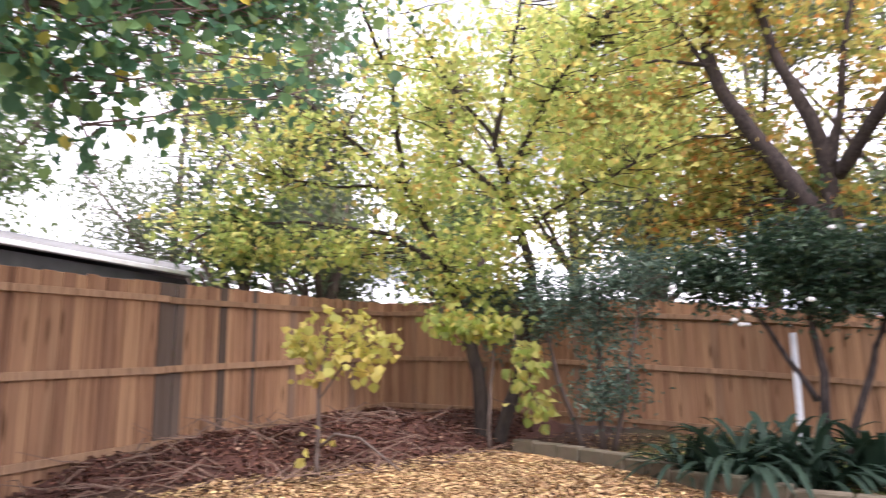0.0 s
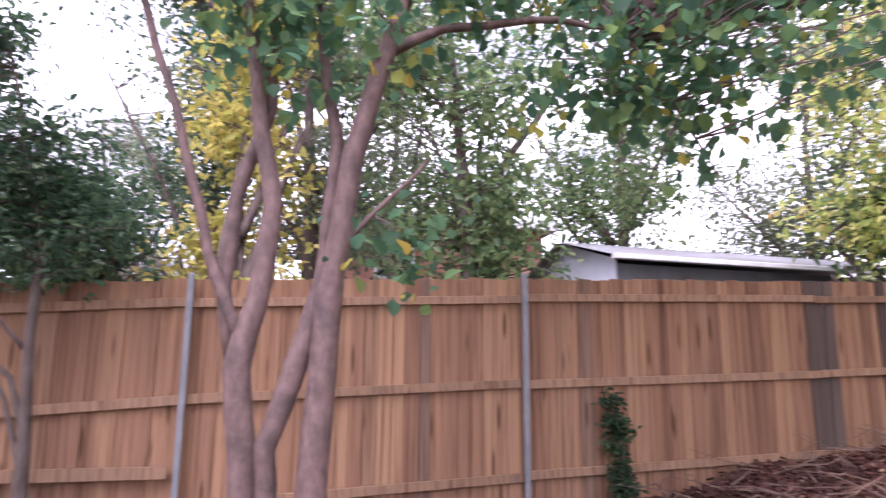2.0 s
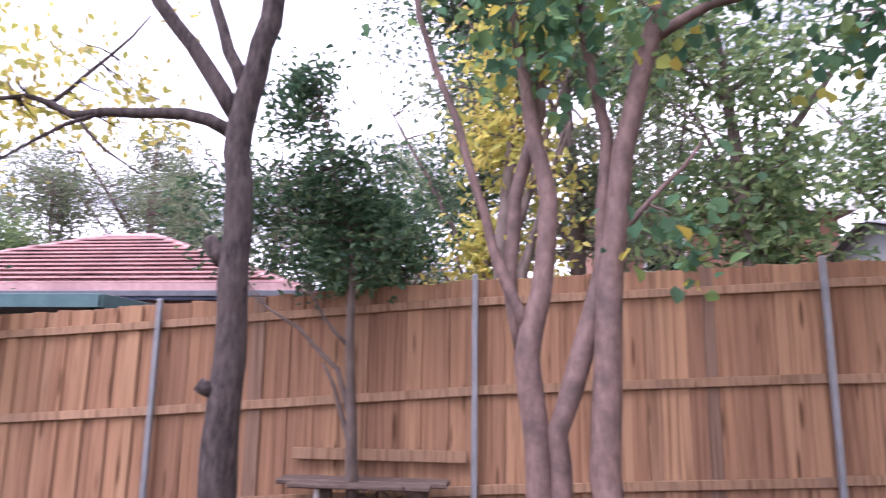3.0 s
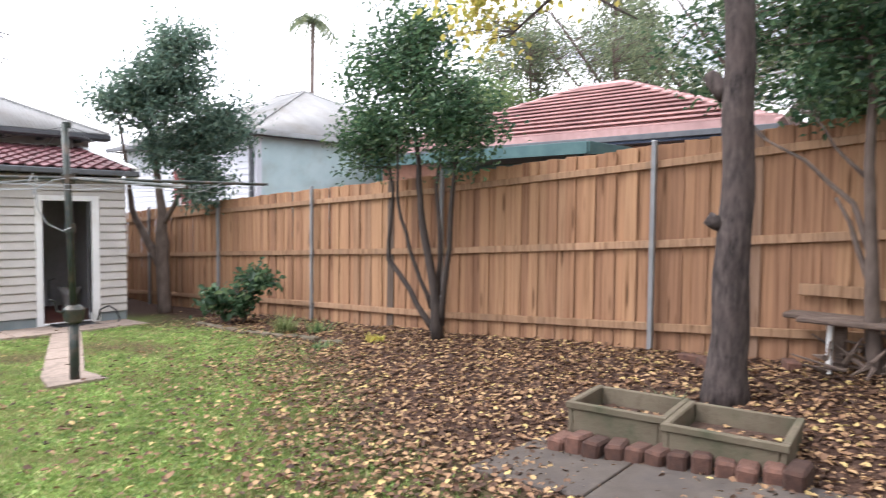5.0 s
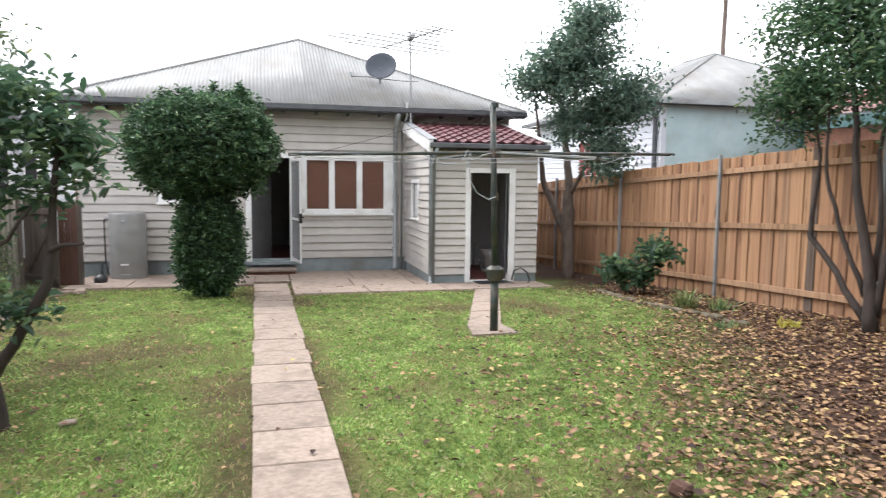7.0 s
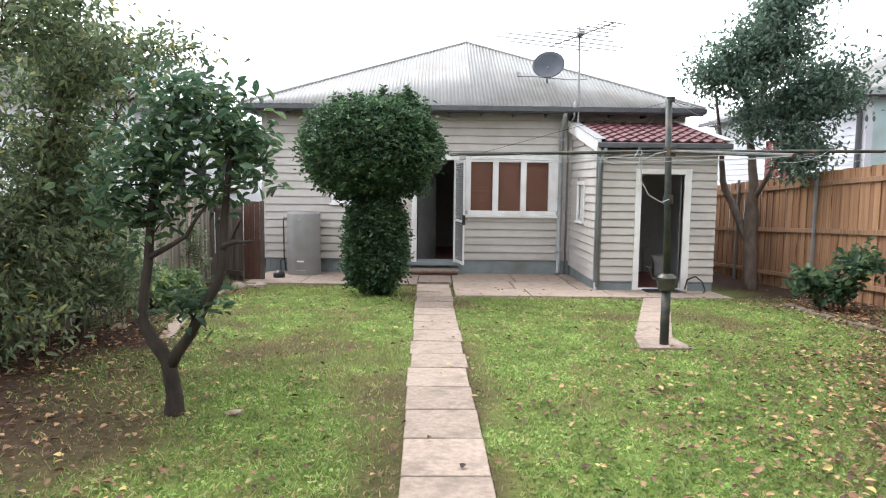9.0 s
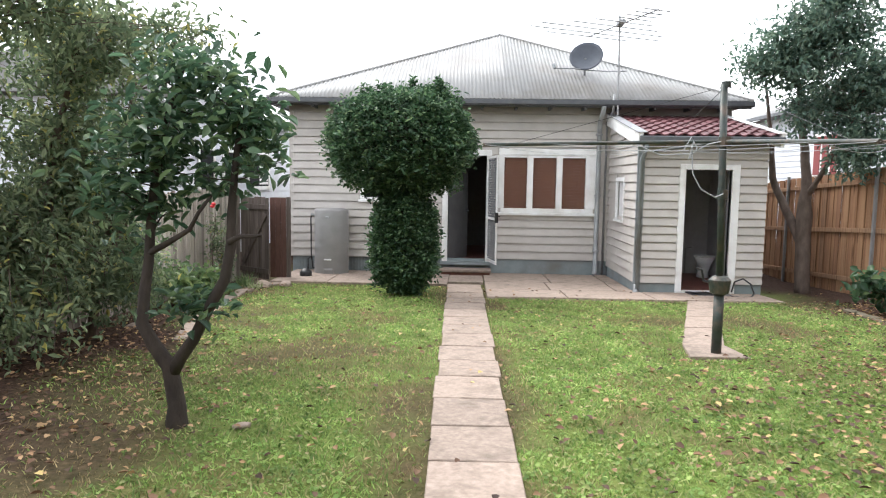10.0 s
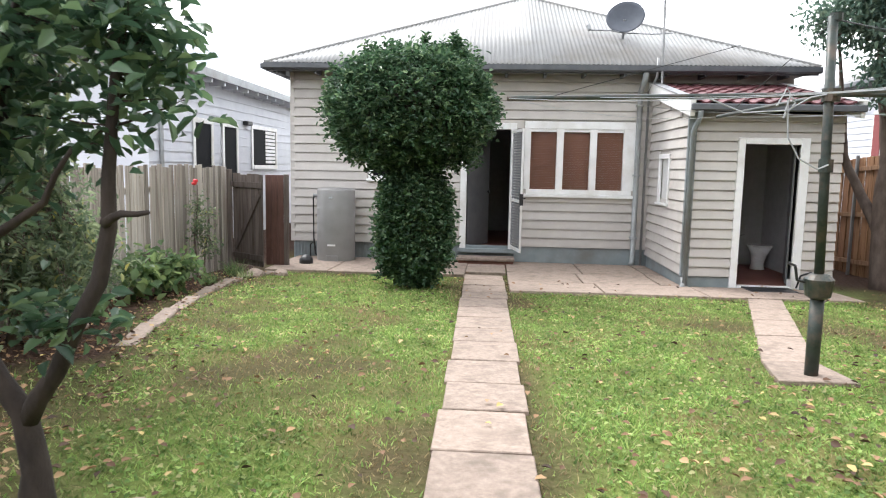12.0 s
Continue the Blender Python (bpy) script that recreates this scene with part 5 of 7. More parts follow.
def old_bench():
    b = thing("old_bench", "decaying timber bench against the fence", "bench", (5.75, 1.2, 0.3))
    part("seat", bx(5.60, 5.86, 0.60, 2.05, 0.60, 0.645, 0.01), M_OLDWOOD, b)
    part("seat", bx(5.44, 5.59, 0.72, 1.9, 0.595, 0.635, 0.01), M_OLDWOOD, b)
    part("leg", bx(5.50, 5.84, 0.78, 0.86, 0.18, 0.60, 0.006), M_OLDWOOD, b)
    part("leg", bx(5.55, 5.60, 1.66, 1.70, 0.18, 0.60, 0.006), M_TRIMW, b, "pale painted leg")
    part("leg", bx(5.70, 5.78, 1.60, 1.68, 0.18, 0.60, 0.006), M_OLDWOOD, b)
    p = solo("spare_plank", bx(5.915, 5.945, 0.47, 2.02, 0.77, 0.87, 0.004), M_RAIL, "pine plank fixed along the fence above the bench", "plank", at=(5.93, 1.2, 0.77))
    bm = bmesh.new()
    rnd = random.Random(8)
    for _ in range(44):
        x, y = rnd.uniform(5.3, 5.8), rnd.uniform(0.75, 1.7)
        a = rnd.uniform(0, 6.28)
        z = ground_z(x, y) + rnd.uniform(0.02, 0.2)
        L = rnd.uniform(0.15, 0.4)
        tube(bm, [(x, y, z), (x + L * math.cos(a), y + L * math.sin(a), z + rnd.uniform(-0.1, 0.26))], [rnd.uniform(0.01, 0.028), 0.008], 6)
    solo("stick_pile", bm, M_OLDWOOD, "loose pile of broken branches under the bench", "branches", kind="stuff", at=(5.5, 1.0, 0.25))


old_bench()

# ---- trees and shrubs of the yard ----
def gz(x, y, d=0.0):
    return ground_z(x, y) - d


def topiary():
    t = thing("clipped_bush", "dense green bush clipped to a ball above a column", "bush", (-1.55, 11.7, gz(-1.55, 11.7)))
    o = np.array(t.location)
    part("trunk", tube(bmesh.new(), [(-1.53, 11.7, -0.46), (-1.55, 11.7, 0.3), (-1.56, 11.7, 1.2), (-1.5, 11.7, 1.9)], [0.06, 0.055, 0.05, 0.03], 8), M_BARK_DARK, t)
    def lump(n, c, r, seed):
        d = RNG.normal(size=(n, 3))
        d /= np.linalg.norm(d, axis=1)[:, None]
        k = np.array([0.985 + 0.13 * noise.noise(Vector(v * 2.2) + Vector((seed, 0, 0))) + 0.10 * noise.noise(Vector(v * 6.0) + Vector((0, seed, 0))) for v in d])
        return np.array(c) + d * (k * RNG.uniform(0.80, 1.03, n) ** 0.8)[:, None] * np.array(r)
    ball = np.concatenate([lump(23000, (-1.56, 11.7, 1.93), (1.13, 1.0, 0.82), 1.0), lump(3500, (-1.15, 11.7, 2.30), (0.55, 0.5, 0.50), 4.0), lump(3500, (-2.05, 11.6, 2.15), (0.55, 0.5, 0.45), 6.0)])
    col = lump(14000, (0, 0, 0), (1, 1, 1), 2.0)
    fat = 1 / np.sqrt(1 - np.clip(np.where(col[:, 2] > 0, col[:, 2], -0.55 * col[:, 2]), 0, 0.42) ** 2)
    col = np.column_stack([col[:, 0] * fat * 0.50 - 1.50, col[:, 1] * fat * 0.50 + 11.7, np.clip(col[:, 2], -1, 1.05) * 0.84 + 0.42])
    tip = np.concatenate([in_blob(70, c, (0.05, 0.05, 0.12)) for c in ((-1.0, 11.7, 2.86), (-1.38, 11.7, 2.84), (-0.95, 11.6, 2.78))])
    def tufts(pts, c, n):
        seeds = pts[RNG.integers(0, len(pts), n)]
        out = (seeds - np.array(c)) * np.array([1, 1, 1.2])
        out /= np.linalg.norm(out, axis=1)[:, None]
        return np.concatenate([q + d * RNG.uniform(0.0, 0.13, (16, 1)) + RNG.normal(0, 0.035, (16, 3)) for q, d in zip(seeds, out)])
    ball = np.concatenate([ball, tufts(ball, (-1.56, 11.7, 1.93), 420)])
    col = np.concatenate([col, tufts(col, (-1.51, 11.7, 0.42), 240)])
    for nm, pts in (("crown", np.concatenate([ball, tip])), ("lower_column", col)):
        ob = obj(nm, leaf_mesh(nm, pts - o, 0.07, 0.52, 0.0, 0.15), L_TOPIARY)
        ob.parent = t
    # solid near-black cores stand in for the shade deep inside the foliage
    for nm, c, r in (("dark_core", (-1.56, 11.7, 1.98), (0.86, 0.78, 0.58)), ("dark_core", (-1.51, 11.7, 0.42), (0.40, 0.38, 0.62))):
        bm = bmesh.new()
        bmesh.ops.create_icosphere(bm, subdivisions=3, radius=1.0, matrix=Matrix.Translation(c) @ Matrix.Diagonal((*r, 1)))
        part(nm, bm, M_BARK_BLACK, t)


topiary()

tree("citrus_tree", "small two-stemmed tree with glossy dark leaves on the lawn", "tree",
     [[(-2.22, 4.95, gz(-2.22, 4.95, 0.05), 0.075), (-2.22, 4.95, -0.02, 0.055), (-2.26, 4.95, 0.22, 0.047), (-2.42, 4.95, 0.48, 0.037), (-2.38, 4.97, 0.85, 0.03), (-2.30, 5.0, 1.5, 0.022), (-2.15, 5.0, 2.0, 0.01)],
      [(-2.25, 4.95, 0.18, 0.042), (-2.10, 4.93, 0.40, 0.035), (-1.90, 4.90, 0.76, 0.032), (-1.86, 4.92, 1.15, 0.026), (-1.80, 4.95, 1.7, 0.014)],
      [(-1.87, 4.9, 0.98, 0.02), (-1.78, 4.85, 1.02, 0.014), (-1.66, 4.82, 1.03, 0.008)],
      [(-2.38, 4.97, 0.9, 0.022), (-2.1, 4.9, 1.05, 0.014), (-1.95, 4.85, 1.25, 0.008)]],
     [(-2.15, 4.95, 1.58, 0.42, 0.5, 0.4, 3), (-1.72, 4.95, 1.62, 0.22, 0.3, 0.32, 1.4), (-1.98, 4.95, 1.98, 0.3, 0.35, 0.2, 1.3), (-2.48, 4.95, 1.25, 0.3, 0.4, 0.4, 1.4), (-2.1, 4.95, 0.62, 0.16, 0.2, 0.16, 0.5)],
     L_CITRUS, M_BARK_BLACK, 0.085, twigs=85, per_twig=26, clump=0.085, aspect=0.42, droop=0.1, twig_r=0.007)

tree("hedge_shrub", "large loose grey-green shrub overhanging the old fence", "shrub",
     [[(-4.3, 6.9, gz(-4.3, 6.9), 0.06), (-4.2, 6.9, 0.8, 0.05), (-4.0, 6.8, 1.8, 0.03), (-3.6, 6.5, 2.6, 0.012)],
      [(-4.35, 6.6, gz(-4.3, 6.6), 0.05), (-4.4, 6.4, 1.0, 0.035), (-4.2, 6.0, 2.0, 0.02), (-3.5, 5.6, 2.8, 0.01)],
      [(-4.2, 7.5, gz(-4.2, 7.5), 0.05), (-4.1, 7.8, 1.2, 0.03), (-3.8, 7.8, 2.2, 0.012)]],
     [(-4.15, 7.0, 1.9, 0.75, 0.9, 0.75, 3), (-4.3, 6.5, 0.7, 0.65, 0.8, 0.75, 3), (-3.75, 6.9, 2.45, 0.6, 0.8, 0.45, 1.8), (-4.15, 7.9, 0.7, 0.5, 0.6, 0.7, 1.6), (-3.5, 5.9, 2.65, 0.8, 0.7, 0.38, 1.8), (-4.3, 5.6, 1.7, 0.5, 0.6, 1.0, 2), (-3.2, 7.3, 2.6, 0.45, 0.5, 0.3, 0.7), (-3.95, 7.3, 0.25, 0.45, 0.6, 0.35, 1.8), (-4.2, 8.6, 0.2, 0.4, 0.5, 0.4, 1.2), (-4.0, 6.2, 0.2, 0.5, 0.6, 0.35, 1.4), (-4.2, 7.2, 1.3, 0.5, 0.8, 0.5, 2)],
     L_GREYGREEN, M_BARK_GREY, 0.075, twigs=470, per_twig=46, clump=0.13, aspect=0.36, droop=0.5, twig_r=0.008, fill=2500)

tree("redbud_tree", "smooth multi-stemmed tree with large heart-shaped leaves", "tree",
     [[(3.70, -0.13, gz(3.7, -0.13, 0.05), 0.086), (3.70, -0.10, 0.98, 0.073), (3.70, -0.04, 1.60, 0.076), (3.70, -0.12, 1.95, 0.062), (3.70, -0.18, 2.50, 0.057), (3.72, -0.02, 3.44, 0.039), (3.7, 0.15, 4.6, 0.017)],
      [(3.66, -0.24, gz(3.7, -0.2, 0.05), 0.069), (3.66, -0.20, 1.20, 0.058), (3.67, -0.34, 1.62, 0.065), (3.68, -0.46, 2.08, 0.047), (3.7, -0.52, 2.9, 0.039), (3.7, -0.35, 3.9, 0.022)],
      [(3.60, -0.44, gz(3.7, -0.4, 0.05), 0.090), (3.60, -0.44, 1.0, 0.082), (3.60, -0.49, 1.9, 0.073), (3.60, -0.57, 2.58, 0.065), (3.58, -0.70, 3.2, 0.060), (3.55, -0.80, 3.55, 0.052), (3.5, -1.0, 4.3, 0.034)],
      [(3.72, -0.06, 1.70, 0.039), (3.74, 0.15, 2.23, 0.032), (3.74, 0.36, 3.0, 0.026), (3.76, 0.62, 3.75, 0.021), (3.8, 0.8, 4.6, 0.012)],
      [(3.80, -0.02, 1.62, 0.043), (3.84, 0.06, 2.05, 0.043), (3.84, 0.02, 2.56, 0.043), (3.8, -0.14, 3.1, 0.039), (3.75, -0.1, 4.2, 0.017)],
      [(3.56, -0.76, 3.42, 0.039), (3.5, -1.1, 3.60, 0.028), (3.4, -1.6, 3.68, 0.022), (3.3, -2.15, 3.66, 0.017), (3.25, -2.45, 3.2, 0.012), (3.2, -2.7, 2.75, 0.006)],
      [(3.60, -0.56, 2.28, 0.019), (3.58, -0.8, 2.55, 0.014), (3.55, -1.02, 2.8, 0.009)]],
     # high blobs at y -2.6, -4.6, -6.4: unseen canopy added to shade the fence
     [(2.9, -2.7, 3.75, 0.9, 0.8, 0.45, 1.1), (3.4, -1.5, 4.0, 0.8, 0.6, 0.35, 0.9), (3.5, 0.1, 4.1, 0.8, 0.9, 0.35, 0.9), (3.55, -0.88, 2.2, 0.10, 0.13, 0.2, 0.2), (2.3, -3.6, 3.7, 0.7, 0.6, 0.5, 0.5), (3.1, -2.5, 3.1, 0.3, 0.3, 0.3, 0.4), (3.6, -0.4, 3.5, 0.5, 0.7, 0.35, 1.0), (3.4, -1.9, 3.3, 0.4, 0.5, 0.25, 0.7), (4.3, -2.6, 5.3, 1.5, 1.7, 0.6, 8.0), (4.2, -0.2, 5.3, 1.2, 1.2, 0.5, 2.5), (4.4, -4.6, 5.8, 1.5, 1.5, 0.6, 9.0), (4.4, -6.4, 6.5, 1.5, 1.3, 0.6, 7.0)],
     L_HEART, M_BARK_SMOOTH, 0.09, twigs=560, per_twig=24, clump=0.17, aspect=0.9, droop=0.7, twig_r=0.008, stem_seg=12)

tree("shade_tree", "tall dark-barked tree with sawn stubs and sparse yellow leaves", "tree",
     [[(4.52, 2.10, gz(4.5, 2.1, 0.08), 0.19), (4.50, 2.08, 0.4, 0.14), (4.46, 2.04, 1.4, 0.118), (4.45, 2.04, 2.3, 0.105), (4.45, 2.07, 3.3, 0.10), (4.46, 1.98, 3.75, 0.095), (4.48, 1.88, 4.4, 0.085), (4.5, 1.7, 5.6, 0.07)],
      [(4.45, 2.10, 3.40, 0.07), (4.44, 2.35, 3.78, 0.065), (4.40, 2.78, 4.35, 0.055), (4.3, 3.2, 5.2, 0.035)],
      [(4.46, 2.06, 3.62, 0.06), (4.48, 2.22, 3.95, 0.05), (4.50, 2.38, 4.4, 0.04), (4.5, 2.5, 5.4, 0.025)],
      [(4.44, 2.14, 3.28, 0.055), (4.42, 2.50, 3.42, 0.045), (4.40, 2.88, 3.43, 0.04), (4.38, 3.38, 3.42, 0.03), (4.35, 3.75, 3.58, 0.02), (4.3, 4.3, 3.5, 0.012)],
      [(4.39, 3.2, 3.42, 0.018), (4.36, 3.6, 3.25, 0.015), (4.33, 4.0, 3.0, 0.008)],
      [(4.38, 3.35, 3.42, 0.016), (4.38, 3.1, 3.15, 0.012), (4.4, 2.8, 2.95, 0.006)],
      [(4.38, 3.6, 3.5, 0.02), (4.36, 3.1, 3.9, 0.014), (4.34, 2.8, 4.2, 0.008)],
      [(4.45, 2.12, 2.30, 0.07), (4.45, 2.22, 2.42, 0.06), (4.45, 2.25, 2.46, 0.05)],
      [(4.40, 2.12, 1.38, 0.055), (4.36, 2.20, 1.43, 0.05)]],
     [(4.3, 3.9, 3.9, 0.5, 0.8, 0.5, 0.7), (4.3, 3.0, 5.2, 1.2, 1.2, 0.8, 2.2), (4.6, 1.5, 5.6, 1.0, 1.0, 0.7, 1.5), (4.3, 4.5, 3.3, 0.4, 0.5, 0.4, 0.9), (4.9, 3.6, 3.6, 0.6, 0.9, 0.4, 1.0)],
     L_YELLOW, M_BARK_DARK, 0.075, twigs=150, per_twig=16, clump=0.16, aspect=0.7, droop=0.6, twig_r=0.008, stem_seg=14)

tree("young_tree", "slender young tree with dark evergreen leaves by the bench", "tree",
     [[(5.6, 1.36, gz(5.6, 1.36, 0.05), 0.065), (5.6, 1.42, 1.2, 0.045), (5.6, 1.46, 1.85, 0.038), (5.6, 1.47, 2.68, 0.03), (5.65, 1.7, 3.5, 0.018), (5.7, 1.9, 4.2, 0.008)],
      [(5.6, 1.40, 1.05, 0.028), (5.58, 1.55, 1.55, 0.022), (5.55, 1.9, 1.9, 0.016), (5.55, 2.23, 2.1, 0.008)],
      [(5.6, 1.42, 0.9, 0.024), (5.62, 1.52, 1.2, 0.022), (5.6, 1.68, 1.6, 0.012)],
      [(5.6, 1.47, 1.75, 0.02), (5.6, 1.7, 2.0, 0.012), (5.6, 1.85, 2.25, 0.006)]],
     [(5.75, 1.6, 3.2, 0.7, 0.75, 0.65, 3), (5.8, 2.1, 4.15, 0.5, 0.42, 0.5, 1.6), (5.75, 2.75, 3.0, 0.6, 0.55, 0.45, 1.6), (5.75, 0.95, 2.7, 0.55, 0.5, 0.4, 1.2), (5.75, 1.8, 2.55, 0.5, 0.7, 0.3, 1)],
     L_SHRUB, M_BARK_GREY, 0.075, twigs=130, per_twig=42, clump=0.13, aspect=0.5, droop=0.2, twig_r=0.007)

tree("fence_shrub", "dark-stemmed shrub tree with pruned stems before the fence", "tree",
     [[(5.40, 5.85, gz(5.4, 5.85, 0.05), 0.086), (5.40, 5.92, 0.5, 0.058), (5.40, 6.08, 1.1, 0.047), (5.40, 6.18, 1.65, 0.039), (5.4, 6.3, 2.6, 0.023), (5.4, 6.4, 3.6, 0.009)],
      [(5.38, 5.92, 0.05, 0.043), (5.36, 6.3, 0.5, 0.035), (5.34, 6.68, 0.86, 0.033), (5.36, 6.70, 1.1, 0.027), (5.38, 6.65, 1.75, 0.017), (5.4, 6.9, 2.6, 0.009)],
      [(5.42, 5.82, 0.1, 0.039), (5.44, 5.76, 0.8, 0.033), (5.44, 5.70, 1.5, 0.031), (5.44, 5.6, 2.3, 0.019), (5.4, 5.4, 3.0, 0.008)],
      [(5.38, 5.95, 0.3, 0.031), (5.30, 6.25, 1.0, 0.023), (5.28, 6.45, 1.6, 0.020), (5.3, 6.5, 2.4, 0.009)],
      [(5.5, 5.95, 0.45, 0.031), (5.52, 5.95, 1.1, 0.027), (5.55, 6.05, 1.75, 0.023), (5.6, 6.0, 2.5, 0.012)]],
     [(5.4, 6.3, 2.75, 0.8, 1.2, 0.65, 4), (5.4, 5.45, 2.45, 0.6, 0.6, 0.5, 1.5), (5.4, 6.3, 3.65, 0.6, 0.75, 0.55, 2), (5.4, 7.2, 2.4, 0.6, 0.5, 0.5, 1.4), (5.4, 7.3, 3.3, 0.5, 0.5, 0.4, 0.9)],
     L_SHRUB, M_BARK_BLACK, 0.07, twigs=230, per_twig=48, clump=0.14, aspect=0.5, droop=0.3, twig_r=0.008, fill=1500)
tree("outhouse_tree", "hazy blue-green tree with gnarled pale trunk behind the outhouse", "tree",
     [[(5.25, 12.85, gz(5.25, 12.85, 0.05), 0.13), (5.25, 12.95, 0.4, 0.12), (5.27, 13.0, 0.85, 0.13), (5.3, 13.05, 1.3, 0.09), (5.3, 13.2, 2.0, 0.07), (5.1, 13.2, 3.2, 0.035), (5.2, 12.8, 4.4, 0.012)],
      [(5.22, 12.95, 0.35, 0.08), (5.1, 13.3, 0.9, 0.075), (4.95, 13.6, 1.5, 0.06), (4.85, 13.6, 2.4, 0.035), (4.6, 13.4, 3.4, 0.015)],
      [(5.3, 13.0, 1.2, 0.05), (5.5, 12.6, 1.9, 0.035), (5.7, 12.2, 2.8, 0.015)]],
     [(5.3, 12.4, 3.6, 1.0, 0.9, 0.85, 4), (6.1, 11.9, 3.1, 0.7, 0.6, 0.6, 1.6), (4.5, 12.8, 3.5, 0.6, 0.6, 0.6, 1.4), (5.4, 12.3, 4.6, 0.6, 0.6, 0.5, 1.2), (5.75, 12.0, 2.0, 0.5, 0.45, 0.6, 1.3), (5.1, 12.7, 2.6, 0.6, 0.5, 0.5, 1)],
     L_BLUEGREEN, M_BARK_GREY, 0.09, twigs=330, per_twig=48, clump=0.16, aspect=0.45, droop=0.6, twig_r=0.009)

# ---- the back corner ----
tree("autumn_maple", "spreading multi-stemmed tree turning yellow-green in the corner", "tree",
     [[(3.45, -9.6, gz(3.5, -9.6, 0.05), 0.12), (3.50, -9.55, 1.6, 0.10), (3.96, -9.5, 3.2, 0.075), (4.66, -9.5, 4.6, 0.062), (4.78, -9.45, 5.6, 0.045), (4.84, -9.4, 6.5, 0.035), (4.9, -9.3, 7.8, 0.015)],
      [(3.25, -9.6, gz(3.3, -9.6, 0.05), 0.11), (2.85, -9.55, 1.6, 0.09), (2.61, -9.5, 3.0, 0.075), (2.85, -9.5, 3.96, 0.065), (3.11, -9.45, 5.04, 0.05), (2.79, -9.3, 6.06, 0.036), (2.51, -9.2, 7.3, 0.016)],
      [(4.66, -9.5, 4.58, 0.052), (5.3, -9.4, 5.15, 0.042), (6.29, -9.3, 6.1, 0.03), (7.1, -9.1, 6.7, 0.012)],
      [(4.15, -9.45, 3.27, 0.045), (4.75, -9.2, 3.72, 0.035), (5.31, -9.0, 3.82, 0.028), (6.3, -8.8, 4.0, 0.02), (7.25, -8.6, 4.02, 0.008)],
      [(4.6, -9.45, 4.5, 0.035), (5.5, -9.1, 4.55, 0.025), (6.8, -8.8, 4.8, 0.01)],
      [(2.86, -9.5, 4.0, 0.048), (3.2, -9.35, 4.4, 0.04), (3.62, -9.3, 4.8, 0.034), (4.0, -9.1, 5.6, 0.014)],
      [(2.95, -9.45, 4.4, 0.04), (2.2, -9.1, 5.4, 0.032), (1.3, -8.8, 6.3, 0.015)],
      [(3.1, -9.4, 5.1, 0.035), (3.7, -9.0, 6.0, 0.025), (4.2, -8.6, 7.0, 0.012)],
      [(2.8, -9.5, 3.6, 0.03), (2.0, -9.2, 3.9, 0.02), (1.0, -9.0, 4.3, 0.01)],
      # unseen limb, added with the blob at z 7.6 to shade fence and mulch
      [(4.84, -9.4, 6.3, 0.04), (4.8, -8.2, 7.2, 0.03), (4.7, -6.8, 7.7, 0.015)]],
     [(6.4, -9.0, 5.3, 1.7, 1.2, 1.0, 3), (4.2, -9.0, 6.2, 1.7, 1.3, 1.2, 3.4), (2.0, -9.0, 5.9, 1.6, 1.2, 1.2, 3), (7.6, -8.4, 4.2, 1.2, 0.9, 0.7, 1.6), (4.2, -8.9, 4.5, 1.6, 1.0, 0.7, 2.4), (1.0, -9.2, 4.6, 1.2, 0.9, 0.8, 1.8), (5.6, -8.6, 3.5, 1.2, 0.7, 0.45, 1.6), (3.2, -8.8, 3.4, 1.0, 0.6, 0.5, 1.6), (8.6, -9.0, 6.0, 1.2, 1.0, 1.0, 1.3), (6.6, -8.2, 3.4, 1.0, 0.7, 0.5, 1.3), (8.2, -9.2, 7.2, 1.4, 1.0, 1.0, 1.2), (0.6, -9.4, 6.6, 1.3, 1.0, 1.2, 2.2), (2.0, -9.2, 4.3, 1.1, 0.8, 0.6, 1.6), (4.7, -6.7, 7.6, 1.7, 1.9, 0.7, 3.2), (3.5, -9.2, 2.75, 0.8, 0.4, 0.35, 1.2)],
     L_MAPLE, M_BARK_BLACK, 0.10, twigs=560, per_twig=22, clump=0.2, aspect=0.85, droop=0.5, twig_r=0.012)

tree("yellow_sapling", "young sapling with drooping yellow-green leaves over the mulch", "tree",
     [[(4.21, -6.5, gz(4.21, -6.5, 0.03), 0.032), (4.21, -6.5, 0.9, 0.026), (4.22, -6.5, 1.35, 0.02), (4.1, -6.5, 2.2, 0.008)],
      [(4.2, -6.5, 0.80, 0.02), (3.95, -6.42, 0.95, 0.018), (3.6, -6.35, 0.92, 0.014), (3.1, -6.3, 0.62, 0.008)],
      [(4.22, -6.5, 1.3, 0.012), (3.8, -6.5, 1.8, 0.009), (3.4, -6.5, 1.95, 0.005)],
      [(4.2, -6.5, 1.5, 0.012), (4.5, -6.5, 1.95, 0.008), (4.7, -6.5, 2.0, 0.004)]],
     [(4.5, -6.5, 1.95, 0.34, 0.3, 0.2, 1.7), (3.95, -6.5, 2.2, 0.42, 0.3, 0.2, 2), (3.45, -6.5, 1.86, 0.22, 0.25, 0.26, 1.2), (4.32, -6.5, 1.62, 0.22, 0.2, 0.13, 0.8), (3.55, -6.5, 1.6, 0.2, 0.2, 0.1, 0.5), (4.05, -6.5, 1.84, 0.2, 0.2, 0.14, 0.5), (4.16, -6.45, 0.68, 0.06, 0.05, 0.06, 0.1)],
     L_YELLOW, M_BARK_GREY, 0.105, twigs=44, per_twig=7, clump=0.09, aspect=0.95, droop=0.8, twig_r=0.005)

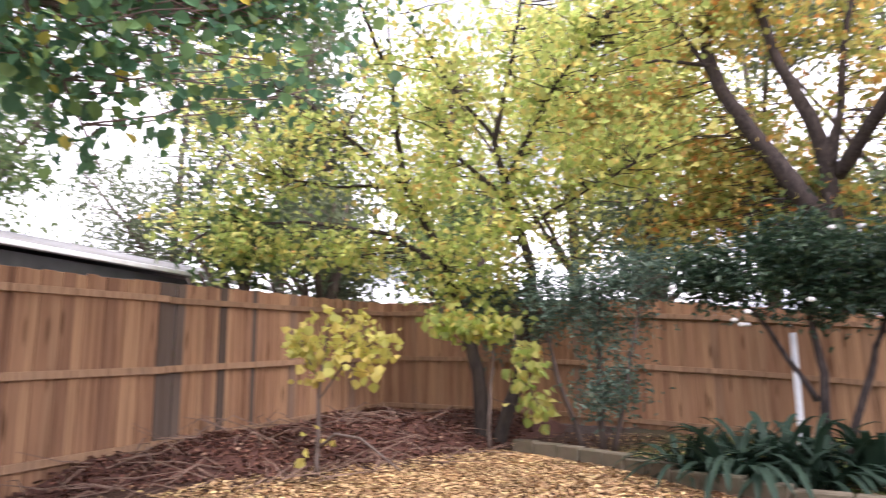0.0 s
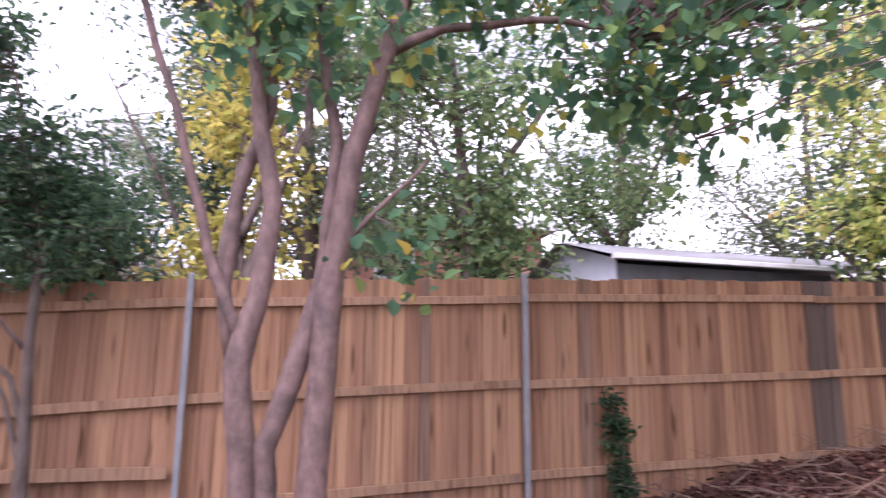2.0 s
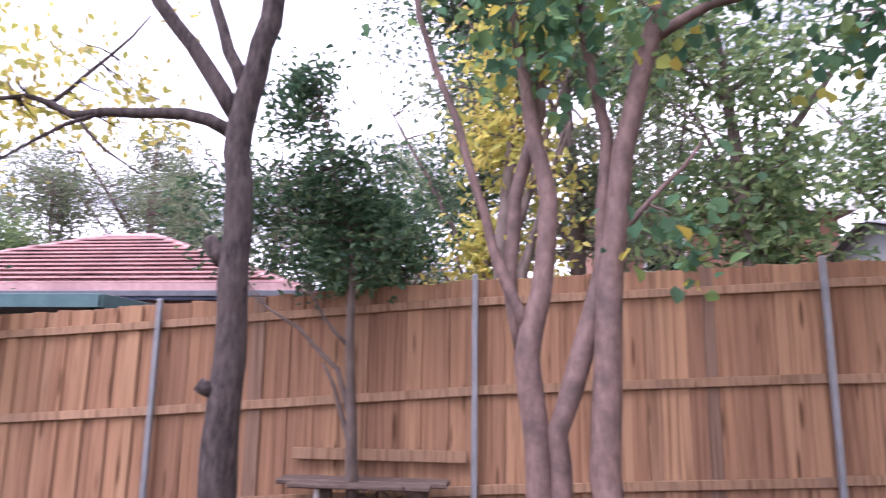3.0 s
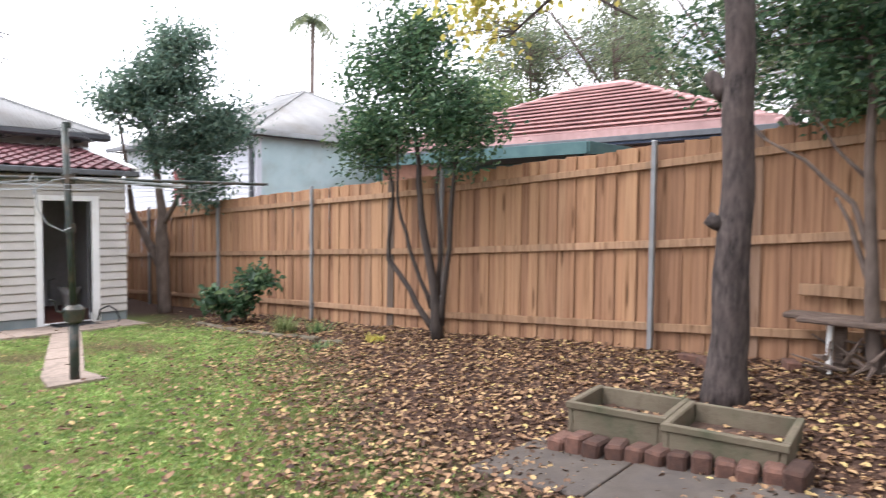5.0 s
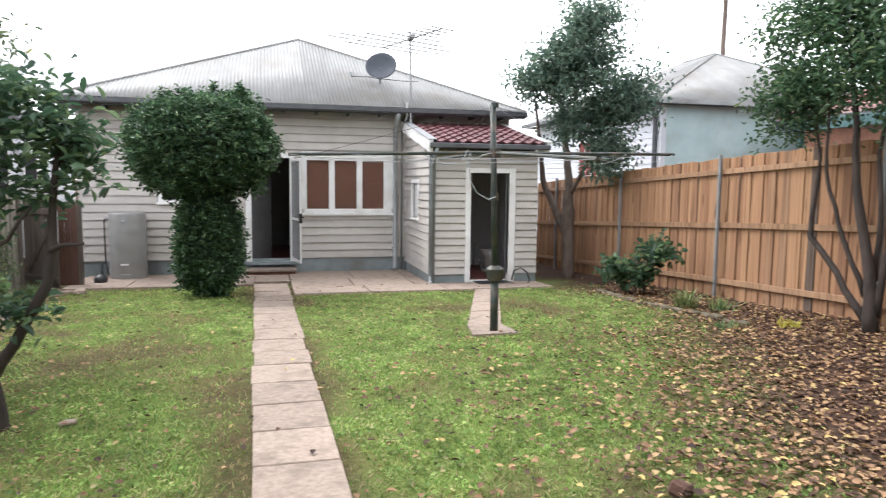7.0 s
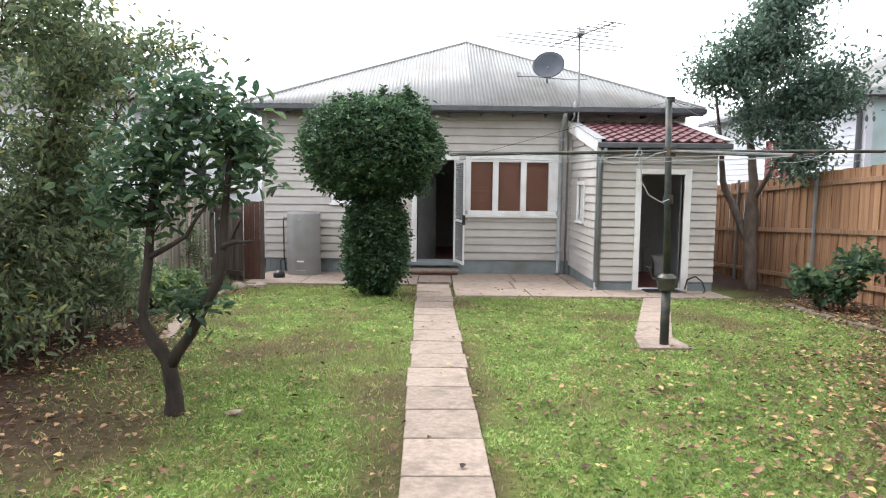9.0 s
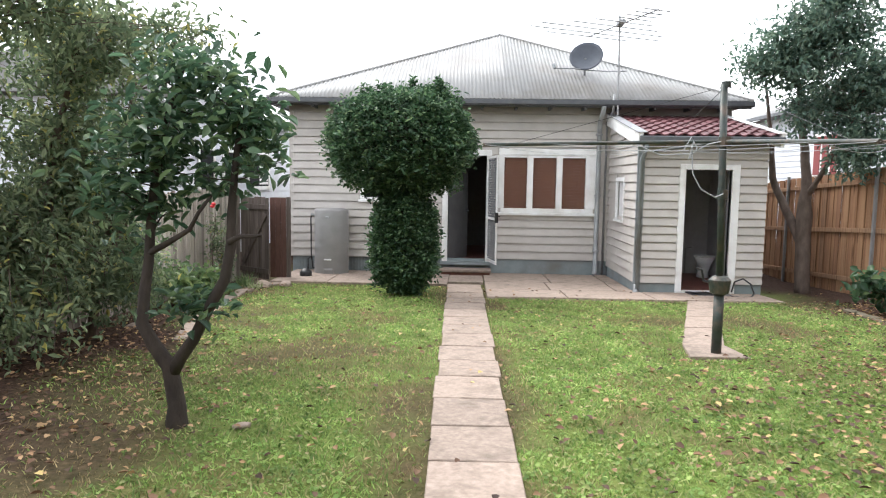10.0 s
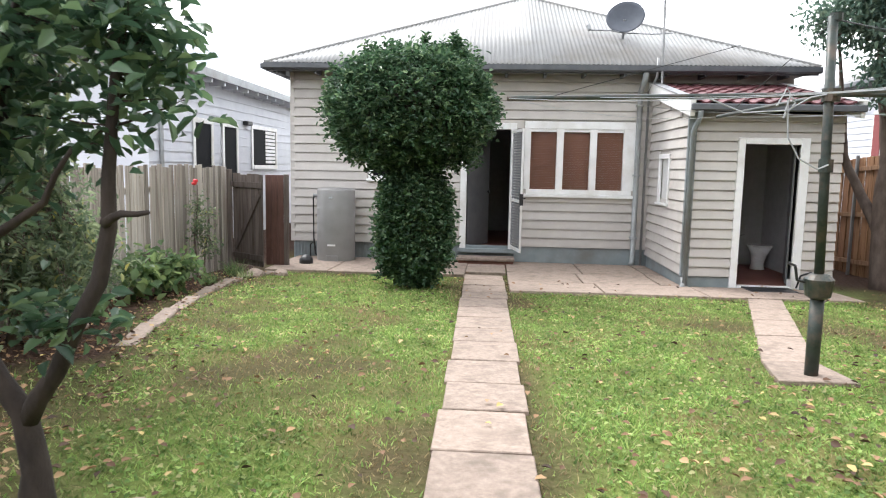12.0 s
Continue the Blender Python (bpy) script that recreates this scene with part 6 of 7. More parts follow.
tree("leaning_sapling", "leaning young tree with drooping yellow-green leaves in the corner bed", "tree",
     [[(3.15, -9.0, gz(3.15, -9.0, 0.03), 0.03), (3.1, -8.95, 1.4, 0.024), (3.0, -8.9, 2.2, 0.018), (2.7, -8.8, 2.1, 0.012), (2.5, -8.8, 1.5, 0.008), (2.38, -8.8, 0.95, 0.004)],
      [(3.05, -8.92, 1.9, 0.014), (3.4, -8.85, 2.3, 0.01), (3.75, -8.8, 2.3, 0.005)]],
     [(3.5, -8.8, 2.28, 0.5, 0.35, 0.3, 2), (2.95, -8.8, 2.25, 0.45, 0.3, 0.28, 1.6), (2.56, -8.8, 1.65, 0.2, 0.22, 0.36, 1.3), (2.4, -8.8, 1.12, 0.15, 0.18, 0.26, 0.9)],
     L_MAPLE, M_BARK_GREY, 0.12, twigs=56, per_twig=8, clump=0.1, aspect=0.95, droop=0.8, twig_r=0.006)


def flowers(n, c, r, mat, size):
    def add(t):
        o = np.array(t.location)
        bm = bmesh.new()
        for p in in_blob(n, c, r, 0.85):
            bmesh.ops.create_icosphere(bm, subdivisions=1, radius=size, matrix=Matrix.Translation(p) @ Matrix.Diagonal((1, 1, 0.7, 1)))
        part("blossoms", bm, mat, t, "small open blossoms")
    return add


tree("camellia", "dark glossy camellia with white blossoms before the back fence", "shrub",
     [[(-0.9, -9.4, gz(-0.9, -9.4), 0.06), (-0.95, -9.3, 1.5, 0.05), (-0.8, -9.2, 2.6, 0.03), (-0.6, -9.0, 3.3, 0.012)],
      [(-1.1, -9.4, gz(-1.1, -9.4), 0.05), (-1.5, -9.3, 1.8, 0.035), (-1.9, -9.1, 2.8, 0.015)],
      [(-0.85, -9.35, 1.2, 0.04), (-0.3, -9.1, 2.2, 0.025), (0.2, -8.9, 2.8, 0.01)]],
     [(-0.7, -9.0, 2.85, 0.9, 0.7, 0.55, 3), (-1.8, -9.0, 2.7, 0.8, 0.7, 0.6, 2.4), (0.2, -9.0, 2.75, 0.6, 0.6, 0.45, 1.6), (-1.3, -9.0, 2.35, 0.9, 0.6, 0.3, 1.0), (-2.6, -9.2, 2.4, 0.7, 0.6, 0.6, 1.5)],
     L_CAMELLIA, M_BARK_DARK, 0.085, twigs=300, per_twig=38, clump=0.15, aspect=0.5, droop=0.2, twig_r=0.008, extra=flowers(16, (-0.9, -8.75, 2.6), (1.6, 0.5, 0.7), L_WHITE, 0.045))

tree("corner_shrub", "grey-green shrub against the back fence", "shrub",
     [[(1.7, -9.4, gz(1.7, -9.4), 0.05), (1.7, -9.4, 1.5, 0.04), (1.6, -9.2, 2.6, 0.015)], [(1.55, -9.3, gz(1.5, -9.3), 0.04), (1.3, -9.1, 1.4, 0.03), (1.0, -9.0, 2.7, 0.012)], [(2.0, -9.5, gz(2, -9.5), 0.04), (2.3, -9.4, 1.6, 0.03), (2.5, -9.3, 2.8, 0.012)]],
     [(1.6, -9.2, 2.5, 0.7, 0.6, 0.7, 2.4), (1.0, -9.2, 2.9, 0.6, 0.6, 0.5, 1.6), (2.2, -9.2, 2.6, 0.6, 0.5, 0.6, 1.6), (1.55, -9.0, 1.35, 0.5, 0.45, 0.5, 1.2), (3.2, -9.9, 2.5, 0.9, 0.5, 0.7, 2), (4.1, -10.0, 2.7, 0.8, 0.5, 0.6, 1.4)],
     L_BLUEGREEN, M_BARK_GREY, 0.075, twigs=210, per_twig=40, clump=0.15, aspect=0.42, droop=0.4, twig_r=0.008)

tree("big_limbed_tree", "large tree with heavy dark limbs beyond the back fence", "tree",
     [[(-1.82, -12.6, gz(-1.8, -11.9, 0.1), 0.26), (-1.76, -12.65, 2.12, 0.220), (-1.51, -12.28, 3.73, 0.209), (-1.20, -12.03, 4.22, 0.176), (-0.65, -11.97, 5.22, 0.143), (-0.09, -11.90, 6.33, 0.121), (0.06, -11.90, 7.08, 0.099), (0.10, -11.90, 8.56, 0.066)],
      [(-1.58, -12.28, 3.85, 0.154), (-1.55, -12.03, 4.84, 0.132), (-1.39, -11.90, 5.53, 0.121), (-1.02, -11.90, 6.58, 0.088), (-0.71, -11.90, 7.94, 0.066)],
      [(-1.58, -12.03, 4.72, 0.110), (-1.82, -11.90, 5.59, 0.066), (-1.95, -11.78, 6.58, 0.055), (-2.20, -11.66, 7.70, 0.033)],
      [(-0.06, -11.90, 6.46, 0.055), (0.41, -11.78, 7.32, 0.044), (0.90, -11.66, 8.32, 0.033)],
      # the next three limbs reach over the yard unseen, added to block sky light
      [(0.06, -11.90, 7.2, 0.07), (0.1, -10.6, 8.4, 0.05), (0.6, -9.0, 9.1, 0.03), (1.6, -7.6, 9.4, 0.012)],
      [(-1.7, -12.1, 4.6, 0.12), (-2.6, -10.6, 5.8, 0.09), (-3.6, -8.6, 6.4, 0.06), (-4.2, -6.2, 6.8, 0.02)],
      [(-0.8, -11.9, 7.6, 0.05), (-1.2, -10.2, 8.6, 0.035), (-1.6, -8.4, 9.0, 0.012)],
      [(-0.09, -11.90, 6.70, 0.039), (0.78, -11.41, 6.77, 0.024), (2.02, -11.16, 6.58, 0.011)]],
     # the last five blobs are the added light-blocking canopy on those limbs
     [(0.3, -12.0, 7.8, 1.6, 1.2, 1.1, 2.6), (-1.2, -12.2, 7.6, 1.6, 1.2, 1.0, 2.0), (-2.9, -12.2, 6.0, 1.3, 1.2, 1.2, 1.8), (0.0, -12.6, 5.2, 1.5, 0.7, 1.0, 2.4), (1.6, -12.2, 6.2, 1.3, 1.0, 1.0, 2.0), (-1.6, -12.8, 4.4, 1.2, 0.7, 0.8, 1.8), (1.2, -12.8, 4.0, 1.3, 0.6, 0.8, 2.0), (0.2, -9.6, 9.2, 2.2, 1.8, 0.9, 4.5), (-1.8, -8.2, 9.0, 1.9, 1.9, 0.9, 4), (2.2, -8.0, 9.4, 1.8, 1.8, 0.8, 4), (-3.8, -8.4, 6.6, 1.6, 2.0, 1.8, 9), (-4.2, -6.0, 6.6, 1.7, 1.8, 1.8, 8)],
     L_AMBER, M_BARK_DARK, 0.12, twigs=900, per_twig=30, clump=0.24, aspect=0.8, droop=0.5, twig_r=0.011, stem_seg=12)


def strap_leaf(L, w, bend):
    """One long arching strap leaf with a folded midrib, growing along x."""
    bm = bmesh.new()
    prev = None
    for i in range(8):
        u = i / 7
        p = Vector((L * (0.25 + 0.6 * bend) * u, 0, L * ((1.15 - 0.25 * bend) * u - (0.35 + 0.6 * bend) * u * u)))
        ww = w * (0.55 + 1.2 * u * (1 - u) * 1.6) * (1.0 if i < 7 else 0.06)
        cur = [bm.verts.new(p + Vector((0, sg * ww, abs(sg) * 0.3 * ww))) for sg in (-1, 0, 1)]
        if prev:
            bm.faces.new((prev[0], prev[1], cur[1], cur[0]))
            bm.faces.new((prev[1], prev[2], cur[2], cur[1]))
        prev = cur
    return bare_mesh("leaf", bm, L_FERN)


STRAPS = [strap_leaf(0.85, 0.026, b) for b in (0.35, 0.6, 0.85, 1.05)]


def strappy_clump(x, y, size, n, seed):
    t = thing("clivia", "dark green clump of arching strappy leaves by the kerb", "plant", (x, y, gz(x, y)), group="dark strappy plants")
    rnd = random.Random(seed)
    for k in range(n):
        q = size * rnd.uniform(0.75, 1.12)
        piece("leaf", STRAPS[rnd.randrange(4)], t, (x + rnd.gauss(0, 0.07), y + rnd.gauss(0, 0.07), gz(x, y) - 0.02), (0, rnd.uniform(-0.12, 0.12), rnd.uniform(0, 6.283)), (q, q * rnd.uniform(0.85, 1.15), q))


for i, (fx, fy, fs) in enumerate(((0.5, -7.8, 1.15), (0.1, -7.55, 1.4), (-0.35, -7.7, 1.4), (-0.72, -7.55, 1.3), (-1.15, -7.75, 1.35), (0.0, -8.15, 1.35), (-0.6, -8.2, 1.3))):
    strappy_clump(fx, fy, fs, 46, i)


def kerb():
    k = thing("garden_kerb", "rough grey stone edging round the back bed", "kerb", (1, -7.6, gz(1, -7.6)), kind="structure")
    rnd = random.Random(11)
    pts = [(2.8, -9.05), (2.1, -8.7), (1.45, -8.3), (0.9, -7.85), (0.35, -7.3), (-0.4, -6.9), (-1.3, -6.7), (-2.2, -6.6)]
    for (a, b), (c, d) in zip(pts, pts[1:]):
        for s in (0, 0.5):
            x, y = a + (c - a) * (s + 0.25), b + (d - b) * (s + 0.25)
            m = Matrix.Translation((x, y, gz(x, y))) @ Matrix.Rotation(math.atan2(d - b, c - a) + rnd.uniform(-0.06, 0.06), 4, "Z")
            L = math.dist((a, b), (c, d)) / 2
            part("stone", box(bmesh.new(), -L / 2 + 0.01, L / 2 - 0.01, -0.08, 0.08, -0.05, 0.17 + rnd.uniform(-0.02, 0.02), 0.015, m), M_PLANTER, k)


kerb()
solo("white_pipe", tube(bmesh.new(), [(-0.63, -9.3, 0.5), (-0.65, -9.3, 1.2), (-0.66, -9.28, 2.0)], 0.04, 10), M_WHITEPIPE, "white plastic pipe standing before the back fence", "pipe", at=(-0.63, -9.3, gz(-0.63, -9.3)))
tree("fence_climber", "small dark evergreen column against the paling fence", "shrub",
     [[(5.82, -3.5, gz(5.82, -3.5), 0.02), (5.84, -3.48, 0.9, 0.012), (5.86, -3.42, 1.4, 0.005)]],
     [(5.82, -3.5, 0.55, 0.12, 0.16, 0.3, 1.4), (5.84, -3.45, 1.05, 0.10, 0.14, 0.3, 1.4), (5.85, -3.4, 1.38, 0.07, 0.12, 0.08, 0.4)],
     L_SHRUB, M_BARK_GREY, 0.055, twigs=50, per_twig=26, clump=0.04, twig_r=0.004)
tree("hydrangea_bush", "leafy green bush with broad leaves in the fence bed", "bush",
     [[(5.05, 9.9, gz(5.05, 9.9), 0.02), (5.05, 9.9, 0.3, 0.012)], [(5.1, 9.8, gz(5.1, 9.8), 0.02), (5.3, 9.6, 0.45, 0.01)], [(5.0, 10.0, gz(5.0, 10.0), 0.02), (4.8, 10.2, 0.2, 0.01)]],
     [(5.0, 9.95, 0.05, 0.5, 0.5, 0.32, 2), (5.25, 9.6, 0.38, 0.35, 0.35, 0.25, 1.2)],
     L_SHRUB, M_BARK_GREY, 0.11, twigs=70, per_twig=12, clump=0.07, aspect=0.65, droop=0.3, twig_r=0.006)
tree("leafy_plant", "bright broad-leaved plant at the foot of the old fence", "plant",
     [[(-4.35, 10.4, gz(-4.35, 10.4), 0.015), (-4.35, 10.4, 0.1, 0.01)], [(-4.4, 10.1, gz(-4.4, 10.1), 0.015), (-4.3, 9.9, 0.2, 0.008)]],
     [(-4.3, 10.3, -0.05, 0.38, 0.5, 0.28, 2), (-4.25, 9.7, -0.05, 0.35, 0.4, 0.2, 1)],
     L_MID, M_BARK_GREY, 0.12, twigs=60, per_twig=12, clump=0.07, aspect=0.6, droop=0.4, twig_r=0.005)
tree("rose_bush", "thin straggling rose with one red bloom on the old fence", "bush",
     [[(-4.5, 11.6, gz(-4.5, 11.6), 0.015), (-4.5, 11.6, 0.4, 0.01), (-4.45, 11.55, 0.9, 0.005)], [(-4.45, 11.7, gz(-4.45, 11.7), 0.012), (-4.4, 11.8, 0.5, 0.006)]],
     [(-4.45, 11.6, 0.45, 0.16, 0.22, 0.32, 2), (-4.4, 11.7, 0.0, 0.2, 0.25, 0.25, 1)],
     L_GREYGREEN, M_BARK_GREY, 0.05, twigs=46, per_twig=14, clump=0.06, twig_r=0.004, extra=flowers(2, (-4.44, 11.5, 0.93), (0.04, 0.04, 0.03), L_RED, 0.04))


def tuft(name, label, x, y, n, L, mat, w=0.014):
    t = thing(name, label, "plant", (x, y, gz(x, y)))
    bm = bmesh.new()
    rnd = random.Random(int(abs(x * 97 + y * 31)))
    z = gz(x, y)
    for _ in range(n):
        a = rnd.uniform(0, 6.283)
        l = L * rnd.uniform(0.6, 1.1)
        bx0, by0 = x + rnd.gauss(0, 0.06), y + rnd.gauss(0, 0.06)
        bend = rnd.uniform(0.3, 0.9)
        prev = None
        side = Vector((-math.sin(a), math.cos(a), 0)) * w
        for i in range(6):
            u = i / 5
            p = Vector((bx0 + math.cos(a) * l * bend * u, by0 + math.sin(a) * l * bend * u, z + l * (u - 0.75 * bend * u * u)))
            ww = side * (1 - u) if i < 5 else side * 0.02
            cur = (bm.verts.new(p - ww), bm.verts.new(p + ww))
            if prev:
                bm.faces.new((prev[0], prev[1], cur[1], cur[0]))
            prev = cur
    part("foliage", bm, mat, t)


tuft("strappy_plant", "pale strappy-leaved clump at the bed edge", 4.85, 8.25, 110, 0.42, L_LIGHT)
tuft("strappy_plant", "pale strappy-leaved clump at the bed edge", 5.05, 7.75, 50, 0.34, L_MID)
tuft("grass_clump", "loose green grass clump before the timber gate", -4.25, 12.3, 120, 0.38, L_MID, 0.008)
tuft("grass_clump", "loose green grass clump before the old fence", -4.15, 11.2, 90, 0.3, L_MID, 0.008)
tuft("grass_clump", "loose green grass clump before the old fence", -3.95, 11.9, 60, 0.22, L_LIGHT, 0.008)
tuft("small_weed", "small green weed in the leaf bed", 4.35, 6.75, 40, 0.2, L_MID, 0.012)
tuft("small_weed", "small yellow-green weed by the shrub stems", 5.0, 6.55, 40, 0.16, L_YELLOW, 0.02)
tuft("small_weed", "small grey-green weed behind the planters", 4.1, 2.35, 60, 0.25, L_GREYGREEN, 0.01)


tuft("small_weed", "small green weed at the foot of the smooth-stemmed tree", 3.95, -0.75, 60, 0.3, L_MID, 0.014)
tuft("small_weed", "small yellowing weed at the foot of the smooth-stemmed tree", 3.55, 0.28, 30, 0.26, L_YELLOW, 0.02)
tuft("small_weed", "small green weed at the foot of the smooth-stemmed tree", 4.2, 0.35, 40, 0.22, L_MID, 0.014)


def bed_edging():
    e = thing("bed_edging", "curved low concrete edging of the bed by the old fence", "edging", (-3.9, 10.5, -0.4), kind="structure")
    pts = [(-3.35, 7.6), (-3.55, 8.4), (-3.72, 9.2), (-3.85, 10.0), (-3.97, 10.8), (-4.05, 11.6), (-3.98, 12.2), (-3.8, 12.7)]
    for (a, b), (c, d) in zip(pts, pts[1:]):
        m = Matrix.Translation(((a + c) / 2, (b + d) / 2, gz((a + c) / 2, (b + d) / 2))) @ Matrix.Rotation(math.atan2(d - b, c - a), 4, "Z")
        L = math.dist((a, b), (c, d))
        part("stone", box(bmesh.new(), -L / 2 + 0.01, L / 2 - 0.01, -0.09, 0.07, -0.05, 0.028, 0.012, m), M_CONC, e)
    r = thing("bed_border", "thin stone border between lawn and fence bed", "edging", (4.6, 8.5, -0.3), kind="structure")
    rnd = random.Random(3)
    y = 6.9
    while y < 10.4:
        L = rnd.uniform(0.12, 0.26)
        x = float(np.interp(y, [6.8, 8.5, 10.4], [4.72, 4.55, 4.6])) + rnd.uniform(-0.03, 0.03)
        part("stone", box(bmesh.new(), -0.05, 0.05, -L / 2, L / 2, -0.03, rnd.uniform(0.02, 0.06), 0.015, Matrix.Translation((x, y, gz(x, y))) @ Matrix.Rotation(rnd.uniform(-0.3, 0.3), 4, "Z")), M_PLANTER, r)
        y += L + 0.03


bed_edging()

# ---- beyond the fences ----
def neighbour_left():
    h = thing("neighbour_cottage", "bluish white weatherboard cottage beyond the old fence", "house", (-8.5, 19, -0.6))
    x = -6.5
    part("wall", bx(-11, x, 14.2, 24, -0.7, 2.9), M_NBBOARD, h)
    z = -0.4
    while z < 2.85:
        part("weatherboard", prism(bmesh.new(), [(x, z), (x + 0.03, z), (x + 0.026, z + 0.02), (x + 0.008, z + 0.205), (x, z + 0.205)], 14.2, 24, "y"), M_NBBOARD, h)
        z += 0.2
    part("roof", prism(bmesh.new(), [(-11.3, 2.95), (-6.12, 2.95), (-6.12, 3.03), (-8.7, 3.9), (-11.3, 3.03)], 13.9, 24.3, "y"), M_CORRU, h)
    part("fascia", bx(-6.119, -6.09, 13.9, 24.3, 2.88, 3.05, 0.004), M_PIPE, h)
    for i in range(15):
        part("rafter_end", bx(-6.48, -6.13, 14.1 + i * 0.68, 14.16 + i * 0.68, 2.80, 2.945), M_NBBOARD, h)
    for a, b, z0, z1, shut in ((16.05, 16.85, 0.7, 2.0, False), (17.55, 18.3, 0.7, 2.0, False), (19.4, 21.2, 1.15, 2.05, True)):
        w = part("window", bx(x + 0.031, x + 0.06, a - 0.1, b + 0.1, z1, z1 + 0.1, 0.004), M_TRIMW, h, "white framed window")
        for c, d in ((a - 0.1, a), (b, b + 0.1)):
            part("frame", bx(x + 0.031, x + 0.06, c, d, z0 - 0.1, z1 - 0.001, 0.004), M_TRIMW, w)
        part("sill", bx(x + 0.031, x + 0.08, a, b, z0 - 0.1, z0, 0.004), M_TRIMW, w)
        part("pane", bx(x + 0.031, x + 0.036, a, b, z0 + 0.001, z1 - 0.002), M_DARKGLASS, w)
        if shut:
            for j in range(9):
                part("louvre", bx(x + 0.038, x + 0.05, a + 0.95, b - 0.05, z0 + 0.05 + j * 0.095, z0 + 0.12 + j * 0.095), M_TRIMW, w)
    part("spotlight", bx(x + 0.03, x + 0.16, 18.75, 19.1, 2.1, 2.2, 0.02), M_BLACK, h)
    part("downpipe", tube(bmesh.new(), [(x + 0.06, 14.6, 2.85), (x + 0.06, 14.6, 0)], 0.04, 8), M_PIPE, h)


neighbour_left()


def neighbour_right():
    h = thing("blue_house", "neighbouring house with pale blue rendered wall and metal roof", "house", (13.5, 20, -0.5))
    part("wall", bx(9.9, 17.6, 17.0, 17.2, -0.5, 3.66), M_BLUEWALL, h)
    part("side_wall", bx(9.75, 9.899, 17.0, 26, -0.5, 3.6), M_NBBOARD, h)
    z = 0.0
    while z < 3.55:
        part("weatherboard", prism(bmesh.new(), [(9.75, z), (9.72, z), (9.724, z + 0.02), (9.742, z + 0.185), (9.75, z + 0.185)], 17.25, 26, "y"), M_NBBOARD, h)
        z += 0.18
    hip_roof(h, 9.35, 18.4, 16.7, 26.4, 3.70, (20.6, 22.4), 13.85, 5.75, M_CORRU)
    part("fascia", bx(9.36, 18.4, 16.67, 16.70, 3.58, 3.71), M_PIPE, h)
    part("gutter", bx(9.24, 9.34, 16.7, 26.4, 3.58, 3.70, 0.01), M_GUTTER, h)
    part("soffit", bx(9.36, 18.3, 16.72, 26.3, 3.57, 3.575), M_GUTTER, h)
    part("downpipe", tube(bmesh.new(), [(9.5, 17.1, 3.58), (9.6, 17.15, 3.35), (9.68, 17.2, 3.2), (9.68, 17.2, 0)], 0.06, 8), M_GUTTER, h)
    w = part("window", bx(9.66, 9.72, 20.4, 21.9, 1.6, 2.9, 0.01), M_TRIMW, h, "white window with dark red blinds")
    for a in (20.5, 20.98, 21.46):
        part("pane", bx(9.645, 9.659, a, a + 0.36, 1.7, 2.8), plain("dark_red_blind", (0.22, 0.05, 0.05), 0.7), w)
    c = thing("carport", "low flat carport with teal fascia beyond the fence", "carport", (10.5, 9, -0.2))
    part("roof", bx(9.9, 12.8, 6.6, 12.5, 2.66, 2.72), M_CORRU, c)
    part("fascia", bx(9.86, 9.899, 6.6, 12.5, 2.52, 2.74, 0.005), M_TEAL, c)
    part("fascia", bx(9.9, 12.8, 6.56, 6.599, 2.52, 2.74, 0.005), M_TEAL, c)
    for y in (6.8, 9.5, 12.2):
        part("post", bx(10.0, 10.1, y, y + 0.1, -0.3, 2.659, 0.005), M_TEAL, c)
    part("wall", bx(12.4, 12.5, 6.6, 12.5, -0.3, 2.659), M_TEAL, c)
    r = thing("red_roof_house", "brick house with faded red tiled hip roof beyond the fence", "house", (16, 8, 0))
    x0, x1, y0, y1, z0 = 13.0, 21.0, 4.4, 16.5, 3.16
    part("wall", bx(13.5, 20.5, 4.9, 16.0, -0.5, 3.05), M_NBBRICK, r)
    part("fascia", bx(12.97, 13.0, y0, y1, 3.0, 3.18), plain("navy_fascia", (0.05, 0.07, 0.12), 0.5), r)
    part("gutter", bx(12.88, 12.969, y0, y1, 3.06, 3.18, 0.01), M_GUTTER, r)
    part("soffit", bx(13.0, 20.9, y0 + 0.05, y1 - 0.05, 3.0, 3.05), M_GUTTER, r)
    part("fascia", bx(13.0, 21, y0 - 0.03, y0 - 0.001, 3.0, 3.18), M_GUTTER, r)
    n = 13
    ax, ay0, ay1, az = 17.0, 9.8, 11.2, 5.1
    # courses of tiles on the two slopes that face the yard, each stepped over the one below
    for i in range(n):
        k0, k1 = i / n, (i + 1.15) / n
        k1 = min(1, k1)
        lift, lip, over = 0.19, 0.04, 0.55 / n
        f = lambda a, b, k: a + (b - a) * k
        # the tile's nose stands out over the course below, with an open gap under it
        nose = k0 - over if i else k0
        rows_k = ((k1, 0.0), (nose, lift), (nose, None), (k0, None), (k0, 0.0))
        for slope in ("front", "side"):
            bm = bmesh.new()
            prev, high = None, 0.0
            for k, dz in rows_k:
                if dz is None:
                    z = high - lip
                else:
                    z = f(z0, az, k) + dz
                    high = z
                if slope == "front":
                    ends = ((f(x0, ax, k), f(y0, ay0, k), z), (f(x0, ax, k), f(y1, ay1, k), z))
                else:
                    ends = ((f(x0, ax, k), f(y0, ay0, k), z), (f(x1, ax, k), f(y0, ay0, k), z))
                cur = [bm.verts.new(p) for p in ends]
                if prev:
                    bm.faces.new((prev[0], prev[1], cur[1], cur[0]))
                prev = cur
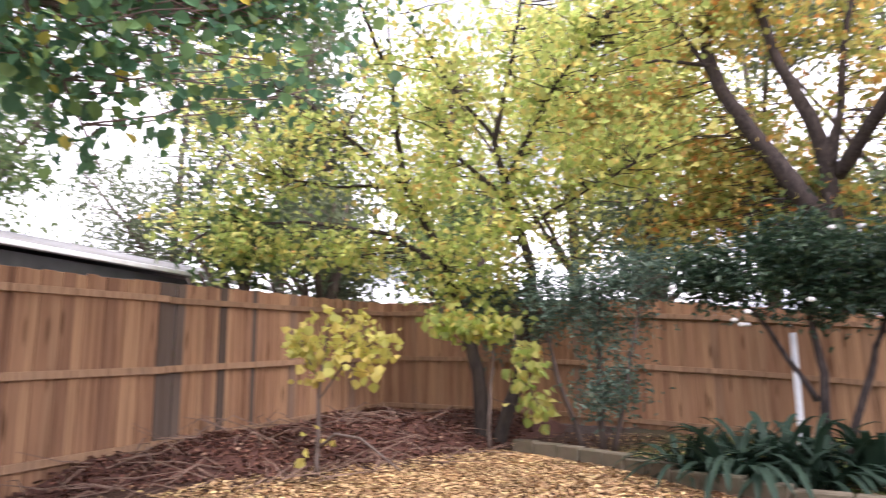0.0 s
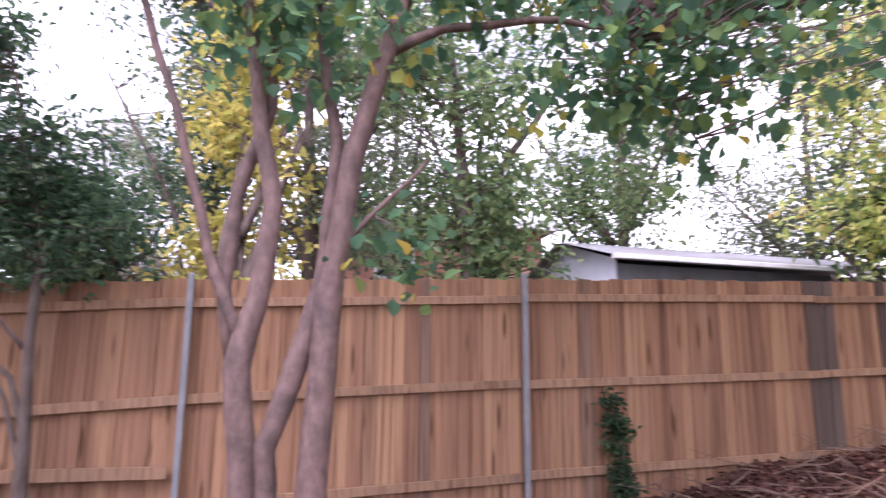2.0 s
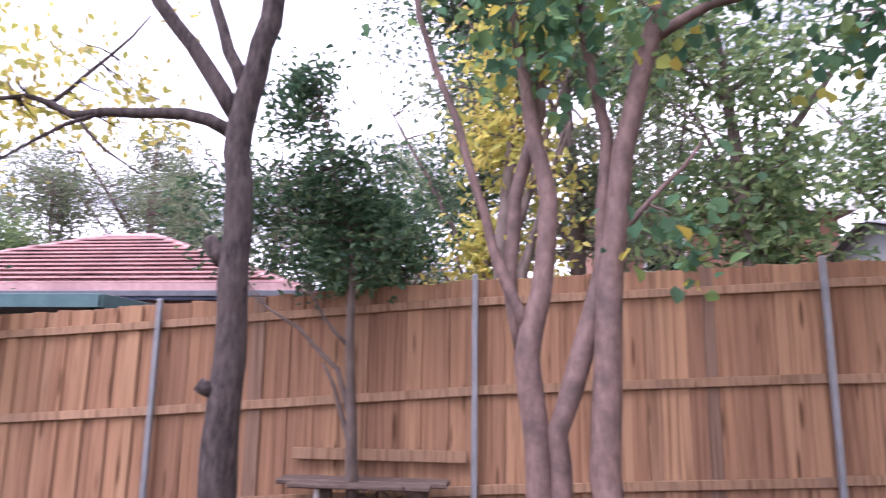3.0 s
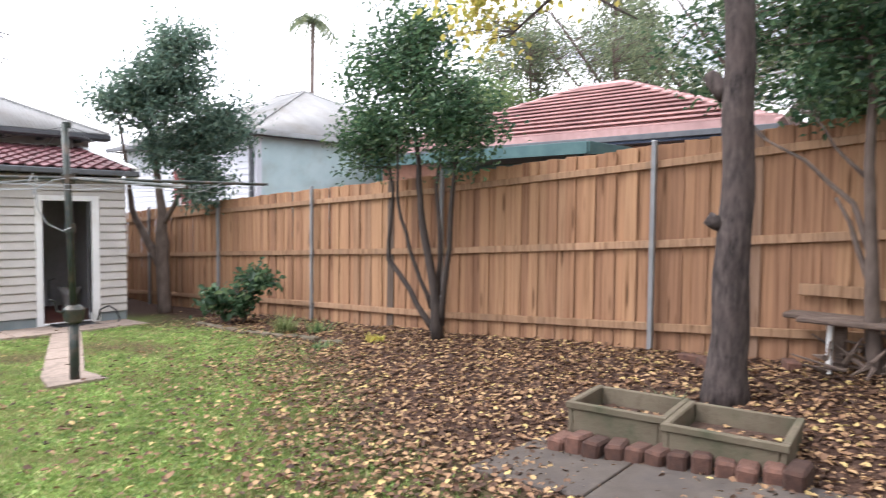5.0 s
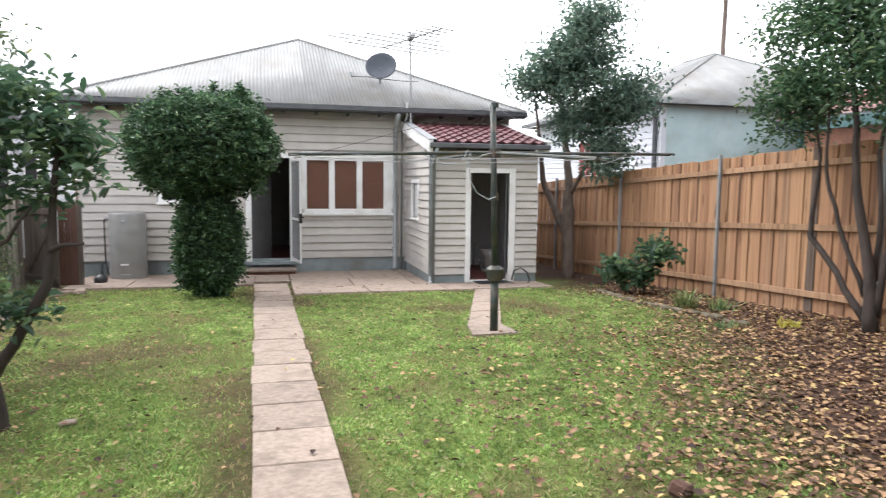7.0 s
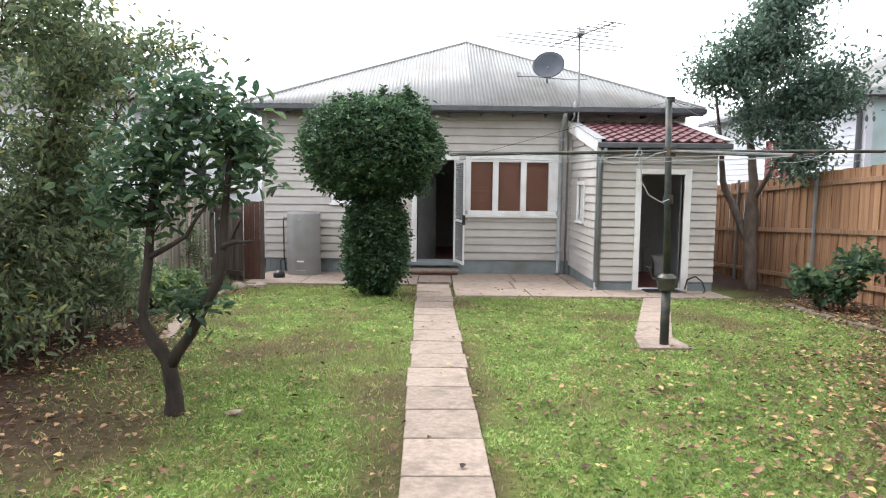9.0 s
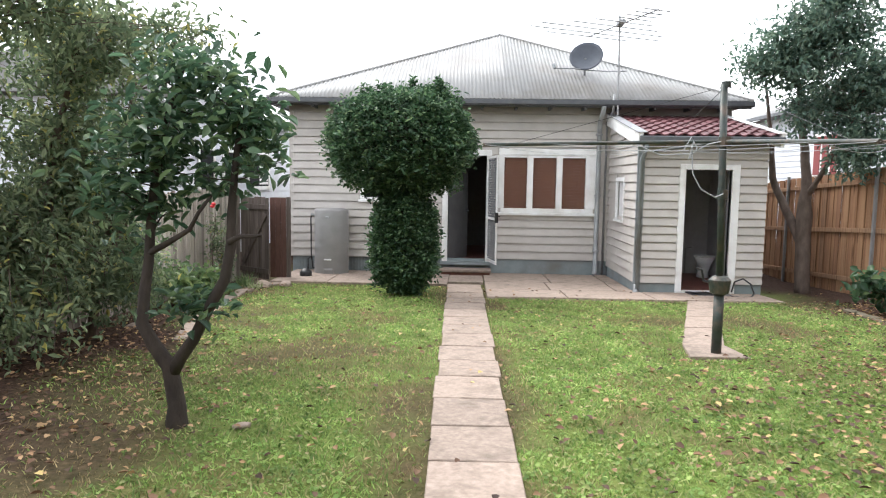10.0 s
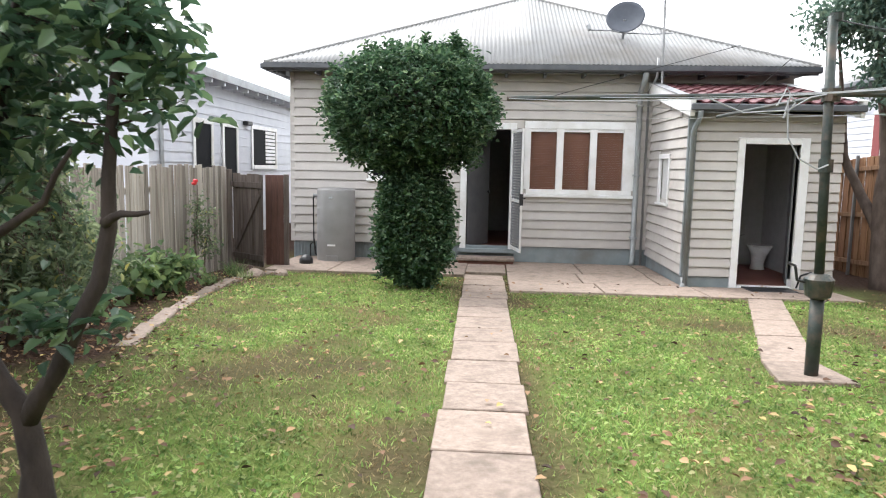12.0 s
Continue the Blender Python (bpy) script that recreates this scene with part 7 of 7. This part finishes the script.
            part("tile_course", bm, M_TILEPINK, r)
    bm = bmesh.new()
    v = [bm.verts.new(p) for p in ((x0, y1, z0), (x1, y1, z0), (ax, ay1, az), (x1, y0, z0), (ax, ay0, az))]
    bm.faces.new((v[0], v[1], v[2]))
    bm.faces.new((v[1], v[3], v[4], v[2]))
    part("roof_back", bm, M_TILEPINK, r)
    for p in ((x0, y0, z0), (x0, y1, z0)):
        part("hip_tile", tube(bmesh.new(), [Vector(p) + Vector((0, 0, 0.05)), (ax, ay0 if p[1] == y0 else ay1, az + 0.06)], 0.10, 6), M_TILEPINK, r)
    part("ridge_tile", tube(bmesh.new(), [(ax, ay0, az + 0.06), (ax, ay1, az + 0.06)], 0.11, 6), M_TILEPINK, r)
    part("aerial", tube(bmesh.new(), [(15.5, 5.0, 3.2), (15.6, 5.0, 4.7)], 0.025, 6), M_ALU, r)
    part("aerial_arm", tube(bmesh.new(), [(15.6, 4.3, 4.75), (15.6, 5.7, 4.6)], 0.025, 6), M_ALU, r)


neighbour_right()


def shed():
    s = thing("neighbour_shed", "long grey steel shed with pale roof edge beyond the fence", "shed", (10.5, -8, 0.5))
    part("wall", bx(9.05, 12.5, -11.5, -5.4, 0.2, 3.33), M_SHEDWALL, s)
    # much paler than the side wall: the light on this end is in its colour
    part("end_wall", prism(bmesh.new(), [(9.05, 0.2), (12.5, 0.2), (12.5, 3.5), (10.8, 3.95), (9.05, 3.4)], -5.399, -5.36, "y"), M_NBBOARD, s)
    corrugated("roof", s, M_CORRU, (8.85, -11.8, 3.42), (8.85, -5.2, 3.42), lambda q: (10.8, -11.8 + 6.6 * q, 3.98), 0.15)
    part("roof_back", prism(bmesh.new(), [(10.8, 3.96), (12.7, 3.4), (12.7, 3.36), (10.8, 3.92)], -11.8, -5.2, "y"), M_CORRU, s)
    part("gutter", bx(8.76, 8.86, -11.8, -5.2, 3.35, 3.43, 0.01), M_TRIMW, s)


shed()


def brick_house(x0, x1, y0, y1, h, label):
    b = thing("brick_house", label, "house", ((x0 + x1) / 2, (y0 + y1) / 2, 0.3))
    part("wall", bx(x0, x1, y0, y1, 0, h), M_NBBRICK, b)
    part("roof", prism(bmesh.new(), [(x0 - 0.5, h), (x1 + 0.5, h), (x1 + 0.5, h + 0.15), ((x0 + x1) / 2, h + 1.1), (x0 - 0.5, h + 0.15)], y0 - 0.5, y1 + 0.5, "y"), M_CORRU, b)
    part("fascia", bx(x0 - 0.56, x0 - 0.501, y0 - 0.5, y1 + 0.5, h - 0.08, h + 0.2), M_TRIMW, b)
    for i in range(2):
        y = y0 + (y1 - y0) * (0.3 + 0.4 * i)
        w = part("window", bx(x0 - 0.04, x0 - 0.001, y - 0.65, y + 0.65, h - 1.9, h - 0.7, 0.01), M_TRIMW, b)
        part("pane", bx(x0 - 0.06, x0 - 0.041, y - 0.55, y + 0.55, h - 1.8, h - 0.8), M_DARKGLASS, w)


brick_house(21, 29, -9.5, -2.2, 6.6, "two-storey salmon brick house behind the trees")
brick_house(26, 33, 0.5, 7.5, 5.2, "salmon brick house glimpsed between the trees")


def far_tree(x, y, h, r, mat, label, n=230, per=40, size=0.15, seed=1, low=0.35):
    z = ground_z(min(9, x), max(-12, min(15, y))) - 0.1
    rnd = random.Random(seed)
    stems = [[(x, y, z, 0.2), (x + rnd.uniform(-0.3, 0.3), y + rnd.uniform(-0.3, 0.3), z + h * 0.4, 0.14), (x + rnd.uniform(-0.5, 0.5), y + rnd.uniform(-0.5, 0.5), z + h * 0.9, 0.03)]]
    for _ in range(4):
        a, k = rnd.uniform(0, 6.28), rnd.uniform(0.25, 0.5)
        stems.append([(x, y, z + h * k, 0.08), (x + r * 0.5 * math.cos(a), y + r * 0.5 * math.sin(a), z + h * (k + 0.2), 0.05), (x + r * 0.9 * math.cos(a), y + r * 0.9 * math.sin(a), z + h * (k + 0.35), 0.02)])
    blobs = []
    for _ in range(9):
        a, q = rnd.uniform(0, 6.28), rnd.uniform(0.1, 0.75)
        blobs.append((x + r * q * math.cos(a), y + r * q * math.sin(a), z + h * rnd.uniform(low, 0.95), r * 0.42, r * 0.42, h * 0.13, 1))
    return tree("background_tree", label, "tree", stems, blobs, mat, M_BARK_GREY, size, twigs=n, per_twig=per, clump=0.32, aspect=0.55, droop=0.4, twig_r=0.02)


FAR = [
    (10.3, -3.6, 8.5, 2.3, L_MID, "mid-green garden tree beyond the paling fence"),
    (9.5, -13.0, 9.5, 2.8, L_FAR, "tall dull green tree beyond the shed"),
    (14.5, -8.5, 11.5, 3.4, L_MID, "tall spreading green tree beyond the shed"),
    (15.0, -15.0, 11.5, 3.6, L_FAR, "large dull green tree far behind the corner"),
    (6.5, -15.5, 10.0, 3.2, L_MAPLE, "tall yellowing tree behind the back fence"),
    (1.5, -16.0, 10.5, 3.4, L_MAPLE, "tall yellowing tree behind the back fence"),
    (-3.5, -15.0, 10.0, 3.2, L_FAR, "tall dull green tree behind the back fence"),
    (-0.8, -17.5, 12.0, 3.8, L_AMBER, "tall amber-leaved tree behind the back fence"),
    (4.0, -18.0, 12.0, 3.8, L_MAPLE, "tall yellowing tree behind the back fence"),
    (13.0, -1.2, 11.0, 2.8, L_FAR, "tall green tree beyond the paling fence"),
    (16.0, 1.2, 12.5, 2.6, L_SHRUB, "dark evergreen tree beyond the fence"),
    (11.5, 0.6, 4.3, 0.9, L_YELLOW, "bright yellow autumn tree beyond the fence"),
    (10.2, 0.1, 8.0, 1.0, L_YELLOW, "slim tree with clear yellow leaves beyond the fence"),
    (12.2, 3.0, 4.8, 1.2, L_SHRUB, "dark shrubby tree beyond the fence"),
    (24.0, 9.0, 12.0, 4.0, L_FAR, "large tree behind the red-roofed house"),
    (25.0, 14.5, 13.0, 4.2, L_FAR, "large tree behind the red-roofed house"),
    (19.0, -4.0, 13.0, 3.8, L_FAR, "large hazy tree behind the shed"),
    (22.5, 4.2, 10.5, 3.2, L_GREYGREEN, "grey-green tree behind the red-roofed house"),
    (26.0, 19.5, 13.0, 4.0, L_FAR, "large tree behind the red-roofed house"),
    (22.0, 18.5, 8.0, 2.4, L_MID, "green tree behind the red-roofed house"),
    (30.0, 16.0, 13.0, 4.2, L_FAR, "tall hazy tree far behind the houses"),
]
for i, (fx, fy, fh, fr, fm, fl) in enumerate(FAR):
    far_tree(fx, fy, fh, fr, fm, fl, seed=i + 5, n=70 if fr <= 1.0 else 150 if i == 0 else 215)
for i, (fx, fy, fh, fr, fm) in enumerate([(5.0, -13.2, 5.0, 1.9, L_MID), (1.6, -13.4, 5.2, 2.0, L_FAR), (-1.8, -13.2, 5.0, 1.9, L_MID), (8.2, -12.4, 5.4, 1.6, L_FAR), (7.4, -9.0, 4.4, 1.0, L_MID), (7.2, -11.0, 4.8, 1.2, L_FAR), (-5.0, -13.0, 5.0, 1.8, L_FAR)]):
    far_tree(fx, fy, fh, fr, fm, "dense leafy shrub close behind the back fence", seed=i + 40, n=62, low=0.15)


def palm():
    p = thing("palm_tree", "tall slender palm far beyond the houses", "palm", (24.5, 35, -0.5))
    top = Vector((24.9, 35.4, 13.3))
    part("trunk", tube(bmesh.new(), [(24.5, 35, -0.5), (24.5, 35, 6), top], [0.18, 0.15, 0.12], 8), M_BARK_GREY, p, smooth=True)
    for k in range(16):
        a = k * 2.4
        bm = bmesh.new()
        L, lift = 1.45, 0.2 + 0.75 * ((k * 7) % 5) / 5
        pts = [top + Vector((math.cos(a) * L * u, math.sin(a) * L * u, L * (lift * u - 0.95 * u * u))) for u in (i / 8 for i in range(9))]
        side = Vector((-math.sin(a), math.cos(a), 0))
        tube(bm, pts, 0.03, 4, False)
        for i in range(1, 9):
            for sg in (-1, 1):
                b0 = pts[i]
                v = [bm.verts.new(b0), bm.verts.new(b0 + (pts[i - 1] - b0) * 0.7), bm.verts.new(b0 + side * sg * 0.35 - Vector((0, 0, 0.4)))]
                bm.faces.new(v)
        part("frond", bm, L_FAR, p)


palm()

# ---- turf and fallen leaves ----
def scatter_ground(n, x0, x1, y0, y1, keep):
    p = np.stack([RNG.uniform(x0, x1, n), RNG.uniform(y0, y1, n)], 1)
    k = keep(p[:, 0], p[:, 1])
    return p[RNG.random(n) < k]


def on_path(x, y):
    a = (x > np.interp(y, [-1, 3.7, 12.3], [-0.63, -0.68, -0.84])) & (x < np.interp(y, [-1, 3.7, 12.3], [-0.185, -0.2, -0.24]))
    l = np.interp(y, [7.2, 7.85, 11.4], [1.56, 1.68, 2.85])
    r = np.interp(y, [7.2, 7.85, 11.4], [2.12, 2.10, 3.27])
    b = (y > 7.25) & (x > l) & (x < r)
    return a | b | ((y > 11.33) & (x > -0.2)) | ((y > 12.88))


def gheight(p, lift):
    return np.array([ground_z(a, b) + 0.02 * noise.noise(Vector((a * 0.9, b * 0.9, 0))) * (1.0 if b < 10.6 else 0.3) for a, b in p]) + lift


def blades(name, label, pts, mat, h, w):
    n = len(pts)
    z = gheight(pts, -0.004)
    base = np.column_stack([pts, z])
    a = RNG.uniform(0, 2 * np.pi, n)
    lean = RNG.normal(0, 0.85, (n, 2))
    hh = h * RNG.uniform(0.5, 1.25, n)
    s = np.stack([np.cos(a), np.sin(a), np.zeros(n)], 1) * (w * RNG.uniform(0.7, 1.3, n))[:, None]
    tip = base + np.column_stack([lean * hh[:, None], hh])
    mid = base + np.column_stack([lean * hh[:, None] * 0.35, hh * 0.55])
    co = np.stack([base - s, base + s, mid + s * 0.8, tip, mid - s * 0.8], 1).reshape(-1, 3)
    k = np.arange(n)[:, None] * 5
    polys = np.concatenate([k + np.array([[0, 1, 2, 4]])], 0)
    tris = k + np.array([[4, 2, 3]])
    me = bpy.data.meshes.new(name)
    me.vertices.add(len(co))
    me.vertices.foreach_set("co", co.astype(np.float32).ravel())
    idx = np.concatenate([polys, tris], 1).ravel()
    me.loops.add(len(idx))
    me.loops.foreach_set("vertex_index", idx.astype(np.int32))
    me.polygons.add(2 * n)
    starts = np.stack([np.arange(n) * 7, np.arange(n) * 7 + 4], 1).ravel()
    me.polygons.foreach_set("loop_start", starts.astype(np.int32))
    me.update(calc_edges=True)
    return tagged(obj(name, me, mat), label, "grass", kind="stuff")


lawn = scatter_ground(330000, -4.3, 5.2, -1.5, 12.9, lambda x, y: np.where(on_path(x, y), 0, grass_mask(x, y) * (1 - 0.6 * dryness(x, y)) * np.clip(1.5 - y / 11, 0.45, 1.2)))
dry = dryness(lawn[:, 0], lawn[:, 1])
pick = RNG.random(len(lawn)) < dry * 0.75
blades("lawn_grass", "short green lawn grass with clover patches", lawn[~pick], L_GRASS, 0.03, 0.005)
blades("dry_grass", "short straw-coloured dry grass in worn patches", lawn[pick], L_DRY, 0.028, 0.0035)
clover = scatter_ground(45000, -3.8, 4.5, 1.8, 11.3, lambda x, y: np.where(on_path(x, y), 0, grass_mask(x, y) * 0.6 * (dryness(x, y) < 0.25)))
me_cl = leaf_mesh("clover", np.column_stack([clover, gheight(clover, 0.018)]), 0.026, 0.9, 0.0, 0.15, 0.5)
tagged(obj("clover", me_cl, L_GRASS), "low broad-leaved clover among the grass", "clover", kind="stuff")


def litter_keep(x, y):
    bed = 1 - grass_mask(x, y)
    right = np.clip((x + 0.1) / 3.2, 0, 1) * np.clip((9.5 - y) / 5, 0, 1)
    return np.where(on_path(x, y), 0.006, np.clip(0.03 + 0.85 * bed * (x > 0) * np.clip((12.5 - y) / 5, 0.25, 1) + 0.42 * right ** 1.5 + 0.25 * bed * (x < 0), 0, 1))


lit = np.concatenate([scatter_ground(108000, -4.6, 5.95, -2.5, 12.5, litter_keep), scatter_ground(24000, -4.6, 5.9, -11, -2.5, lambda x, y: np.where(x > 2.3, 0.35, 0.95))])
me_l = leaf_mesh("fallen_leaves", np.column_stack([lit, gheight(lit, 0.018) + 0.026 * grass_mask(lit[:, 0], lit[:, 1])]), 0.046, 0.7, 0.0, 0.16, 0.62)
tagged(obj("fallen_leaves", me_l, L_LITTER), "brown and yellow fallen leaves strewn over the ground", "fallen leaves", kind="stuff")


def heap_depth(x, y):
    """How far a spot lies inside the mulch heap along the corner of the fences."""
    return (x - 5.9) * 0.894 - (y + 3.6) * 0.447


def heap_z(x, y):
    d = min(1.0, max(0.0, heap_depth(x, y) / 0.9))
    h = 0.33 * d * d * (3 - 2 * d)
    return ground_z(x, y) - 0.03 + h * (1 + 0.45 * noise.noise(Vector((x * 1.3, y * 1.3, 4)))) + 0.05 * d * noise.noise(Vector((x * 5, y * 5, 9)))


def mulch_heap():
    xs, ys = np.arange(2.6, 5.951, 0.09), np.arange(-11.1, -3.4, 0.09)
    co = np.array([(a, b, heap_z(a, b)) for b in ys for a in xs])
    k = np.arange(len(xs) * len(ys)).reshape(len(ys), len(xs))
    polys = np.stack([k[:-1, :-1], k[:-1, 1:], k[1:, 1:], k[1:, :-1]], -1).reshape(-1, 4)
    me = mesh_of("mulch_heap", co, polys)
    me.polygons.foreach_set("use_smooth", [True] * len(polys))
    tagged(obj("mulch_heap", me, M_MULCH), "heap of reddish brown mulch and clippings along the fence", "mulch", kind="stuff")
    p = np.stack([RNG.uniform(3.0, 5.93, 16000), RNG.uniform(-10.8, -3.5, 16000)], 1)
    p = p[np.array([heap_depth(a, b) > 0.08 for a, b in p])]
    z = np.array([heap_z(a, b) for a, b in p]) + RNG.uniform(0.0, 0.03, len(p))
    tagged(obj("dead_leaf_cover", leaf_mesh("dead_leaf_cover", np.column_stack([p, z]), 0.06, 0.6, 0.0, 0.2, 0.45), L_RUSSET), "russet dead leaves over the mulch heap", "fallen leaves", kind="stuff")
    p = np.stack([RNG.uniform(-0.5, 4.9, 44000), RNG.uniform(-9.0, -3.6, 44000)], 1)
    side = np.array([heap_depth(a, b) for a, b in p])
    kerb_y = np.interp(p[:, 0], [-0.4, 0.35, 0.9, 1.45, 2.1, 2.8, 3.4], [-6.85, -7.2, -7.75, -8.2, -8.6, -8.95, -9.0])
    fade = np.clip((p[:, 1] + 3.6) / -1.5, 0.1, 1) * np.clip(0.25 - side * 1.3, 0.05, 1)
    p = p[(side < 0.15) & (p[:, 1] > kerb_y) & (RNG.random(len(p)) < fade)]
    z = gheight(p, 0.012) + RNG.uniform(0, 0.015, len(p))
    tagged(obj("leaf_carpet", leaf_mesh("leaf_carpet", np.column_stack([p, z]), 0.055, 0.7, 0.0, 0.14, 0.75), L_TAN), "thick carpet of dry tan leaves before the stone kerb", "fallen leaves", kind="stuff")


mulch_heap()
tw = bmesh.new()
rnd_tw = random.Random(31)
for _ in range(230):
    x, y = rnd_tw.uniform(3.2, 5.85), rnd_tw.uniform(-9.5, -3.7)
    if heap_depth(x, y) < -0.5:
        continue
    a, L = rnd_tw.uniform(0, 6.28), rnd_tw.uniform(0.25, 0.95)
    z = max(ground_z(x, y), heap_z(x, y)) + rnd_tw.uniform(0.01, 0.1)
    tube(tw, [(x, y, z), (min(5.95, x + L * 0.5 * math.cos(a)), y + L * 0.5 * math.sin(a), z + rnd_tw.uniform(0, 0.16)), (min(5.95, x + L * math.cos(a + 0.3)), y + L * math.sin(a + 0.3), z + rnd_tw.uniform(-0.04, 0.22))], [0.009, 0.007, 0.003], 4, False)
solo("brushwood", tw, M_TWIG, "tangle of dead twigs over the mulch in the corner", "twigs", kind="stuff", at=(4.6, -7.0, gz(4.6, -7.0)))
